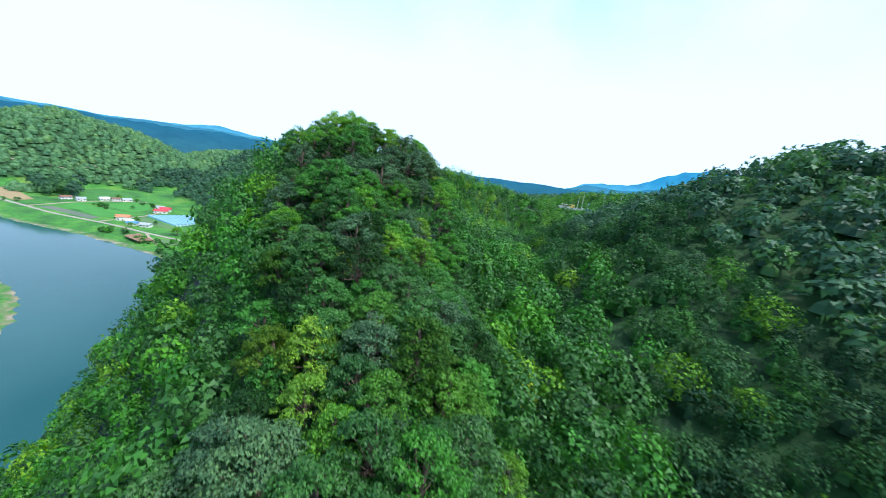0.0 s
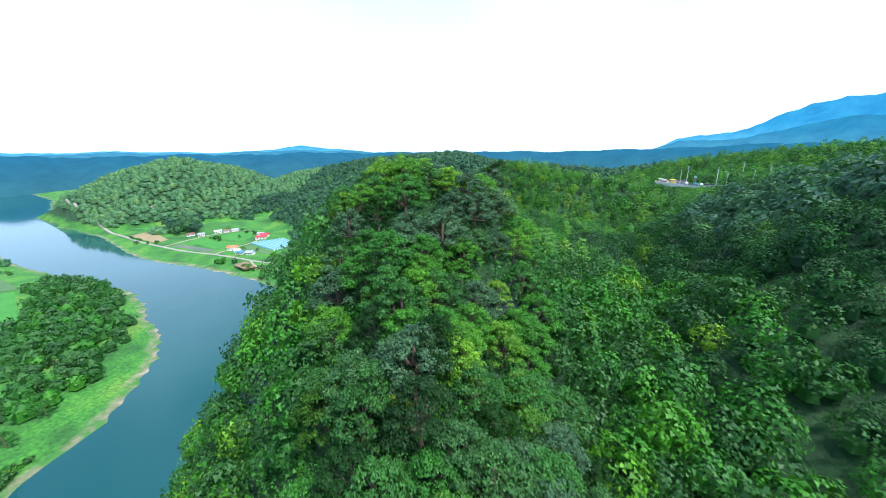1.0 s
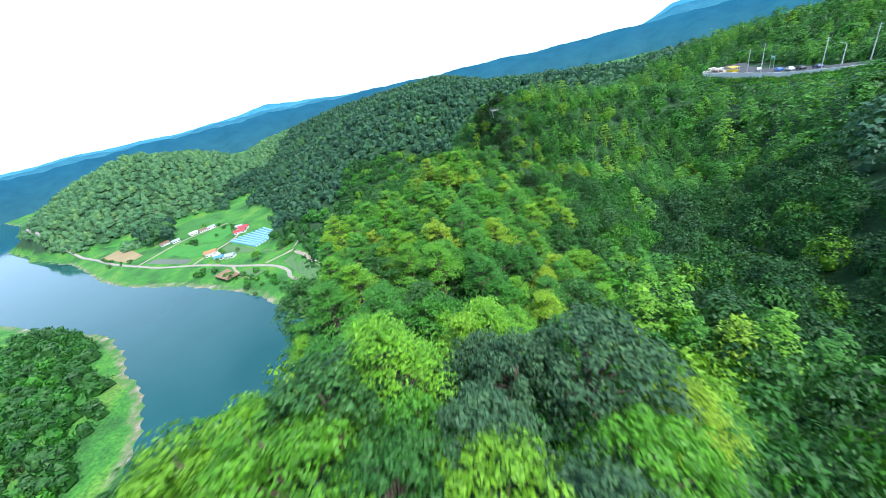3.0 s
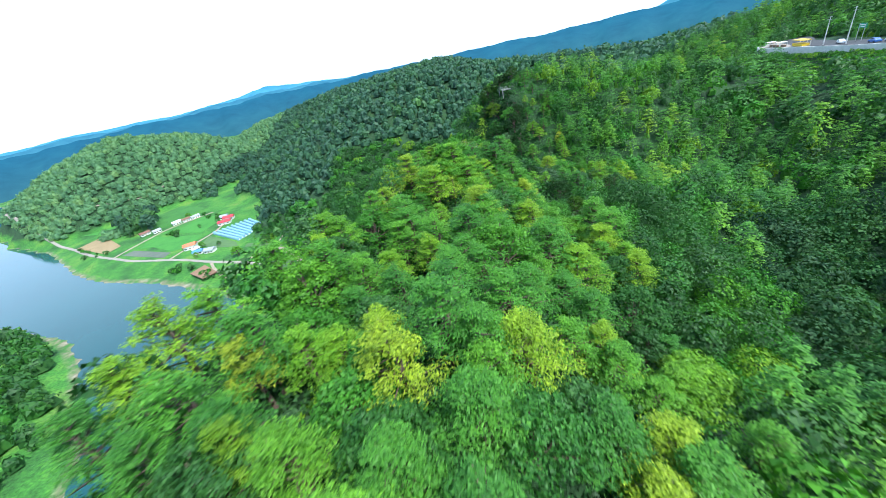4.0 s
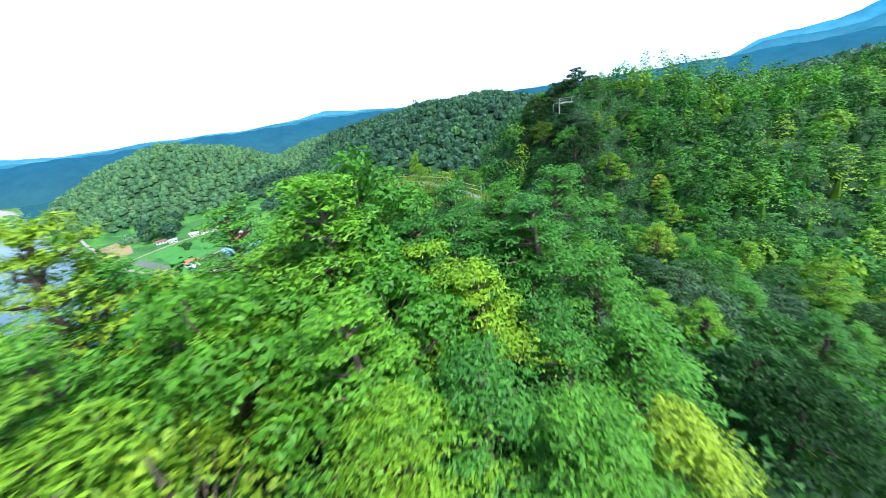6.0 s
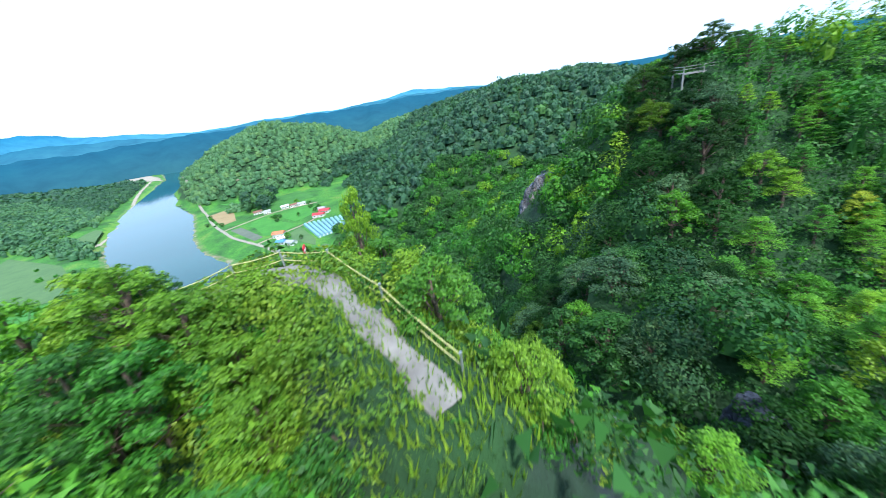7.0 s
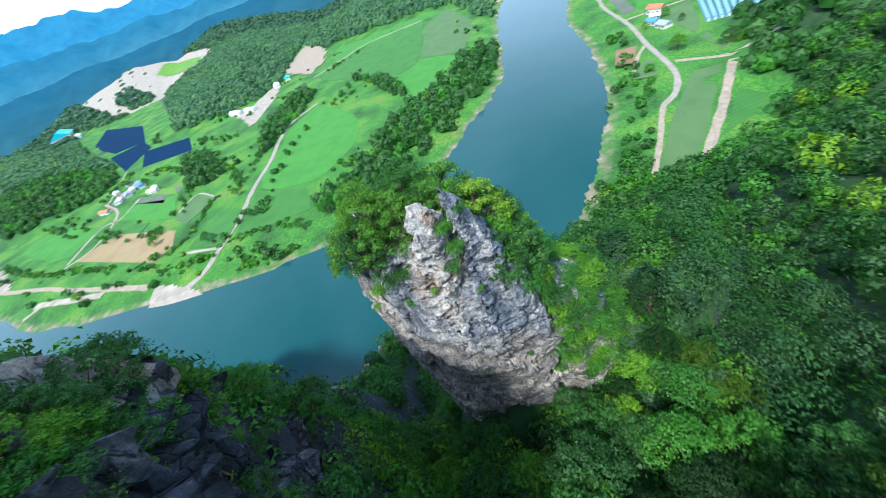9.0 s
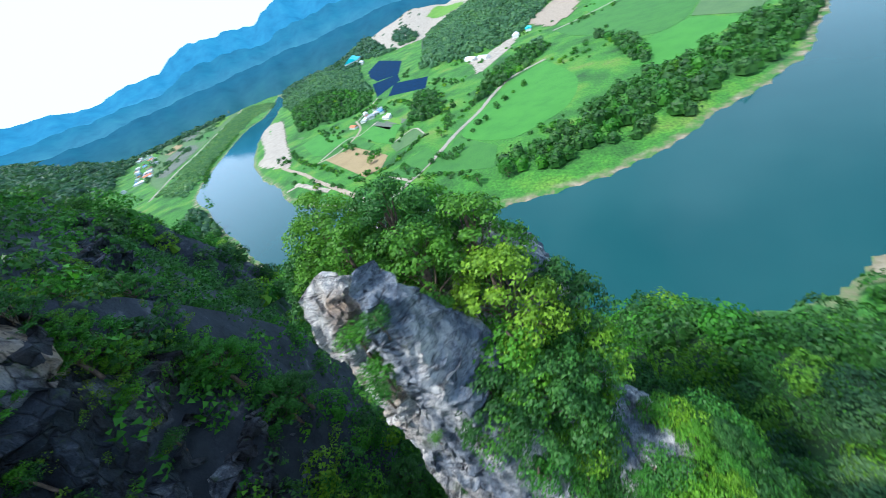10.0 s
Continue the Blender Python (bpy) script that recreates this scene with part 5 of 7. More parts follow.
# rock faces that break through the woods
for name, levels, around, label in (
        ("rock_outcrop", [(60, -54, 291, 7, 8, 2.8), (76, -53.5, 290.5, 6.6, 7, 2.8), (86, -52.2, 290, 4.6, 5.4, 2.6), (91, -50.5, 290, 2.8, 3.4, 2.2)], 56, "blue-grey rock face standing out of the woods"),
        ("rock_outcrop", [(76, -24, 254, 4, 5, 2.5), (90, -23.4, 254, 3.6, 4.5, 2.5), (96, -22.5, 255, 2, 3, 2)], 36, "small dark rock face among trees"),
        ("rock_outcrop", [(102, -18, 281.5, 3, 2.6, 2.5), (109, -17.6, 282, 2.5, 2.2, 2.4), (116.5, -17, 283, 1.6, 1.5, 2.2)], 36, "dark rock overhang behind the viewing deck"),
        ("rock_outcrop", [(82, -25, 213, 3, 3, 2.5), (87.4, -24.2, 213, 2.0, 2.2, 2.3), (89.6, -23.5, 213, 0.8, 1.0, 2)], 32, "low dark bluish boulder in the wooded gully"),
        ("rock_outcrop", [(84, -17, 211, 3, 2.6, 2.5), (92.6, -16.4, 211.5, 2.2, 2.0, 2.3), (95.6, -16, 212, 0.9, 0.9, 2)], 32, "dark rock slab above the wooded gully"),
        ("rock_outcrop", [(107, -30.6, 197.7, 1.2, 0.9, 2.5), (109.2, -30.6, 197.6, 0.8, 0.6, 2.4), (110.0, -30.5, 197.5, 0.3, 0.3, 2)], 24, "low pale grey rock among bushes by the path"),
        ("rock_outcrop", [(107, -29.4, 197.3, 0.9, 0.8, 2.5), (109.4, -29.4, 197.2, 0.6, 0.5, 2.4), (110.1, -29.4, 197.2, 0.25, 0.3, 2)], 24, "low pale grey rock among bushes by the path"),
        ("rock_slab", [(99, -41.4, 192.4, 2.4, 1.6, 2.6), (102.6, -41.6, 192.6, 2.0, 1.3, 2.5), (104.2, -42.0, 192.5, 1.2, 0.8, 2.3), (105.0, -42.4, 192.4, 0.4, 0.3, 2)], 60, "pale grey rock slab at the brow of the cliff")):
    tagged(new(name, rock_mesh(name, ring_rock(levels, around, 0.8, 0.7, 0.2), ROCK if "pale" in label else ROCK_BLUE if "grey" in label else ROCK_SHADED)), label, "rock")

for x, y, wide in ((-104, 154, 2.6), (-108, 161, 2.0), (-112, 167, 2.4), (-115, 174, 1.8)):
    z = max(0.0, float(height(x, y)))
    tagged(new("shore_rock", rock_mesh("shore_rock", ring_rock([(z - 2.5, x, y, wide, wide * 0.8, 2.5), (z + 0.8, x, y, wide * 0.8, wide * 0.6, 2.4), (z + 1.7, x, y, wide * 0.3, wide * 0.3, 2)], 26, 0.5, 0.4, 0.15), ROCK)),
           "pale grey boulder at the river's edge", "rock")


# bushes on the pillar, on the ledges of the cliff and round the lookout
srng = np.random.default_rng(77)


def bush(x, y, z, scale, label="dense green bush rooted in the rock", group="bushes on the rocks", kind=None, wide=1.15):
    k = kind if kind is not None else int(srng.integers(6, 8))
    if "sunlit" in label and srng.uniform() < 0.7:
        k = LIME_SHRUB if k == 6 else LIME_LOW
    return plant(k, x, y, z, scale, srng.uniform(0, 6.3), label, group, wide=wide)


# a crown of small trees on the pillar, bushes on its shoulders and ledges
for x, y, z, s, wide in ((-54.2, 203.6, 95.6, 1.75, 1.0), (-52.9, 202.6, 95.2, 1.35, 1.0), (-55.5, 200.8, 93.8, 1.35, 1.15), (-54.2, 201.3, 94.6, 1.3, 1.1), (-57.5, 202.5, 94.2, 1.6, 1.1), (-53.4, 206.0, 96.0, 1.45, 0.95),
                         (-56.0, 206.2, 95.4, 1.7, 1.1), (-54.2, 208.6, 95.5, 1.4, 1.0), (-57.6, 209.0, 94.4, 1.5, 1.15), (-55.2, 211.2, 93.6, 1.45, 1.1), (-58.8, 205.5, 94.2, 1.5, 1.2), (-59.5, 201.6, 92.5, 1.2, 1.1),
                         (-53.2, 212.2, 92.0, 1.15, 1.05), (-57.5, 212.6, 91.0, 1.4, 1.1), (-61, 208, 91, 1.3, 1.1)):
    plant(8 if srng.uniform() < 0.45 else LIME_SMALL, x, y, z - 0.5, s * 0.92, srng.uniform(0, 6.3), "small leafy tree growing on top of the rock pillar", "trees on the pillar", wide=wide * 1.1)
for x, y, z, s in ((-50.5, 210.3, 100.3, 0.62), (-50.7, 209.4, 99.0, 0.4), (-51.9, 208.6, 97.4, 0.7), (-51.4, 205.2, 95.2, 0.8), (-51.8, 203.6, 94.6, 0.95), (-52.3, 202.0, 93.6, 0.85), (-51.4, 204.2, 92.4, 0.6), (-52.4, 201.0, 92.0, 0.5),
                   (-51.2, 212.2, 92.6, 1.0), (-51.4, 213.4, 90.6, 1.1), (-52.0, 214.6, 89.0, 0.9),
                   (-50.2, 208.9, 99.3, 0.75), (-50.0, 209.2, 97.6, 0.7), (-49.8, 208.7, 96.2, 0.55), (-50.1, 206.6, 94.4, 0.35), (-49.9, 209.9, 93.6, 0.35), (-50.2, 207.4, 89.0, 0.3), (-50.0, 208.6, 86.2, 0.3), (-50.5, 211.9, 82.4, 0.35)):
    bush(x, y, z - 0.3, s)
for n in range(70):
    x, y = srng.uniform(-66, -44), srng.uniform(213.5, 232)
    if srng.uniform() < 0.7:
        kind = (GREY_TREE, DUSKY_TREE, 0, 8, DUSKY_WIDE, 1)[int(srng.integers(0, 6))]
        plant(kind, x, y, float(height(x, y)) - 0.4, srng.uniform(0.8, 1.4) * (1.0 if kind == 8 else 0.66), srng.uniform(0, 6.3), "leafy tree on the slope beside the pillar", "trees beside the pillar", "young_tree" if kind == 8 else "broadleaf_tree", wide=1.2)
    else:
        bush(x, y, float(height(x, y)) - 0.4, srng.uniform(1.0, 1.9), "green bush on the slope beside the pillar", "bushes on the rocks", wide=1.3)


def on_cliff(k, f):
    """A place on the cliff: along the brow, and down the face by the share f."""
    x, y, top, drop = cl[k]
    f = max(f, 0.0)
    a, b = cl[max(k - 1, 0)], cl[min(k + 1, len(cl) - 1)]
    o = Vector((-(b[1] - a[1]), b[0] - a[0], 0)).normalized()
    top = min(top, float(height(x - o.x * 5, y - o.y * 5)) - 0.1) - 0.7 * float(smooth(182, 190, np.array(y)))
    return x + o.x * (0.6 + 3.2 * f ** 1.6), y + o.y * (0.6 + 3.2 * f ** 1.6), top - drop * f


cl = bend(CLIFF, 1.0)
for n in range(34):
    k = int(srng.integers(0, len(cl))) if n % 3 else int(srng.integers(int(len(cl) * 0.52), len(cl)))
    x, y, z = on_cliff(k, srng.uniform(0, 1) ** 1.3)
    bush(x, y, z - 0.5, srng.uniform(0.5, 1.15), "scrubby bush clinging to the cliff", "bushes on the cliff", wide=1.3)
# low scrub over the ledges and on the steep ground above and below the face
pl = []
for n in range(3000):
    k, f = int(srng.integers(0, len(cl))), srng.uniform(0, 1)
    x, y, z = on_cliff(k, f)
    if wobble(np.array(cl[k][1] + cl[k][0] * 0.5), np.array(f * 30.0), 3.4, 2) > -0.10:
        pl.append((x, y, z - 0.35))
ex, ey = scatter(-126, -22, 30, 204, 2.0, 78)
ez, es = height(ex, ey), steepness(ex, ey)
ok = (es > 0.9) & (wobble(ex, ey, 3.5, 6) > -0.35) & (ez > 8)
pl = [p for p in pl if math.hypot(p[0] + 36, p[1] - 198) > 11]
pl = np.vstack([np.array(pl), np.stack([ex, ey, ez - 0.3], -1)[ok]])
wood("cliff_scrub", pl, srng.uniform(0.5, 1.35, len(pl)), LEAF_WOOD, "low scrub on the ledges and steep rock", 1.1, 1.3, 54, 0.17, 79, 6, 0.45 + 0.3 * wobble(pl[:, 0], pl[:, 2], 5, 1))

# leafy bushes over the brow
for n in range(30):
    k = int(srng.integers(0, len(cl)))
    while not (-49 < cl[k][0] < -27 and cl[k][1] > 184):
        k = int(srng.integers(0, len(cl)))
    x, y, z = on_cliff(k, srng.uniform(0, 0.22))
    bush(x, y, z - 0.45, srng.uniform(0.55, 1.0), "scrubby bush on the brow of the cliff", "bushes on the cliff", wide=1.35)

# the thicket round the lookout
TRAIL = [p[:2] for p in LOOKOUT]
for n in range(50):
    a, r = srng.uniform(0, 6.28), 1.2 + 8.0 * math.sqrt(srng.uniform(0, 1))
    x, y = -33.0 + math.cos(a) * r, 196.0 + math.sin(a) * r * 0.7
    d = away(np.array(x), np.array(y), TRAIL)[0]
    if d < 0.8:
        continue
    bush(x, y, float(height(x, y)) - 0.3, srng.uniform(0.45, 0.7) if d < 2 else srng.uniform(0.6, 1.1), "dense sunlit bush beside the lookout path", "bushes round the lookout")
for x, y, s, wide in ((-36.2, 198.4, 0.75, 0.9), (-34.8, 199.0, 0.8, 1.1), (-32.6, 198.9, 0.72, 1.2), (-30.8, 198.6, 0.66, 1.25), (-38.6, 196.6, 0.7, 1.2), (-39.5, 194.2, 0.8, 1.15), (-41.2, 193.0, 0.75, 1.2), (-43.4, 190.6, 0.8, 1.2), (-45.4, 189.4, 0.8, 1.2),
                      (-28.6, 197.4, 0.62, 1.3), (-27, 196.2, 0.6, 1.3), (-33, 190.6, 0.85, 1.1), (-37.5, 190.5, 1.0, 1.1), (-40.5, 190.5, 1.0, 1.2), (-36, 187, 1.0, 1.2), (-41, 186, 1.0, 1.2), (-39, 182, 1.1, 1.2), (-29.6, 189.6, 0.95, 1.1), (-26.5, 187.4, 1.0, 1.1),
                      (-24.2, 185.6, 0.95, 1.1), (-31.2, 187.0, 1.05, 1.1), (-22.0, 193.6, 0.7, 1.2), (-20.6, 196.8, 0.8, 1.2), (-24.6, 195.6, 0.5, 1.3)):
    plant(LIME_SMALL if y > 192 else 8, x, y, float(height(x, y)) - 0.4, s, srng.uniform(0, 6.3), "young leafy tree beside the lookout path", "bushes round the lookout", wide=wide)
# a slim tree on the brow, thickets left of the path, and the trees that lean on the pillar's north side
z = float(height(-31.8, 198.7))
plant(LIME_SMALL, -31.8, 198.7, z - 0.4, (114.3 - z) / 4.4, 1.0, "slim leafy tree on the brow of the cliff", "bushes round the lookout", wide=0.42)
for n in range(24):
    x, y = srng.uniform(-38, -27), srng.uniform(187.5, 195)
    d = away(np.array(x), np.array(y), TRAIL)[0]
    if d > 0.9:
        bush(x, y, float(height(x, y)) - 0.3, srng.uniform(0.5, 0.75) if d < 2.2 else srng.uniform(0.8, 1.3), "dense sunlit bush beside the lookout path", "bushes round the lookout")
for x, y, z, s in ((-53, 213.0, 91.0, 1.15), (-54.5, 213.6, 90.0, 1.2), (-51.8, 211.9, 92.6, 0.95), (-56.5, 213.4, 89.5, 1.25)):
    plant(8, x, y, z - 0.5, s, srng.uniform(0, 6.3), "small leafy tree growing on top of the rock pillar", "trees on the pillar", wide=1.2)
for n in range(180):
    z, a = 88.0 - 15.0 * srng.uniform(0, 1) ** 1.2, srng.uniform(-1.5, 2.7)
    wide = float(np.interp(z, (70, 78, 83, 86.5, 88.2), (1.08, 1.0, 0.88, 0.66, 0.28)))
    x, y = -56.2 + 0.9 * (z > 85) + 4.3 * wide * math.cos(a), 217.1 - 0.25 * max(0.0, z - 82) + 4.8 * wide * math.sin(a)
    if y < 213.6 and z < 84:
        continue
    if srng.uniform() < 0.3:
        plant(8 if srng.uniform() < 0.7 else LIME_SMALL, x - 0.4, y, z - 0.7, srng.uniform(0.4, 0.62), srng.uniform(0, 6.3), "leafy young tree on the overgrown shoulder of the pillar", "trees beside the pillar", wide=1.25)
    else:
        bush(x, y, z - 0.6, srng.uniform(0.7, 1.25), "green bush on the overgrown shoulder of the pillar", "bushes on the rocks", wide=1.3)
for n in range(16):
    y = srng.uniform(211.6, 215.2)
    bush(srng.uniform(-56, -51.8), y, 96.2 - 1.9 * (y - 210.8), srng.uniform(0.8, 1.3), "green bush on the overgrown shoulder of the pillar", "bushes on the rocks", wide=1.3)
for n in range(22):
    x, y = srng.uniform(-60, -43), srng.uniform(190, 205)
    z = float(height(x, y))
    if np.hypot((x + 56) / 7.4, (y - 206.4) / 9.2) < 1 or z > 84 or z < 30:
        continue
    plant(int(srng.integers(0, 3)), x, y, z - 0.4, srng.uniform(0.7, 1.0), srng.uniform(0, 6.3), "leafy tree in the gully below the pillar", "trees beside the pillar", wide=1.15)
for x, y, s, wide in ((-33.0, 192.9, 0.62, 1.3), (-34.6, 192.4, 0.75, 1.25), (-31.2, 193.1, 0.55, 1.35), (-36.2, 192.2, 0.8, 1.25), (-32.2, 191.4, 0.75, 1.3), (-29.8, 192.4, 0.6, 1.35), (-35.6, 193.2, 0.5, 1.3), (-28.2, 191.0, 0.7, 1.3), (-37.4, 193.6, 0.7, 1.2)):
    plant(8 if srng.uniform() < 0.5 else LIME_SMALL, x, y, float(height(x, y)) - 0.4, s, srng.uniform(0, 6.3), "young leafy tree beside the lookout path", "bushes round the lookout", wide=wide)
WALK = TRAIL[2:7]
for n in range(24):
    x, y = srng.uniform(-37.2, -29.5), srng.uniform(192.4, 195.2)
    d = away(np.array(x), np.array(y), WALK)[0]
    if d > 0.75:
        bush(x, y, float(height(x, y)) - 0.25, srng.uniform(0.45, 0.8), "dense sunlit bush beside the lookout path", "bushes round the lookout", wide=1.25)
for k in range(0, len(cl), 2):
    if cl[k][0] > -33.5 or cl[k][1] < 176:
        continue
    x, y, z = on_cliff(k, 0.0)
    ahead = cl[min(k + 1, len(cl) - 1)] - cl[max(k - 1, 0)]
    o = Vector((-ahead[1], ahead[0], 0)).normalized()
    back = srng.uniform(1.0, 2.6)
    plant(8 if srng.uniform() < 0.5 else LIME_SMALL, x - o.x * back, y - o.y * back, z - 0.6, srng.uniform(0.5, 0.8), srng.uniform(0, 6.3), "young leafy tree on the brow of the cliff", "trees on the brow", wide=srng.uniform(1.1, 1.4))
for n in range(16):
    x, y = srng.uniform(-33.5, -27.5), srng.uniform(196.4, 199.2)
    if away(np.array(x), np.array(y), WALK)[0] > 0.9:
        bush(x, y, float(height(x, y)) - 0.25, srng.uniform(0.5, 0.85), "dense sunlit bush beside the lookout path", "bushes round the lookout", wide=1.25)
# low scrub beside the path and more leaves over the brow
pl = []
for n in range(420):
    x, y = srng.uniform(-36.5, -27.5), srng.uniform(191.5, 199.0)
    if away(np.array(x), np.array(y), TRAIL)[0] > 0.9:
        pl.append((x, y, float(height(x, y)) - 0.12))
for n in range(700):
    k = int(srng.integers(0, len(cl)))
    if -50 < cl[k][0] < -27 and cl[k][1] > 183:
        x, y, z = on_cliff(k, srng.uniform(0, 0.2))
        pl.append((x, y, z - 0.3))
        x, y = x + srng.uniform(-1, 4), y - srng.uniform(0.5, 5)
        if away(np.array(x), np.array(y), TRAIL)[0] > 0.7:
            pl.append((x, y, float(height(x, y)) - 0.15))
for n in range(170):
    x, y = srng.uniform(-37, -23), srng.uniform(198.9, 202.6)
    pl.append((x, y, float(height(x, y)) - 0.25))
pl = np.array(pl)
wood("path_scrub", pl, srng.uniform(0.5, 1.2, len(pl)), LEAF_SUNNY, "low green scrub beside the lookout path and brow", 0.75, 0.6, 190, 0.055, 83, 6, 0.62 + 0.25 * wobble(pl[:, 0], pl[:, 1], 2.5, 1))
for n in range(40):
    k = int(srng.integers(0, len(cl)))
    while not (-48 < cl[k][0] < -32 and cl[k][1] > 187):
        k = int(srng.integers(0, len(cl)))
    x, y, z = on_cliff(k, srng.uniform(0.0, 0.12))
    plant(8, x, y, z - 0.6, srng.uniform(0.5, 0.8), srng.uniform(0, 6.3), "young leafy tree on the brow of the cliff", "trees on the brow", wide=srng.uniform(1.2, 1.5))
for x, y, z, s in ((-47.2, 187.6, 92.2, 0.9), (-47.9, 185.8, 94.6, 0.85), (-48.2, 189.6, 90.6, 0.95), (-49.4, 187.6, 88.6, 0.9), (-46.4, 188.8, 93.8, 0.85), (-48.6, 183.4, 96.8, 0.8), (-50.2, 190.4, 84.0, 0.9)):
    plant(8, x, y, z - 0.8, s, srng.uniform(0, 6.3), "young leafy tree on the brow of the cliff", "trees on the brow", wide=1.4)
for x, y in ((-38.2, 192.8), (-39.4, 193.2), (-40.2, 191.6), (-41.4, 190.8), (-42.6, 191.2), (-43.4, 189.8), (-44.8, 189.2), (-45.6, 190.2), (-46.8, 188.6), (-42.0, 189.2), (-40.8, 189.4), (-37.6, 194.2), (-44.2, 187.6), (-46.0, 187.0)):
    plant(8 if srng.uniform() < 0.6 else LIME_SMALL, x, y, float(height(x, y)) - 0.5, srng.uniform(0.38, 0.6), srng.uniform(0, 6.3), "young leafy tree on the brow of the cliff", "trees on the brow", wide=srng.uniform(1.3, 1.7))
# woods in the gully between the cliff and the pillar
pl = []
for n in range(420):
    x, y = srng.uniform(-64, -34), srng.uniform(188, 214)
    z = float(height(x, y))
    if np.hypot((x + 56) / 7.0, (y - 206.4) / 8.8) < 1 or z > 92 or z < 34 or away(np.array(x), np.array(y), [p[:2] for p in CLIFF])[0] < 2.2:
        continue
    pl.append((x, y, z - 0.5))
pl = np.array(pl[:170])
wood("gully_woods", pl, srng.uniform(0.6, 1.1, len(pl)), LEAF_WOOD, "leafy green trees filling the gully below the pillar", 2.3, 4.4, 620, 0.165, 85, 6, 0.66 + 0.3 * wobble(pl[:, 0], pl[:, 1], 6, 3))
pl = []
for n in range(260):
    x, y = srng.uniform(-60, -46), srng.uniform(166, 193)
    if wobble(np.array(x * 1.5), np.array(y), 4.0, 9) > 0.0:
        pl.append((x, y, float(height(x, y)) - 0.3))
pl = np.array(pl)
wood("ledge_scrub", pl, srng.uniform(0.5, 1.2, len(pl)), LEAF_WOOD, "patches of scrub on the bare rock slope", 1.0, 1.0, 200, 0.10, 87, 6, 0.55 + 0.3 * wobble(pl[:, 0], pl[:, 1], 4, 1))

# woods on the spur above the river
sx, sy = scatter(-107, -78, 84, 126, 3.6, 88)
sz = height(sx, sy)
ok = (sz > 14) & ~inside(sx, sy, RIVER)
pl = np.stack([sx, sy, sz - 0.4], -1)[ok]
wood("forest_spur", pl, srng.uniform(0.7, 1.1, len(pl)), LEAF_WOOD, "dense green woods on the spur above the river", 2.8, 5.4, 300, 0.28, 89, 6, 0.4 + 0.25 * wobble(pl[:, 0], pl[:, 1], 12, 3))

# ---- fields, roads, houses ----
def crop_material(name, a, b, rows=1.2, turn=0.4, rough=0.9):
    """Rows of a crop or of turned soil."""
    m, t, p = material(name, rough)
    g = t.nodes.new("ShaderNodeNewGeometry")
    rot = t.nodes.new("ShaderNodeMapping")
    rot.inputs["Rotation"].default_value = (0, 0, turn)
    t.links.new(g.outputs["Position"], rot.inputs["Vector"])
    w = add(t, "TexWave", Scale=rows * 0.3, Distortion=1.5, Detail=3.0)
    t.links.new(rot.outputs[0], w.inputs["Vector"])
    patch = noise_tex(t, 0.07, 5)
    mixf = t.nodes.new("ShaderNodeMath")
    mixf.operation = "MULTIPLY_ADD"
    t.links.new(w.outputs["Fac"], mixf.inputs[0])
    mixf.inputs[1].default_value = 0.35
    t.links.new(patch, mixf.inputs[2])
    t.links.new(ramp(t, mixf.outputs[0], [(0.35, a), (0.85, b)]), p.inputs["Base Color"])
    bumped(t, p, mixf.outputs[0], 0.4, 0.15)
    return m


RICE = crop_material("rice", (0.032, 0.165, 0.020), (0.056, 0.235, 0.026))
DARKCROP = crop_material("dark_crop", (0.026, 0.118, 0.020), (0.050, 0.185, 0.026), 0.9, 1.1)
LIMECROP = crop_material("lime_crop", (0.066, 0.205, 0.018), (0.125, 0.265, 0.026), 1.0, 0.8)
SOIL = crop_material("soil", (0.17, 0.095, 0.055), (0.27, 0.17, 0.10), 0.8, 0.2)
MULCH = crop_material("mulch", (0.075, 0.100, 0.075), (0.13, 0.155, 0.115), 1.3, 1.0)
OLIVE = crop_material("olive_crop", (0.050, 0.120, 0.040), (0.090, 0.175, 0.055), 0.9, -0.5)
STUBBLE = crop_material("stubble", (0.22, 0.16, 0.075), (0.32, 0.24, 0.12), 0.7, 0.5)
GRAVEL = plain("gravel_track", (0.34, 0.28, 0.21), 0.95, 0.4, 0.3)
CONCRETE = plain("concrete_road", (0.31, 0.28, 0.235), 0.9, 0.3, 0.2)
ASPHALT = plain("asphalt", (0.055, 0.058, 0.062), 0.9, 0.5, 0.3)
SAND = plain("sand", (0.36, 0.32, 0.26), 0.95, 0.15, 0.3)
WHITEWALL = plain("white_wall", (0.74, 0.73, 0.70), 0.8, 0.8, 0.12)
PLASTIC = plain("greenhouse_film", (0.20, 0.40, 0.50), 0.3, 0.3, 0.12)
POND = plain("pond_net", (0.003, 0.026, 0.072), 0.9, 0.15, 0.3)
POND.node_tree.nodes["Principled BSDF"].inputs["Specular IOR Level"].default_value = 0.08
TIN = {"orange": plain("orange_tiles", (0.55, 0.19, 0.09), 0.7, 1.0, 0.2), "blue": plain("blue_tin", (0.09, 0.26, 0.50), 0.45, 1.0, 0.15),
       "grey": plain("grey_tin", (0.34, 0.37, 0.40), 0.5, 1.0, 0.2), "red": plain("red_tin", (0.50, 0.05, 0.06), 0.5, 1.0, 0.15),
       "white": plain("white_tin", (0.72, 0.74, 0.76), 0.45, 1.0, 0.1), "aqua": plain("aqua_tin", (0.02, 0.52, 0.60), 0.4, 1.0, 0.1),
       "brown": plain("brown_tiles", (0.20, 0.10, 0.07), 0.8, 1.0, 0.25)}
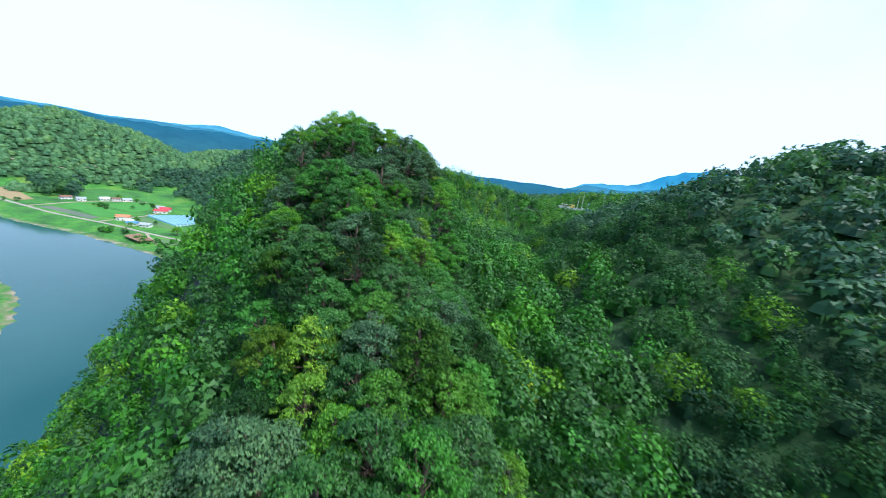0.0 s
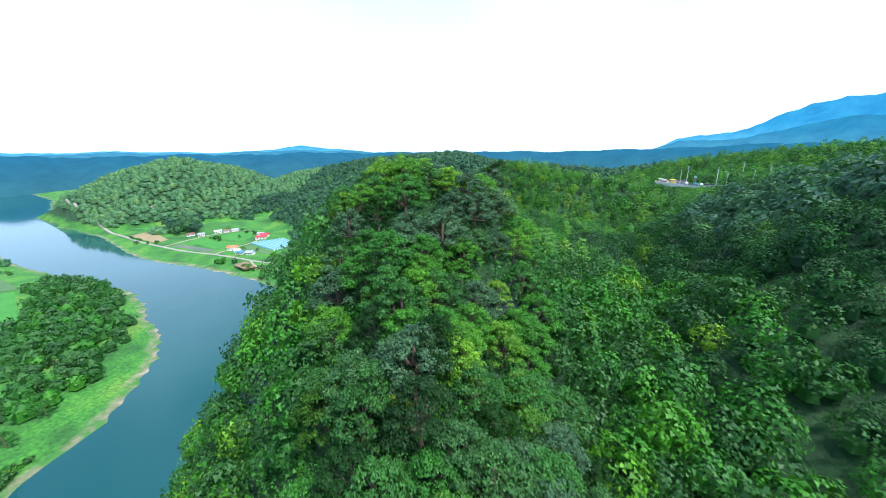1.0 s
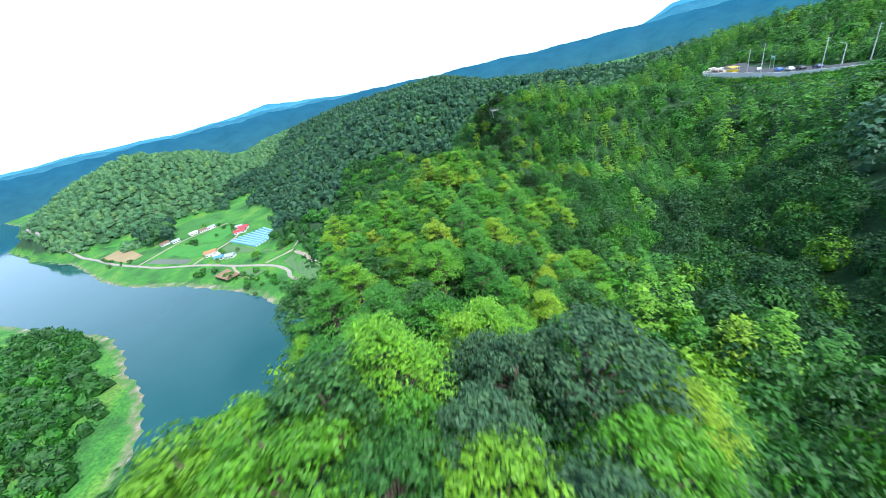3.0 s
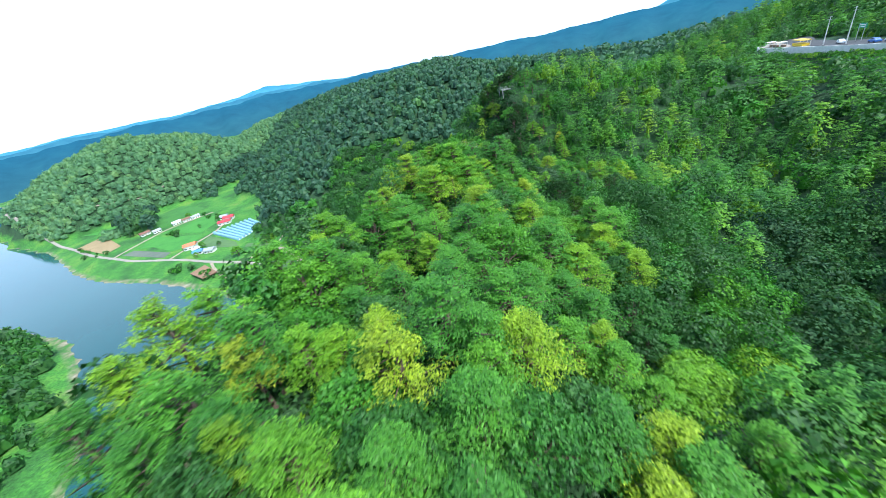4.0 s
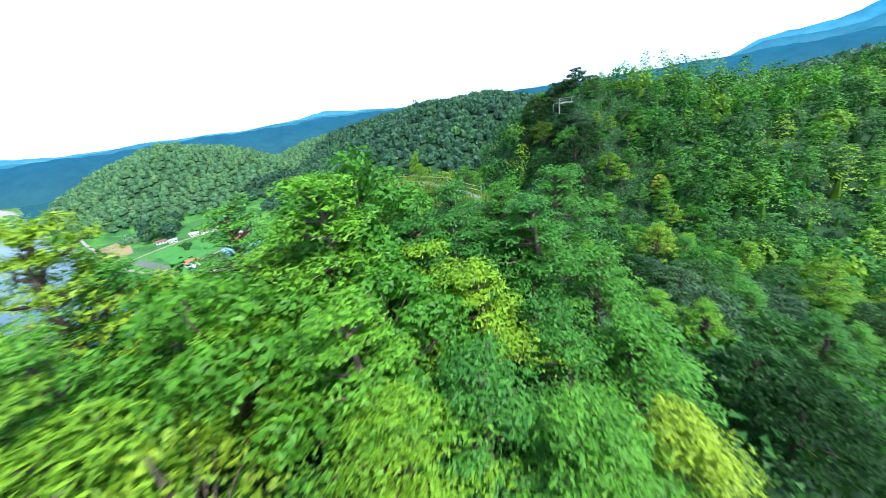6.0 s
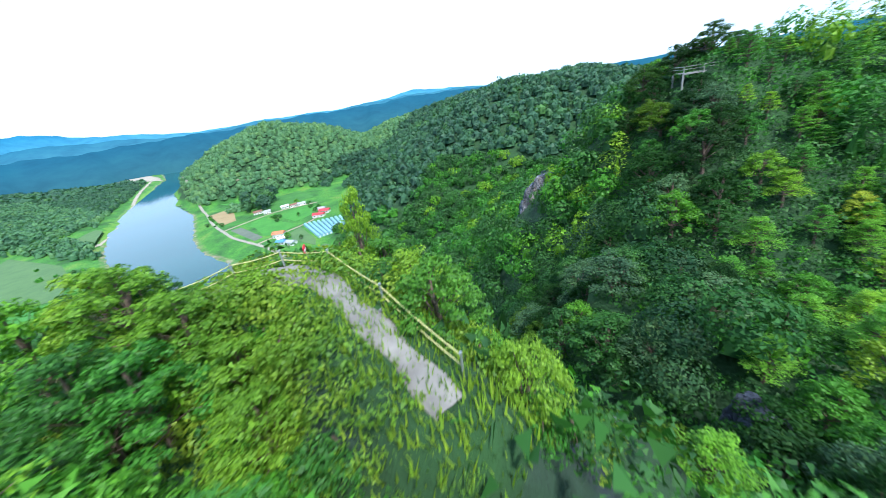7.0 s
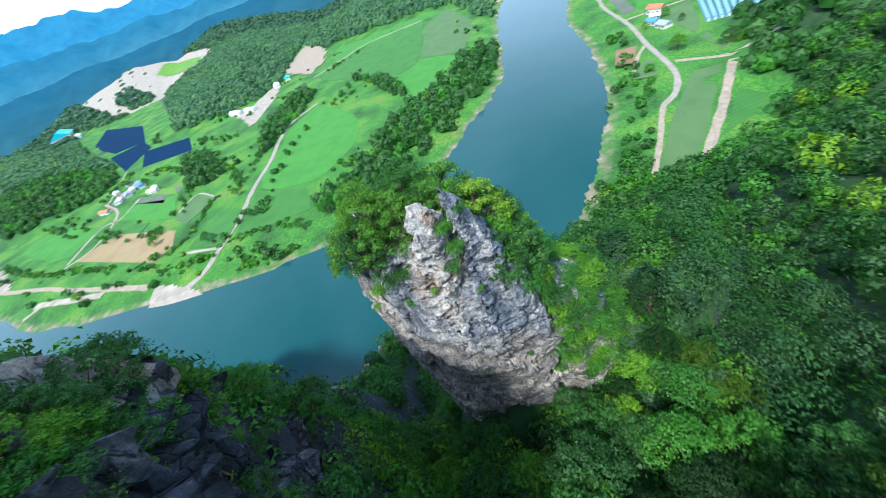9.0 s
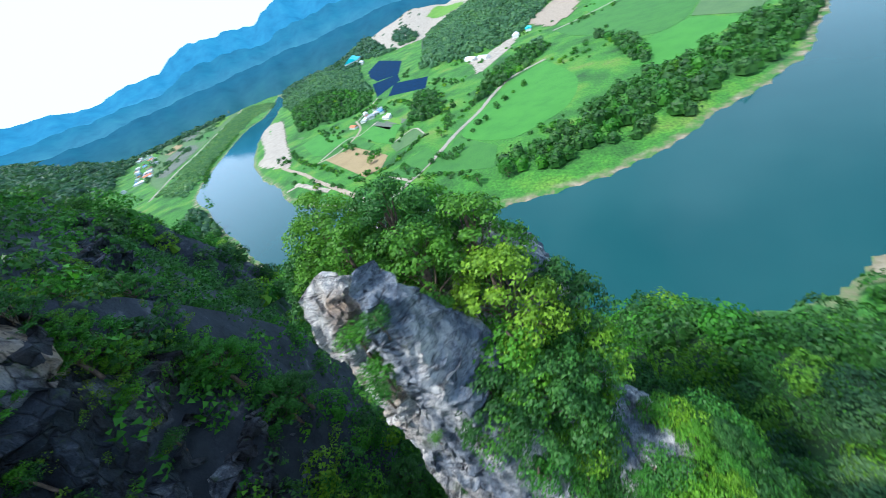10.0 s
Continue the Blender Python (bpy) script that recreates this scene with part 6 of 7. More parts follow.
DARKGLASS = plain("window_glass", (0.03, 0.04, 0.05), 0.12, 2.0, 0.1)
DOORWOOD = plain("door_wood", (0.22, 0.13, 0.08), 0.6, 3.0, 0.2)


def field(pts, mat, label, z=5.0, lift=0.14):
    """A plot: its top a little over the ground, its edges down into it."""
    bm = bmesh.new()
    ring = bend(list(pts) + [pts[0]], 6.0)[:-1] if len(pts) > 7 else np.array(pts, float)
    top = [bm.verts.new((x, y, z + lift)) for x, y in ring]
    low = [bm.verts.new((x, y, z - 0.6)) for x, y in ring]
    bm.faces.new(top)
    for k in range(len(ring)):
        n = (k + 1) % len(ring)
        bm.faces.new((top[k], low[k], low[n], top[n]))
    bmesh.ops.recalc_face_normals(bm, faces=bm.faces)
    me = bpy.data.meshes.new("field")
    bm.to_mesh(me)
    bm.free()
    me.materials.append(mat)
    return tagged(new("field", me), label, "field", "fields on the valley floor")


def strip(name, pts, width, mat, label, lift=0.22, level=None):
    """A road or track laid on the ground."""
    line = bend(pts, 5.0)
    v, q = [], []
    for k, p in enumerate(line):
        a, b = line[max(k - 1, 0)], line[min(k + 1, len(line) - 1)]
        n = np.array([-(b[1] - a[1]), b[0] - a[0]])
        n /= np.linalg.norm(n) + 1e-9
        w = width * (0.5 + 0.06 * math.sin(k * 1.7))
        for s in (-1, 1):
            x, y = p[0] + n[0] * w * s, p[1] + n[1] * w * s
            z = max(float(height(x, y)), float(height(p[0], p[1]))) + lift if level is None else level(y)
            v += [(x, y, z), (x + n[0] * 0.3 * s, y + n[1] * 0.3 * s, z - 0.9)]
    for k in range(len(line) - 1):
        a, b = k * 4, k * 4 + 4
        q += [(a, a + 2, b + 2, b), (a + 1, a, b, b + 1), (a + 2, a + 3, b + 3, b + 2)]
    me = mesh_of(name, np.array(v), np.array(q), smooth_shading=False)
    me.materials.append(mat)
    return tagged(new(name, me), label, "road", kind="structure")


def box(bm, x0, x1, y0, y1, z0, z1):
    vs = [bm.verts.new(p) for p in ((x0, y0, z0), (x1, y0, z0), (x1, y1, z0), (x0, y1, z0), (x0, y0, z1), (x1, y0, z1), (x1, y1, z1), (x0, y1, z1))]
    for f in ((0, 3, 2, 1), (4, 5, 6, 7), (0, 1, 5, 4), (1, 2, 6, 5), (2, 3, 7, 6), (3, 0, 4, 7)):
        bm.faces.new([vs[k] for k in f])


def box_part(name, dims, mat, parent, label="", at=None):
    bm = bmesh.new()
    box(bm, *dims)
    return part(name, bm, mat, parent, label, at)


def house(x, y, w, d, h, roof, turn, label, z=5.0, hip=False, wall=WHITEWALL, name="house"):
    """A one-storey house: walls, a roof with eaves, a door and windows set into the front."""
    ob = thing(name, pose(x, y, z, 0, 0, turn), label, "house" if name == "house" else "building", "buildings in the valley")
    box_part("wall", (-w / 2, w / 2, -d / 2, d / 2, -0.5, h), wall, ob)
    bm = bmesh.new()
    e, r = 0.6, d * 0.28
    c = w / 2 - (d / 2 if hip else -e)
    pts = [(-w / 2 - e, -d / 2 - e, h - 0.1), (w / 2 + e, -d / 2 - e, h - 0.1), (w / 2 + e, d / 2 + e, h - 0.1), (-w / 2 - e, d / 2 + e, h - 0.1), (-c, 0, h + r), (c, 0, h + r)]
    up = [bm.verts.new(p) for p in pts]
    for f in ((0, 1, 5, 4), (2, 3, 4, 5), (1, 2, 5), (3, 0, 4), (3, 2, 1, 0)):
        bm.faces.new([up[k] for k in f])
    bmesh.ops.recalc_face_normals(bm, faces=bm.faces)
    part("roof", bm, TIN[roof], ob)
    box_part("door", (-0.5, 0.5, -d / 2 - 0.06, -d / 2 + 0.04, 0, 2.0), DOORWOOD, ob)
    for k in (-0.32, 0.32):
        box_part("window", (k * w - 0.8, k * w + 0.8, -d / 2 - 0.05, -d / 2 + 0.04, 0.9, 2.1), DARKGLASS, ob)
        box_part("window", (k * w - 0.7, k * w + 0.7, d / 2 - 0.04, d / 2 + 0.05, 0.9, 2.0), DARKGLASS, ob)
    return ob


# village side
for pts, mat, label in (
        ([(-459, 411), (-474, 444), (-384, 430), (-377, 402), (-391, 393), (-440, 412)], RICE, "bright green rice field"),
        ([(-449, 449), (-442, 500), (-394, 480), (-394, 438)], RICE, "bright green rice field below the lane"),
        ([(-570, 509), (-549, 566), (-474, 536), (-498, 472)], DARKCROP, "dark green crop field"),
        ([(-599, 439), (-598, 475), (-510, 429), (-510, 409)], STUBBLE, "pale brown stubble field"),
        ([(-470, 398), (-465, 409), (-391, 391), (-390, 380)], MULCH, "grey field under mulch film"),
        ([(-362, 403), (-369, 424), (-312, 398), (-299, 386), (-339, 391)], OLIVE, "dull olive vegetable plot"),
        ([(-317, 340), (-313, 354), (-286, 339), (-293, 329)], SOIL, "bare reddish soil plot by the river"),
        ([(-290, 383), (-300, 413), (-263, 404), (-257, 381)], OLIVE, "dull olive plot beside the greenhouses"),
        ([(-246, 353), (-243, 368), (-181, 321), (-168, 309), (-162, 289), (-201, 316)], OLIVE, "long olive green field strip"),
        ([(-240, 379), (-228, 386), (-192, 360), (-175, 322), (-182, 331)], DARKCROP, "long dark green field strip at the forest edge"),
        ([(-918, 580), (-1030, 690), (-881, 676), (-798, 603), (-800, 532)], LIMECROP, "yellow-green field near the river bend"),
        ([(-736, 495), (-737, 531), (-575, 503), (-608, 483)], RICE, "green rice field by the hamlet"),
        ([(-286, 345), (-276, 348), (-256, 338), (-262, 326)], OLIVE, "small olive garden plot"),
):
    field(pts, mat, label)
strip("road_village", [(-1300, 800), (-1026, 604), (-840, 530), (-700, 474), (-620, 445), (-538, 412), (-466, 390), (-428, 380), (-361, 371), (-310, 359), (-256, 348), (-230, 335), (-219, 322)], 3.4,
      CONCRETE, "pale concrete lane along the river bank")
for pts, w in (([(-479, 394), (-477, 440), (-470, 470), (-438, 510)], 3.0), ([(-376, 372), (-374, 404), (-371, 436), (-380, 466)], 3.0), ([(-267, 355), (-250, 377), (-240, 399)], 3.0),
               ([(-219, 322), (-206, 314), (-190, 305), (-160, 286)], 2.6), ([(-243, 374), (-212, 350), (-198, 339), (-166, 312)], 4.2), ([(-310, 359), (-294, 345), (-270, 330)], 2.4),
               ([(-700, 474), (-690, 520), (-640, 560), (-600, 600)], 3.0)):
    strip("road_track", pts, w, GRAVEL, "dusty light brown farm track")
for x, y, w, d, h, roof, turn, label in (
        (-368, 396, 12, 8, 4.2, "orange", 30, "white house with an orange roof by the lane"), (-344, 381, 9, 6, 3.0, "blue", 20, "low shed with a blue tin roof"),
        (-330, 382, 10, 7, 3.0, "grey", 10, "low shed with a grey tin roof"), (-354, 388, 7, 5, 2.8, "white", 60, "small white farm shed"),
        (-379, 471, 12, 8, 3.4, "red", 25, "house with a bright red roof"), (-374, 457, 14, 7, 3.2, "red", 25, "long barn with a red tin roof"), (-392, 478, 9, 7, 3.0, "grey", 25, "plain grey roofed farmhouse"),
        (-500, 456, 11, 7, 3, "brown", 65, "farmhouse with a brown tiled roof"), (-484, 460, 9, 6, 3, "grey", 60, "farmhouse with a grey roof"), (-474, 482, 10, 6, 3, "white", 60, "low white farm building"),
        (-464, 489, 9, 6, 3, "brown", 60, "small brown roofed house"), (-455, 496, 10, 6, 3, "grey", 60, "grey roofed house at the lane"),
        (-624, 541, 14, 8, 3.4, "white", 20, "white walled house in the hamlet"), (-634, 564, 12, 8, 3.2, "brown", 30, "brown roofed house in the hamlet"), (-656, 594, 13, 8, 3.2, "orange", 10, "orange roofed house in the hamlet"),
        (-661, 616, 12, 8, 3.2, "grey", 40, "grey roofed house below the wood"), (-600, 588, 13, 8, 3.2, "brown", 15, "farmhouse with brown roof tiles"), (-834, 593, 15, 9, 3.4, "white", 30, "white house near the river"),
        (-815, 572, 13, 8, 3.2, "orange", 20, "orange roofed house near the river"), (-779, 629, 12, 8, 3.2, "grey", 50, "grey roofed house below the round hill"), (-675, 511, 11, 7, 3, "brown", 10, "brown roofed house among fields"),
        (-610, 560, 11, 7, 3, "white", 70, "white shed in the hamlet"), (-640, 585, 10, 7, 3, "grey", 5, "grey roofed house in the hamlet")):
    house(x, y, w, d, h, roof, turn, label)

# the block of film greenhouses
for k in range(9):
    a = np.array([-366, 429]) * (1 - k / 8) + np.array([-339, 458]) * (k / 8)
    b = np.array([-310, 402]) * (1 - k / 8) + np.array([-300, 432]) * (k / 8)
    c, turn, long = (a + b) / 2, math.degrees(math.atan2(b[1] - a[1], b[0] - a[0])), np.linalg.norm(b - a)
    ob = thing("greenhouse", pose(c[0], c[1], 5.0, 0, 0, turn), "pale blue film greenhouse tunnel in a row of tunnels", "greenhouse", "row of greenhouses")
    v, q = [], []
    for i in range(13):
        for j in range(9):
            t = math.pi * j / 8
            v.append((-long / 2 + long * i / 12, 1.75 * math.cos(t), 0.9 + 1.9 * math.sin(t) if 0 < j < 8 else -0.2))
    for i in range(12):
        for j in range(8):
            q.append((i * 9 + j, i * 9 + j + 1, i * 9 + j + 10, i * 9 + j + 9))
    part("film_cover", mesh_of("film_cover", np.array(v), np.array(q)), PLASTIC, ob)
    for s in (-1, 1):
        bm = bmesh.new()
        ring = [bm.verts.new((s * (long / 2 - 0.05), 1.72 * math.cos(math.pi * j / 8), 0.9 + 1.85 * math.sin(math.pi * j / 8) if 0 < j < 8 else -0.2)) for j in range(9)]
        bm.faces.new(ring)
        part("end_wall", bm, PLASTIC, ob)
        box_part("door", (s * (long / 2) - 0.04, s * (long / 2) + 0.04, -0.5, 0.5, 0, 1.9), WHITEWALL, ob)

# across the river
for pts, mat, label in (
        ([(-478, 60), (-434, 92), (-388, 118), (-330, 126), (-290, 108), (-279, 92), (-290, 52), (-314, 37), (-364, 38), (-432, 37)], RICE, "wide bright green field across the river"),
        ([(-634, 22), (-655, 52), (-722, 120), (-736, 203), (-690, 203), (-512, 190), (-480, 160), (-520, 122), (-570, 66)], DARKCROP, "rough green meadow beside a farm track"),
        ([(-506, 194), (-462, 234), (-400, 202), (-376, 190), (-400, 158), (-470, 165)], RICE, "bright green field behind the river woods"),
        ([(-743, 32), (-960, 50), (-870, 146), (-786, 240), (-756, 205), (-752, 122), (-686, 64)], RICE, "green field rising to the edge of the wood"),
        ([(-790, 311), (-832, 358), (-766, 356), (-682, 322)], OLIVE, "dull olive plot by the far river road"),
        ([(-338, -257), (-388, -264), (-324, -146), (-291, -152)], DARKCROP, "dark green vegetable plot"),
        ([(-284, -140), (-309, -112), (-276, -30), (-250, -18), (-236, -26)], STUBBLE, "harvested pale brown field"),
        ([(-337, -128), (-360, -117), (-356, -72), (-314, -56)], RICE, "small green rice field"),
        ([(-365, -114), (-388, -120), (-372, -76), (-360, -74)], MULCH, "small grey plot under film"),
        ([(-232, 42), (-246, 42), (-270, 41), (-294, 42), (-270, 90), (-236, 102), (-234, 70)], DARKCROP, "green field behind the river bank"),
        ([(-795, -536), (-1000, -660), (-838, -437), (-668, -318), (-663, -378)], POND, "large dark blue covered pond"),
        ([(-641, -373), (-670, -322), (-604, -264), (-519, -254)], POND, "dark blue covered pond between banks"),
        ([(-590, -268), (-570, -174), (-496, -130), (-504, -215)], POND, "smaller dark blue covered pond"),
):
    field(pts, mat, label, lift=0.16)
strip("road_far_side", [(-487, 56), (-446, 31), (-402, 29), (-352, 34), (-306, 33), (-272, 36), (-250, 37), (-223, 35), (-208, 31), (-198, 18), (-197, -4)], 4.4, CONCRETE, "pale concrete farm road across the river")
strip("road_field_track", [(-640, 18), (-672, 48), (-736, 92), (-750, 128), (-752, 205)], 4.2, CONCRETE, "dusty track between green fields")
strip("road_shore_track", [(-209, -14), (-236, -100), (-252, -140), (-275, -215), (-300, -262)], 4.0, GRAVEL, "sandy track along the shore")
strip("road_asphalt", [(-664, -216), (-800, -330), (-959, -445), (-1137, -562), (-1200, -565), (-1282, -560), (-1314, -445)], 10, ASPHALT, "dark asphalt road curving past the ponds")
strip("road_bank", [(-1548, 729), (-1197, 558), (-848, 410), (-676, 322)], 7, SAND, "pale embankment road on the far bank")
strip("road_plots", [(-405, -200), (-360, -150), (-300, -130), (-270, -150)], 3, GRAVEL, "narrow track between vegetable plots")
for x, y, w, d, h, roof, turn, label in (
        (-405, -166, 12, 8, 3, "grey", 40, "grey roofed farmhouse across the river"), (-394, -172, 10, 7, 3, "white", 20, "white roofed farm shed"), (-419, -157, 11, 7, 3, "blue", 35, "blue roofed shed in the farmstead"),
        (-412, -180, 9, 6, 2.8, "brown", 70, "brown roofed house in the farmstead"), (-387, -121, 14, 6, 2.8, "white", 75, "long white shed between plots"), (-430, -172, 10, 7, 3, "grey", 10, "barn with a grey roof"),
        (-594, -100, 30, 9, 4, "white", 55, "long white farm building"), (-580, -70, 26, 8, 4, "white", 55, "long white shed with a pale roof"), (-680, -57, 22, 10, 4, "white", 20, "white building at the edge of the wood"),
        (-706, -44, 20, 9, 4, "aqua", 20, "long shed with a light blue roof"), (-1115, -890, 96, 50, 16, "aqua", 35, "large hall with a turquoise roof"), (-1060, -800, 40, 18, 7, "white", 35, "white works building near the ponds"),
        (-1105, 53, 12, 8, 3, "white", 10, "white cabin in a clearing")):
    house(x, y, w, d, h, roof, turn, label, name="house" if w < 20 else "farm_building")
for x, y, s in ((-282, 365, 1.5), (-266, 387, 1.5), (-262, 398, 1.6), (-259, 392, 1.3), (-372, 392, 1.0), (-351, 394, 1.0), (-338, 372, 0.9), (-395, 470, 1.2), (-410, 455, 0.9), (-505, 470, 1.0),
                (-640, 550, 1.2), (-610, 575, 1.2), (-668, 600, 1.3), (-690, 495, 1.1), (-470, 500, 1.1), (-240, 20, 1.2), (-262, -40, 1.1), (-300, 20, 1.2), (-420, -150, 1.3), (-440, -190, 1.3),
                (-232, 395, 1.4), (-330, 395, 0.8), (-217, 100, 1.1), (-224, 118, 1.2), (-250, 130, 1.2), (-272, 150, 1.2)):
    plant(int(srng.integers(0, 3)), x, y, 4.8, s, srng.uniform(0, 6.3), "single dark green tree on the valley floor", "trees in the valley", wide=1.2)

# the building site on the far slope: bare ground laid over the hillside
def drape(name, outline, mat, label, cell=9.0, lift=0.6):
    ring = bend(list(outline) + [outline[0]], 20.0)[:-1]
    xs, ys = np.arange(ring[:, 0].min(), ring[:, 0].max(), cell), np.arange(ring[:, 1].min(), ring[:, 1].max(), cell)
    X, Y = np.meshgrid(xs, ys)
    keep = inside(X, Y, ring)
    number = np.arange(X.size).reshape(X.shape)
    full = keep[:-1, :-1] & keep[:-1, 1:] & keep[1:, 1:] & keep[1:, :-1]
    q = np.stack([number[:-1, :-1], number[:-1, 1:], number[1:, 1:], number[1:, :-1]], -1)[full]
    used, back = np.unique(q, return_inverse=True)
    v = np.stack([X.ravel(), Y.ravel(), height(X, Y).ravel() + lift], -1)[used]
    me = mesh_of(name, v, back.reshape(q.shape))
    me.materials.append(mat)
    tagged(new(name, me), label, "ground", kind="structure")


drape("ground_site", [(-1594, -1228), (-1800, -1250), (-2008, -1174), (-1941, -947), (-1560, -610), (-1422, -497), (-1275, -425), (-1240, -480), (-1265, -510), (-1230, -561), (-1160, -578), (-1085, -630), (-1100, -700), (-1250, -860), (-1367, -977)], SAND, "bare pale ground of a large building site")
drape("ground_site_turf", [(-1503, -783), (-1700, -830), (-1370, -510), (-1329, -564)], LIMECROP, "strip of turf on the building site", lift=1.2)
drape("ground_clearing", [(-655, 12), (-720, -38), (-810, -86), (-1080, -80), (-1040, -72), (-860, 4), (-740, 22)], GRAVEL, "bare earth clearing at the edge of the wood", lift=1.0)
drape("ground_works", [(-1400, 706), (-1747, 790), (-2450, 790), (-2500, 600), (-2083, 550), (-1691, 634)], SAND, "pale bare ground of works beside the far river")
drape("ground_yard", [(-585, -107), (-600, -84), (-700, -66), (-640, -40), (-560, -36), (-490, -40), (-540, -70)], SAND, "pale sandy yard round the farm buildings", cell=5.0, lift=0.5)
drape("ground_river_bank", [(-640, 320), (-700, 356), (-860, 448), (-1190, 612), (-1240, 590), (-880, 402), (-720, 330)], LIMECROP, "bright grassy bank beside the far river road", lift=0.35)

# the plain down the river: village, plots, levee and the scrub along the water
for name, pts, mat, label in (
        ("ground_plain_meadow", [(-230, -560), (-300, -860), (-520, -1420), (-900, -2150), (-1150, -2120), (-960, -1560), (-640, -1140), (-430, -870), (-310, -720)], OLIVE, "dull green meadows on the plain down the river"),
        ("ground_plain_plot", [(-372, -907), (-430, -890), (-500, -1000), (-538, -1196), (-430, -1104)], MULCH, "grey plot on the plain down the river"),
        ("ground_plain_plot", [(-300, -730), (-370, -800), (-420, -880), (-366, -896), (-300, -800)], MULCH, "grey plot beside the levee"),
        ("ground_plain_plot", [(-545, -1040), (-640, -1170), (-680, -1330), (-560, -1180)], DARKCROP, "green field beside the levee"),
        ("ground_plain_plot", [(-700, -1260), (-930, -1570), (-1000, -1760), (-760, -1420)], LIMECROP, "yellow-green field beside the levee"),
        ("ground_plain_plot", [(-600, -1300), (-700, -1440), (-820, -1720), (-640, -1500)], MULCH, "pale grey field on the plain down the river"),
        ("ground_plain_plot", [(-470, -1180), (-560, -1280), (-600, -1440), (-510, -1330)], STUBBLE, "pale stubble field beside the village"),
        ("ground_gravel_bank", [(-266, -187), (-297, -330), (-340, -372), (-430, -530), (-526, -689), (-536, -590), (-450, -450), (-375, -340), (-310, -240)], SAND, "pale gravel bank at the river bend")):
    drape(name, pts, mat, label, cell=6.0, lift={"ground_plain_meadow": 0.35, "ground_gravel_bank": 0.5}.get(name, 0.8))
strip("road_levee", [(-206, -551), (-309, -700), (-430, -851), (-633, -1120), (-966, -1546), (-1180, -1980)], 6, CONCRETE, "pale levee road along the river")
strip("road_village_street", [(-286, -850), (-330, -940), (-400, -1110), (-490, -1420), (-620, -1760), (-860, -2180)], 6, CONCRETE, "pale street through the village down the river")
vrng = np.random.default_rng(61)
street = bend([(-279, -860), (-325, -958), (-386, -1117), (-480, -1440), (-610, -1778), (-878, -2223)], 10.0)
for n in range(58):
    x, y = street[int(len(street) * (n / 58) ** 1.35)] + np.array([vrng.uniform(-28, 38), vrng.uniform(-16, 16)])
    house(x, y, vrng.uniform(9, 20), vrng.uniform(7, 11), vrng.uniform(3.0, 6), ("white", "grey", "white", "orange", "white", "blue", "grey", "brown")[n % 8], vrng.uniform(50, 80) + 90 * (n % 3 == 0),
          "small house in the village on the southern plain", z=float(height(x, y)) - 0.1)
bx, by = scatter(-1000, -190, -1500, -400, 6.5, 64)
ok = inside(bx, by, np.array([(-216, -410), (-312, -540), (-470, -740), (-660, -940), (-861, -1070), (-975, -1500), (-740, -1255), (-440, -840), (-318, -690), (-218, -545)], float)) & ~inside(bx, by, RIVER) & (wobble(bx, by, 30, 4) > -0.45)
pl = np.stack([bx, by, height(bx, by) - 0.3], -1)[ok]
wood("scrub_river_meadow", pl, vrng.uniform(0.5, 1.3, len(pl)), LEAF_HAZED_PALE, "pale green scrub and reeds between levee and river", 3.6, 3.0, 16, 1.7, 65, 6, np.clip(0.5 + 0.35 * wobble(bx[ok], by[ok], 40, 2), 0, 1))
bx, by = scatter(-900, -240, -1900, -700, 17, 66)
ok = inside(bx, by, np.array([(-270, -760), (-420, -890), (-640, -1150), (-900, -1560), (-880, -2000), (-500, -1450), (-330, -1000)], float)) & (wobble(bx, by, 38, 6) > 0.25)
pl = np.stack([bx, by, height(bx, by) - 0.3], -1)[ok]
wood("trees_plain", pl, vrng.uniform(0.7, 1.3, len(pl)), LEAF_HAZED_MID, "dark green trees between the plots on the plain", 5.0, 7.0, 60, 1.4, 67, 6, np.full(len(pl), 0.3))

# small plots, sand and hedges on the flats across the river
for pts, mat, label in (
        ([(-347, -265), (-387, -256), (-338, -153), (-297, -156), (-298, -177)], RICE, "green vegetable plot beside the track"),
        ([(-322, -135), (-329, -123), (-309, -77), (-295, -77)], DARKCROP, "dark green plot beside the track"),
        ([(-341, -132), (-371, -135), (-346, -71), (-300, -42), (-313, -80)], RICE, "bright green rice plot by the farmstead"),
        ([(-369, -131), (-385, -138), (-357, -88), (-345, -84)], MULCH, "grey plot under mulch film"),
        ([(-394, -144), (-405, -143), (-374, -87), (-356, -74)], LIMECROP, "yellow-green vegetable plot by the farmstead"),
        ([(-239, 2), (-264, 7), (-283, 14), (-260, 37), (-230, 37), (-232, 23)], DARKCROP, "dark green crop beside the farm road"),
        ([(-298, -44), (-335, -39), (-312, -7), (-280, -22)], OLIVE, "olive green plot between hedges"),
        ([(-392, -345), (-454, -395), (-434, -336), (-371, -297)], OLIVE, "olive green plot at the edge of the wood"),
):
    field(pts, mat, label, lift=0.34)
strip("road_track", [(-385, -138), (-344, -134), (-338, -153), (-282, -146)], 2.6, SAND, "pale sandy track across the flats")
strip("road_track", [(-225, 37), (-230, 19), (-235, -3)], 2.6, SAND, "pale sandy track across the flats")
strip("road_track", [(-234, -136), (-223, -88), (-218, -59)], 5.0, SAND, "pale sandy track across the flats")
strip("road_track", [(-224, -142), (-231, -127)], 3.5, SAND, "pale sandy track across the flats")
strip("road_track", [(-312, -7), (-335, -39), (-302, -46)], 1.8, SAND, "pale sandy track across the flats")
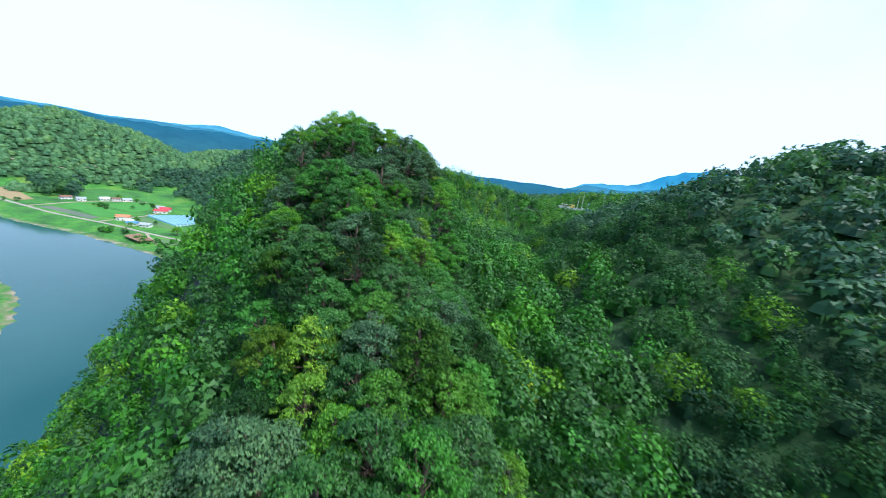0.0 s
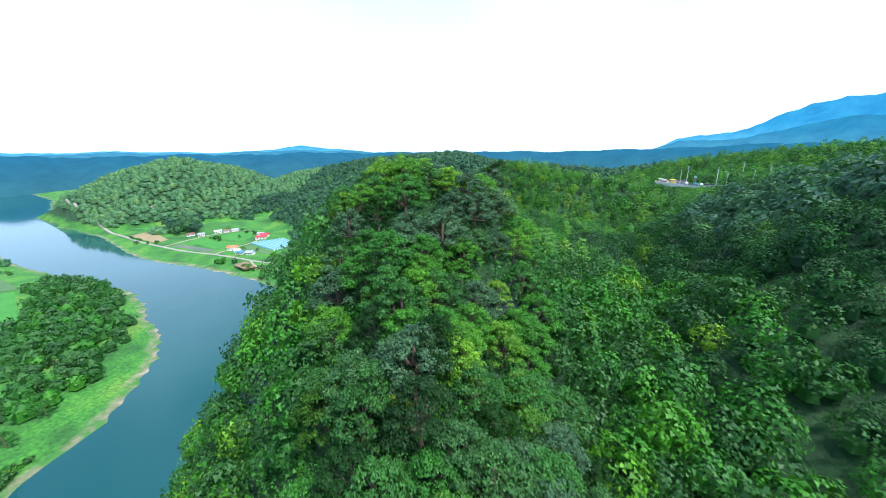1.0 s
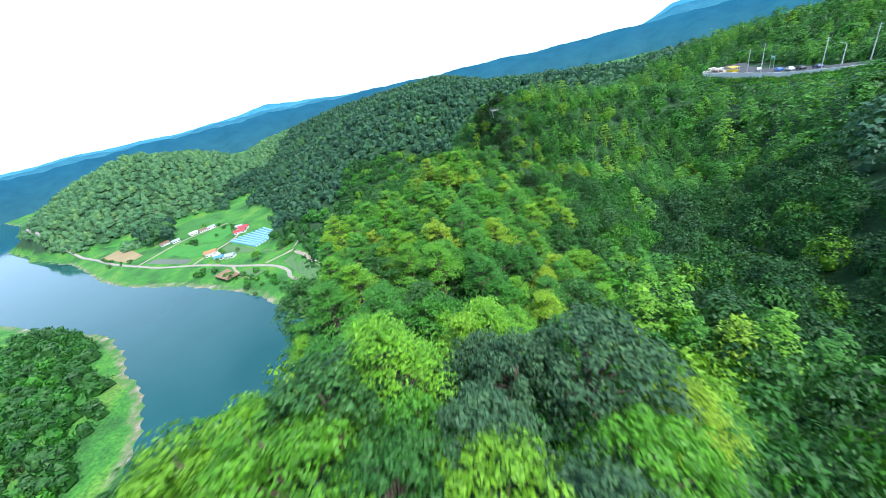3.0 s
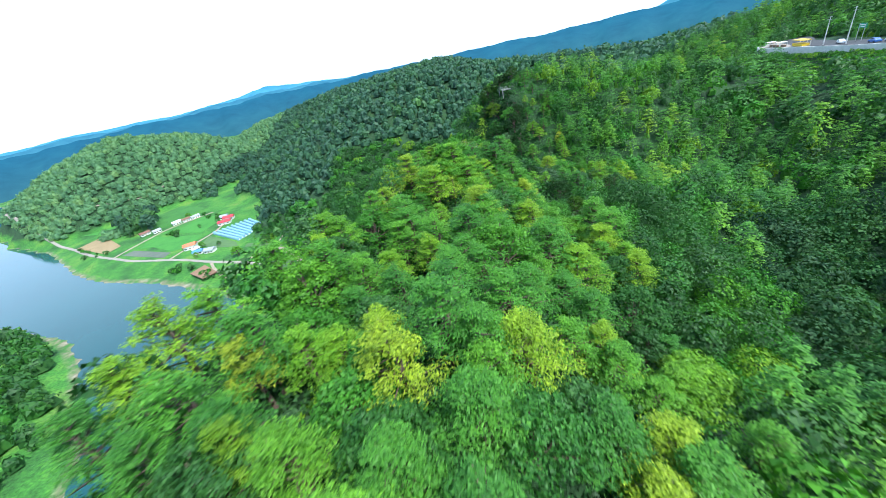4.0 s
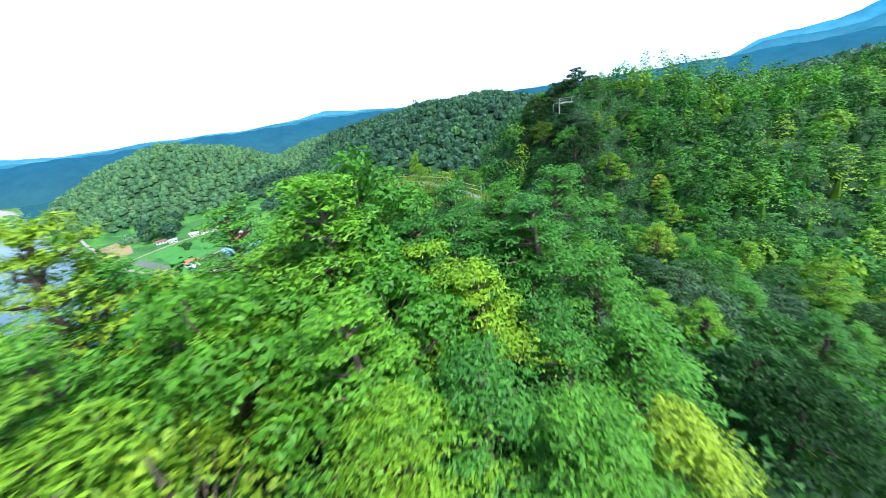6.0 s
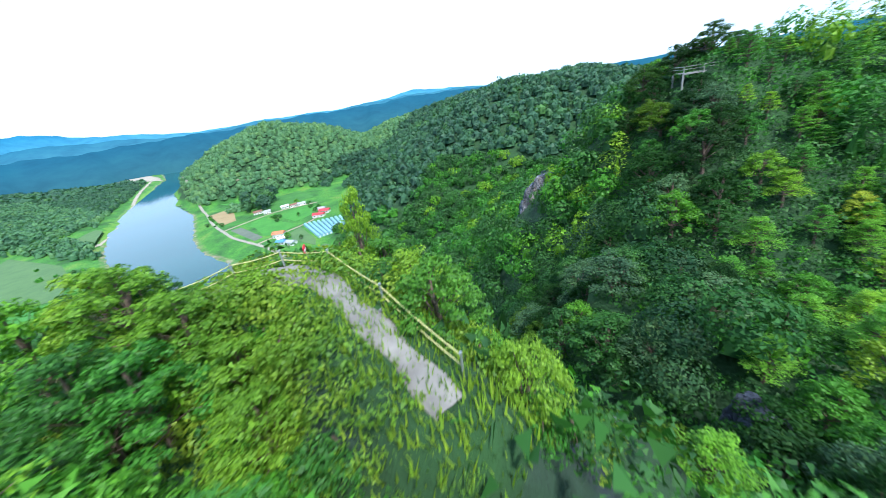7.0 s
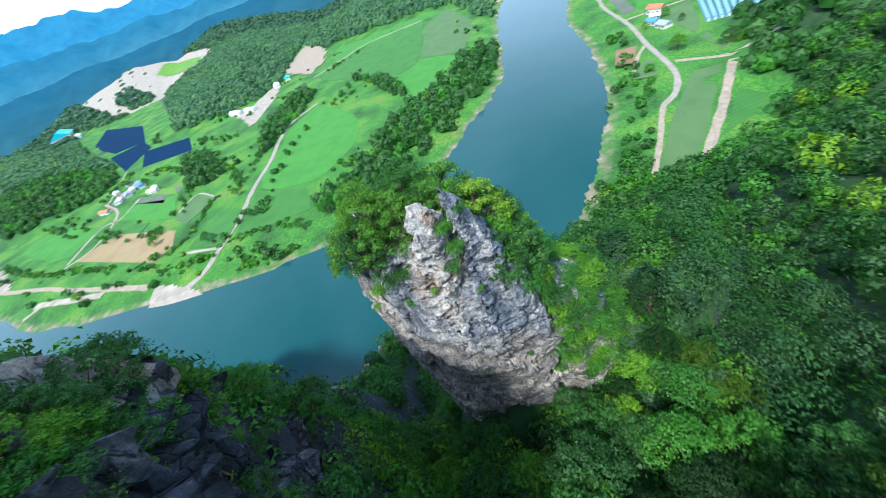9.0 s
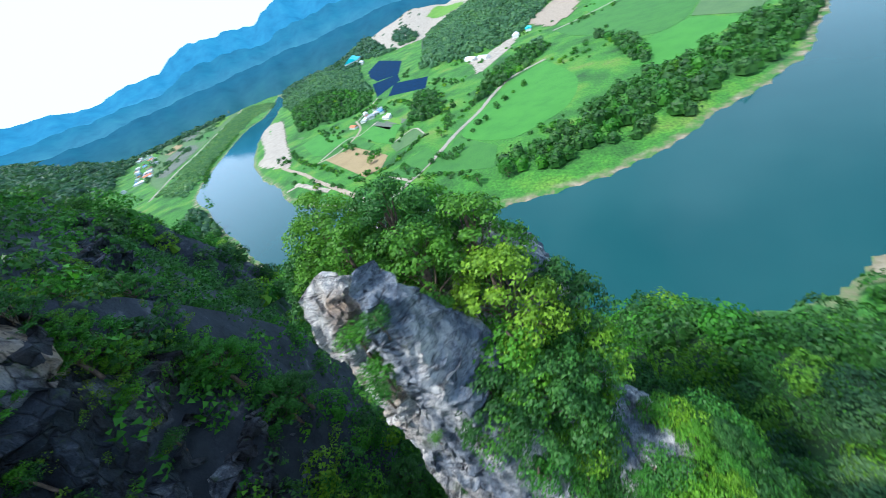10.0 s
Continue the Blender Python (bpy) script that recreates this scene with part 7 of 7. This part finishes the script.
strip("road_track", [(-405, -195), (-512, -247)], 2.2, SAND, "pale sandy track across the flats")
drape("ground_sand", [(-209, -11), (-204, 11), (-193, 31), (-189, 36), (-179, 35), (-184, 14), (-189, -7)], SAND, "pale dry sand fan at the river bank", cell=2.0, lift=0.35)
drape("ground_sand_bar", [(-189, 31), (-187, 56), (-186, 79), (-193, 109), (-188, 111), (-179, 85), (-181, 58), (-183, 37)], SAND, "pale sandy edge of the river bank", cell=1.6, lift=0.3)
frng = np.random.default_rng(71)
pl = []
for hedge in (
        [(-239, -15), (-262, -7), (-303, -10), (-310, -5)],
        [(-326, -264), (-281, -177), (-267, -127), (-246, -70)],
        [(-220, -8), (-219, 15), (-220, 33)],
        [(-231, 41), (-231, 68), (-224, 96)],
        [(-420, -64), (-369, -17), (-316, 17)],
        [(-479, -139), (-466, -98), (-429, -57)],
        [(-323, 6), (-338, 15)],
        [(-452, 2), (-359, 16)],
        [(-462, -180), (-449, -139), (-414, -95)],
        [(-199, 59), (-200, 74), (-203, 97)],
        [(-200, -285), (-245, -400), (-325, -555), (-420, -670), (-525, -795)],
        [(-206, -300), (-252, -420), (-330, -575)],
        [(-330, -850), (-430, -990), (-520, -1130)],
):
    for x, y in bend(hedge, 3.0):
        for n in range(2):
            bx, by = x + frng.normal(0, 2.6), y + frng.normal(0, 2.6)
            pl.append((bx, by, float(height(bx, by)) - 0.3))
pl = np.array(pl)
wood("hedge_flats", pl, frng.uniform(0.45, 1.0, len(pl)), LEAF_WOOD, "overgrown green hedges between the plots", 2.2, 2.8, 60, 0.55, 72, 6, np.clip(0.5 + 0.2 * frng.normal(0, 1, len(pl)), 0, 0.85))
house(-405, -173, 9, 6, 3.0, "grey", 20, "grey roofed house in the farmstead")
house(-417, -169, 12, 6, 3.0, "white", 43, "white roofed shed in the farmstead")
house(-425, -164, 15, 6, 3.0, "blue", 66, "blue roofed shed in the farmstead")
house(-446, -196, 9, 6, 3.0, "brown", 29, "brown roofed house in the farmstead")
house(-425, -197, 12, 6, 3.0, "white", 52, "white roofed shed in the farmstead")
house(-375, -175, 15, 6, 3.0, "orange", 75, "orange roofed shed by the track")
house(-393, -123, 9, 6, 3.0, "white", 38, "long white shed between plots")
for pts, mat, label in ((PENINSULA[0], OLIVE, "dull olive green field behind the river woods"),):
    field([tuple(p) for p in pts], mat, label, lift=0.4)

# ---- the lookout: path, rope fence and sign ----
STEEL = plain("galvanised_steel", (0.52, 0.55, 0.57), 0.4, 4.0, 0.12, 0.8)
ROPE = plain("yellow_rope", (0.55, 0.52, 0.22), 0.9, 30.0, 0.2)
REDSIGN = plain("red_paint", (0.62, 0.02, 0.05), 0.5, 6.0, 0.1)
PALEDIRT = plain("trodden_path", (0.21, 0.20, 0.185), 0.95, 1.6, 0.35)
STONE = plain("path_stone", (0.20, 0.20, 0.21), 0.9, 2.0, 0.3)


def cylinder(bm, a, b, r, sides=8):
    v, q = tube([a, b], (r, r), sides)
    vs = [bm.verts.new(p) for p in v]
    for f in q:
        bm.faces.new([vs[k] for k in f])
    bm.faces.new(vs[:sides][::-1])
    bm.faces.new(vs[sides:])


def path_mesh():
    line = bend(TRAIL, 0.3)
    v, q = [], []
    across = 9
    for k, p in enumerate(line):
        a, b = line[max(k - 1, 0)], line[min(k + 1, len(line) - 1)]
        n = np.array([-(b[1] - a[1]), b[0] - a[0]])
        n /= np.linalg.norm(n) + 1e-9
        half = 0.46 + 0.34 * float(smooth(-30.2, -31.6, np.array(p[0]))) + 0.1 * math.sin(k * 0.9)
        for j in range(across):
            s = (j / (across - 1) * 2 - 1) * half
            x, y = p[0] + n[0] * s, p[1] + n[1] * s
            edge = 0.35 * abs(s / half) ** 6
            v.append((x, y, float(height(x, y)) + 0.10 - edge + 0.03 * noise.noise(Vector((x * 2.5, y * 2.5, 0)))))
    for k in range(len(line) - 1):
        for j in range(across - 1):
            a = k * across + j
            q.append((a, a + 1, a + across + 1, a + across))
    me = mesh_of("path_lookout", np.array(v), np.array(q))
    me.materials.append(PALEDIRT)
    return tagged(new("path_lookout", me), "trodden pale gravel path to the lookout", "path", kind="structure")


path_mesh()
POSTS = [(-36.2, 192.6), (-35.0, 193.8), (-33.9, 195.0), (-32.75, 196.05), (-31.35, 196.7), (-28.25, 195.6), (-25.6, 194.7)]
fence = thing("rope_fence", pose(0, 0, 0), "low rope fence with leaning steel posts round the lookout", "fence")
tops = []
for x, y in POSTS:
    z = float(height(x, y))
    lean = Vector((srng.uniform(-0.05, 0.05), srng.uniform(-0.05, 0.05), 0))
    bm = bmesh.new()
    cylinder(bm, (x, y, z - 0.25), tuple(Vector((x, y, z + 0.62)) + lean), 0.028)
    post = part("post", bm, STEEL, fence)
    bm = bmesh.new()
    cylinder(bm, tuple(Vector((x, y, z + 0.61)) + lean), tuple(Vector((x, y, z + 0.66)) + lean), 0.04)
    part("cap", bm, STEEL, post)
    tops.append(Vector((x, y, z)) + lean)
for a, b in zip(tops[:-1], tops[1:]):
    for up in (0.58, 0.30):
        pts = [a.lerp(b, f) + Vector((0, 0, up - 0.05 * math.sin(math.pi * f))) for f in np.linspace(0, 1, 7)]
        v, q = tube([tuple(p) for p in pts], (0.016,) * 7, 5)
        part("rope", mesh_of("rope", v, q), ROPE, fence)
z = float(height(-32.1, 196.6))
sign = thing("warning_sign", pose(-32.15, 196.6, z, 0, 14, -52), "small red and white warning board on a post", "sign")
bm = bmesh.new()
cylinder(bm, (0, 0, -0.2), (0, 0, 0.6), 0.02)
part("post", bm, STEEL, sign)
board = box_part("board", (-0.13, 0.13, -0.012, 0.012, 0.58, 0.78), REDSIGN, sign)
box_part("white_panel", (-0.10, 0.10, -0.018, -0.013, 0.61, 0.68), WHITEWALL, board)
box_part("white_bar", (-0.02, 0.11, -0.018, -0.013, 0.70, 0.75), WHITEWALL, board)
box_part("white_panel", (-0.10, 0.10, 0.013, 0.018, 0.61, 0.68), WHITEWALL, board)
for n in range(16):
    f = srng.uniform(0, 1)
    x, y = -28 - 5 * f + srng.uniform(-0.4, 0.4), 195.0 + 0.8 * min(1, f * 1.6) + srng.uniform(-0.4, 0.4)
    bm = bmesh.new()
    bmesh.ops.create_icosphere(bm, subdivisions=1, radius=srng.uniform(0.04, 0.11))
    for vert in bm.verts:
        vert.co += noise.noise_vector(vert.co * 6 + Vector((n, 0, 0))) * 0.06
        vert.co.z *= 0.6
    me = bpy.data.meshes.new("stone")
    bm.to_mesh(me)
    bm.free()
    me.materials.append(STONE)
    ob = tagged(new("stone", me), "small grey stone lying on the path", "stone", "stones on the path")
    ob.location = (x, y, float(height(x, y)) + 0.08)

# ---- the viewing deck on the opposite ridge ----
GREYWOOD = plain("grey_planks", (0.30, 0.30, 0.29), 0.85, 2.0, 0.25)
dz = float(height(-18.4, 274.6)) + 0.6
deck = thing("viewing_deck", pose(-18.2, 275.6, dz, 0, 0, 20), "grey wooden viewing deck with a railing", "deck")
box_part("platform", (-3.0, 3.0, -2.2, 2.2, -0.25, 0), GREYWOOD, deck)
for x in (-3.2, 0, 3.2):
    for y in (-2.2, 2.2):
        box_part("support", (x - 0.12, x + 0.12, y - 0.12, y + 0.12, -3.4, -0.25), GREYWOOD, deck)
    box_part("rail_post", (x - 0.06, x + 0.06, -2.36, -2.24, 0, 1.1), GREYWOOD, deck)
for zz in (1.0, 0.55):
    box_part("rail", (-3.3, 3.3, -2.34, -2.27, zz, zz + 0.09), GREYWOOD, deck)
    box_part("rail", (-3.34, -3.27, -2.3, 2.3, zz, zz + 0.09), GREYWOOD, deck)

# ---- the road on the pass: retaining wall, parked cars, kiosk, poles ----
PARAPET = plain("pale_concrete", (0.58, 0.58, 0.56), 0.85, 0.8, 0.15)
WALL = [(109.8, 228, 108.0), (109.2, 250, 105.6), (108.6, 270, 103.6), (108.2, 286, 102.6), (108.7, 302, 101.8), (109.0, 318, 101.2), (107.2, 330, 100.8), (106.4, 338, 100.6), (109.5, 348, 100.4), (119, 355, 100.2)]
wl = bend(WALL, 3.0)


def pass_level(y):
    """Height of the road behind the wall."""
    return float(np.interp(y, [p[1] for p in WALL], [p[2] for p in WALL])) - 0.15


v, q = [], []
for k, p in enumerate(wl):
    a, b = wl[max(k - 1, 0)], wl[min(k + 1, len(wl) - 1)]
    n = np.array([-(b[1] - a[1]), b[0] - a[0]])
    n /= np.linalg.norm(n[:2])
    for s, zz in ((0.25, p[2] - 10.0), (0.2, p[2]), (-0.2, p[2]), (-0.25, p[2] - 10.0)):
        v.append((p[0] + n[0] * s, p[1] + n[1] * s, zz))
for k in range(len(wl) - 1):
    for j in range(3):
        q.append((k * 4 + j, k * 4 + j + 1, k * 4 + j + 5, k * 4 + j + 4))
me = mesh_of("wall_road", np.array(v), np.array(q), smooth_shading=False)
me.materials.append(PARAPET)
tagged(new("wall_road", me), "pale concrete retaining wall below the pass road", "wall", kind="structure")
vr = np.random.default_rng(88)
pl, sc = [], []
for k, p in enumerate(wl):
    for off in (1.6, 3.2):
        x, y = p[0] - off, p[1] + vr.uniform(-1.2, 1.2)
        g = float(height(x, y))
        pl.append((x, y, g - 0.3))
        sc.append(max(0.5, (p[2] - 1.3 - vr.uniform(0, 0.7) - g) / 3.0))
wood("verge_bushes", np.array(pl), np.array(sc), LEAF_WOOD, "green bushes in front of the road wall", 1.5, 3.0, 160, 0.24, 89, 5)
strip("road_pass", [(117, 215), (116, 240), (115.5, 262), (115, 286), (115.5, 304), (117.5, 322), (122.5, 340), (131, 356)], 11, ASPHALT, "asphalt road and parking bay on the pass", level=pass_level)
bm = bmesh.new()
bay = [(109.4, 314), (107.5, 330), (106.8, 338), (109.8, 347.4), (119, 354), (126, 348), (120, 330), (116, 314)]
rim = [bm.verts.new((x, y, pass_level(y) - 0.03)) for x, y in bay]
foot = [bm.verts.new((x, y, pass_level(y) - 3.0)) for x, y in bay]
bm.faces.new(rim)
for k in range(len(bay)):
    bm.faces.new((rim[k], foot[k], foot[(k + 1) % len(bay)], rim[(k + 1) % len(bay)]))
bmesh.ops.recalc_face_normals(bm, faces=bm.faces)
me = bpy.data.meshes.new("pavement_bay")
bm.to_mesh(me)
bm.free()
me.materials.append(CONCRETE)
tagged(new("pavement_bay", me), "pale concrete apron behind the wall on the pass", "pavement", kind="structure")
TYRE = plain("tyre_rubber", (0.02, 0.02, 0.02), 0.9, 8.0, 0.2)


def car(x, y, turn, paint, label):
    ob = thing("car", pose(x, y, pass_level(y), 0, 0, turn), label, "car", "cars parked on the pass")
    bm = bmesh.new()
    prof = [(-2.2, 0.35), (-2.2, 0.85), (-1.5, 0.95), (-0.9, 1.45), (0.7, 1.48), (1.35, 0.98), (2.1, 0.82), (2.2, 0.35)]
    for sgn in (-1, 1):
        for px, pz in prof:
            bm.verts.new((px, sgn * (0.88 if pz < 1.2 else 0.70), pz))
    bm.verts.ensure_lookup_table()
    n = len(prof)
    bm.faces.new([bm.verts[k] for k in range(n)])
    bm.faces.new([bm.verts[n + k] for k in range(n)][::-1])
    for k in range(n):
        t = (k + 1) % n
        bm.faces.new((bm.verts[k], bm.verts[n + k], bm.verts[n + t], bm.verts[t]))
    bmesh.ops.recalc_face_normals(bm, faces=bm.faces)
    body = part("body", bm, paint, ob)
    for sgn in (-1, 1):
        box_part("side_window", (-0.85, 0.75, sgn * 0.80 - 0.02, sgn * 0.80 + 0.02, 1.02, 1.36), DARKGLASS, body)
    for wx in (-1.35, 1.35):
        for sgn in (-1, 1):
            bm = bmesh.new()
            cylinder(bm, (wx, sgn * 0.70, 0.32), (wx, sgn * 0.92, 0.32), 0.32, 12)
            part("wheel", bm, TYRE, ob)
    return ob


for x, y, turn, color, label in ((112.4, 285, 80, (0.05, 0.14, 0.42), "blue hatchback parked by the wall"), (113.0, 279, 84, (0.72, 0.73, 0.74), "white car parked by the wall"),
                                 (113.6, 273, 86, (0.03, 0.03, 0.035), "black car parked by the wall"), (114.4, 265, 88, (0.05, 0.06, 0.12), "dark blue car parked by the road"),
                                 (114.5, 303, 70, (0.70, 0.71, 0.72), "white van like car near the kiosk")):
    car(x, y, turn, plain("car_paint", color, 0.25, 3.0, 0.05), label)
kiosk = thing("kiosk", pose(112.0, 321.5, pass_level(321.5), 0, 0, 84), "yellow market stall with a pale awning", "kiosk")
YELLOW = plain("yellow_paint", (0.70, 0.48, 0.03), 0.5, 2.0, 0.1)
box_part("body", (-4, 4, -1.3, 1.3, 0, 1.1), YELLOW, kiosk)
box_part("awning", (-4.3, 4.3, -1.8, 1.5, 2.35, 2.5), YELLOW, kiosk)
for k in (-3.9, -1.3, 1.3, 3.9):
    box_part("post", (k - 0.07, k + 0.07, -1.6, -1.46, 0, 2.35), WHITEWALL, kiosk)
for x, y, tint in ((110.0, 331.0, "pale"), (109.4, 335.2, "brown"), (110.2, 339.6, "pale")):
    stall = thing("market_stall", pose(x, y, pass_level(y) - 0.03, 0, 0, 84), "low stall with a " + tint + " cloth roof on the pass", "stall", "stalls on the pass")
    box_part("roof", (-1.9, 1.9, -1.5, 1.5, 2.1, 2.25), WHITEWALL if tint == "pale" else DOORWOOD, stall)
    box_part("counter", (-1.7, 1.7, -1.2, -0.5, 0, 0.9), DOORWOOD, stall)
    for px in (-1.75, 1.75):
        for py in (-1.35, 1.35):
            box_part("post", (px - 0.05, px + 0.05, py - 0.05, py + 0.05, 0, 2.1), STEEL, stall)
board_z = pass_level(300.5)
road_sign = thing("road_sign", pose(118.6, 300.5, board_z, 0, 0, 95), "large green road sign with white bars on two posts", "sign")
GREEN_SIGN = plain("green_sign", (0.01, 0.33, 0.16), 0.5, 2.0, 0.05)
sign_face = box_part("board", (-1.7, 1.7, -0.04, 0.04, 4.4, 6.0), GREEN_SIGN, road_sign)
for zz, w in ((5.45, 1.2), (4.85, 0.9)):
    for side in (-0.055, 0.045):
        box_part("bar", (-w, w, side, side + 0.01, zz - 0.14, zz + 0.14), WHITEWALL, sign_face)
for px in (-1.2, 1.2):
    box_part("post", (px - 0.09, px + 0.09, 0.05, 0.2, -3.5, 6.0), STEEL, road_sign)
for x, y, h, arm in ((111.4, 296, 14, 0), (113.6, 262, 12, 0), (119, 248, 12, 0), (124, 234, 11, 0), (129, 219, 11, 0), (133, 205, 12, 0), (112.5, 309, 12, 0), (116, 256, 8, 1), (121, 241, 8, 1)):
    z = float(height(x, y))
    ob = thing("street_lamp" if arm else "utility_pole", pose(x, y, z, 0, 0, 100), "steel street lamp with a bent arm" if arm else "tall pale concrete utility pole", "lamp" if arm else "pole", "poles along the pass road")
    bm = bmesh.new()
    v, q = tube([(0, 0, -1), (0, 0, h * 0.5), (0, 0, h)], (0.19, 0.16, 0.11), 8)
    part("pole", mesh_of("pole", v, q), PARAPET, ob)
    bm.free()
    if arm:
        v, q = tube([(0, 0, h - 0.1), (0.8, 0, h + 0.5), (2.2, 0, h + 0.6)], (0.07, 0.06, 0.05), 6)
        part("arm", mesh_of("arm", v, q), STEEL, ob)
        box_part("lamp_head", (2.0, 2.8, -0.15, 0.15, h + 0.52, h + 0.68), STEEL, ob)
    else:
        for up in (0.4, 1.3):
            box_part("crossarm", (-0.9, 0.9, -0.05, 0.05, h - up - 0.06, h - up + 0.06), STEEL, ob)
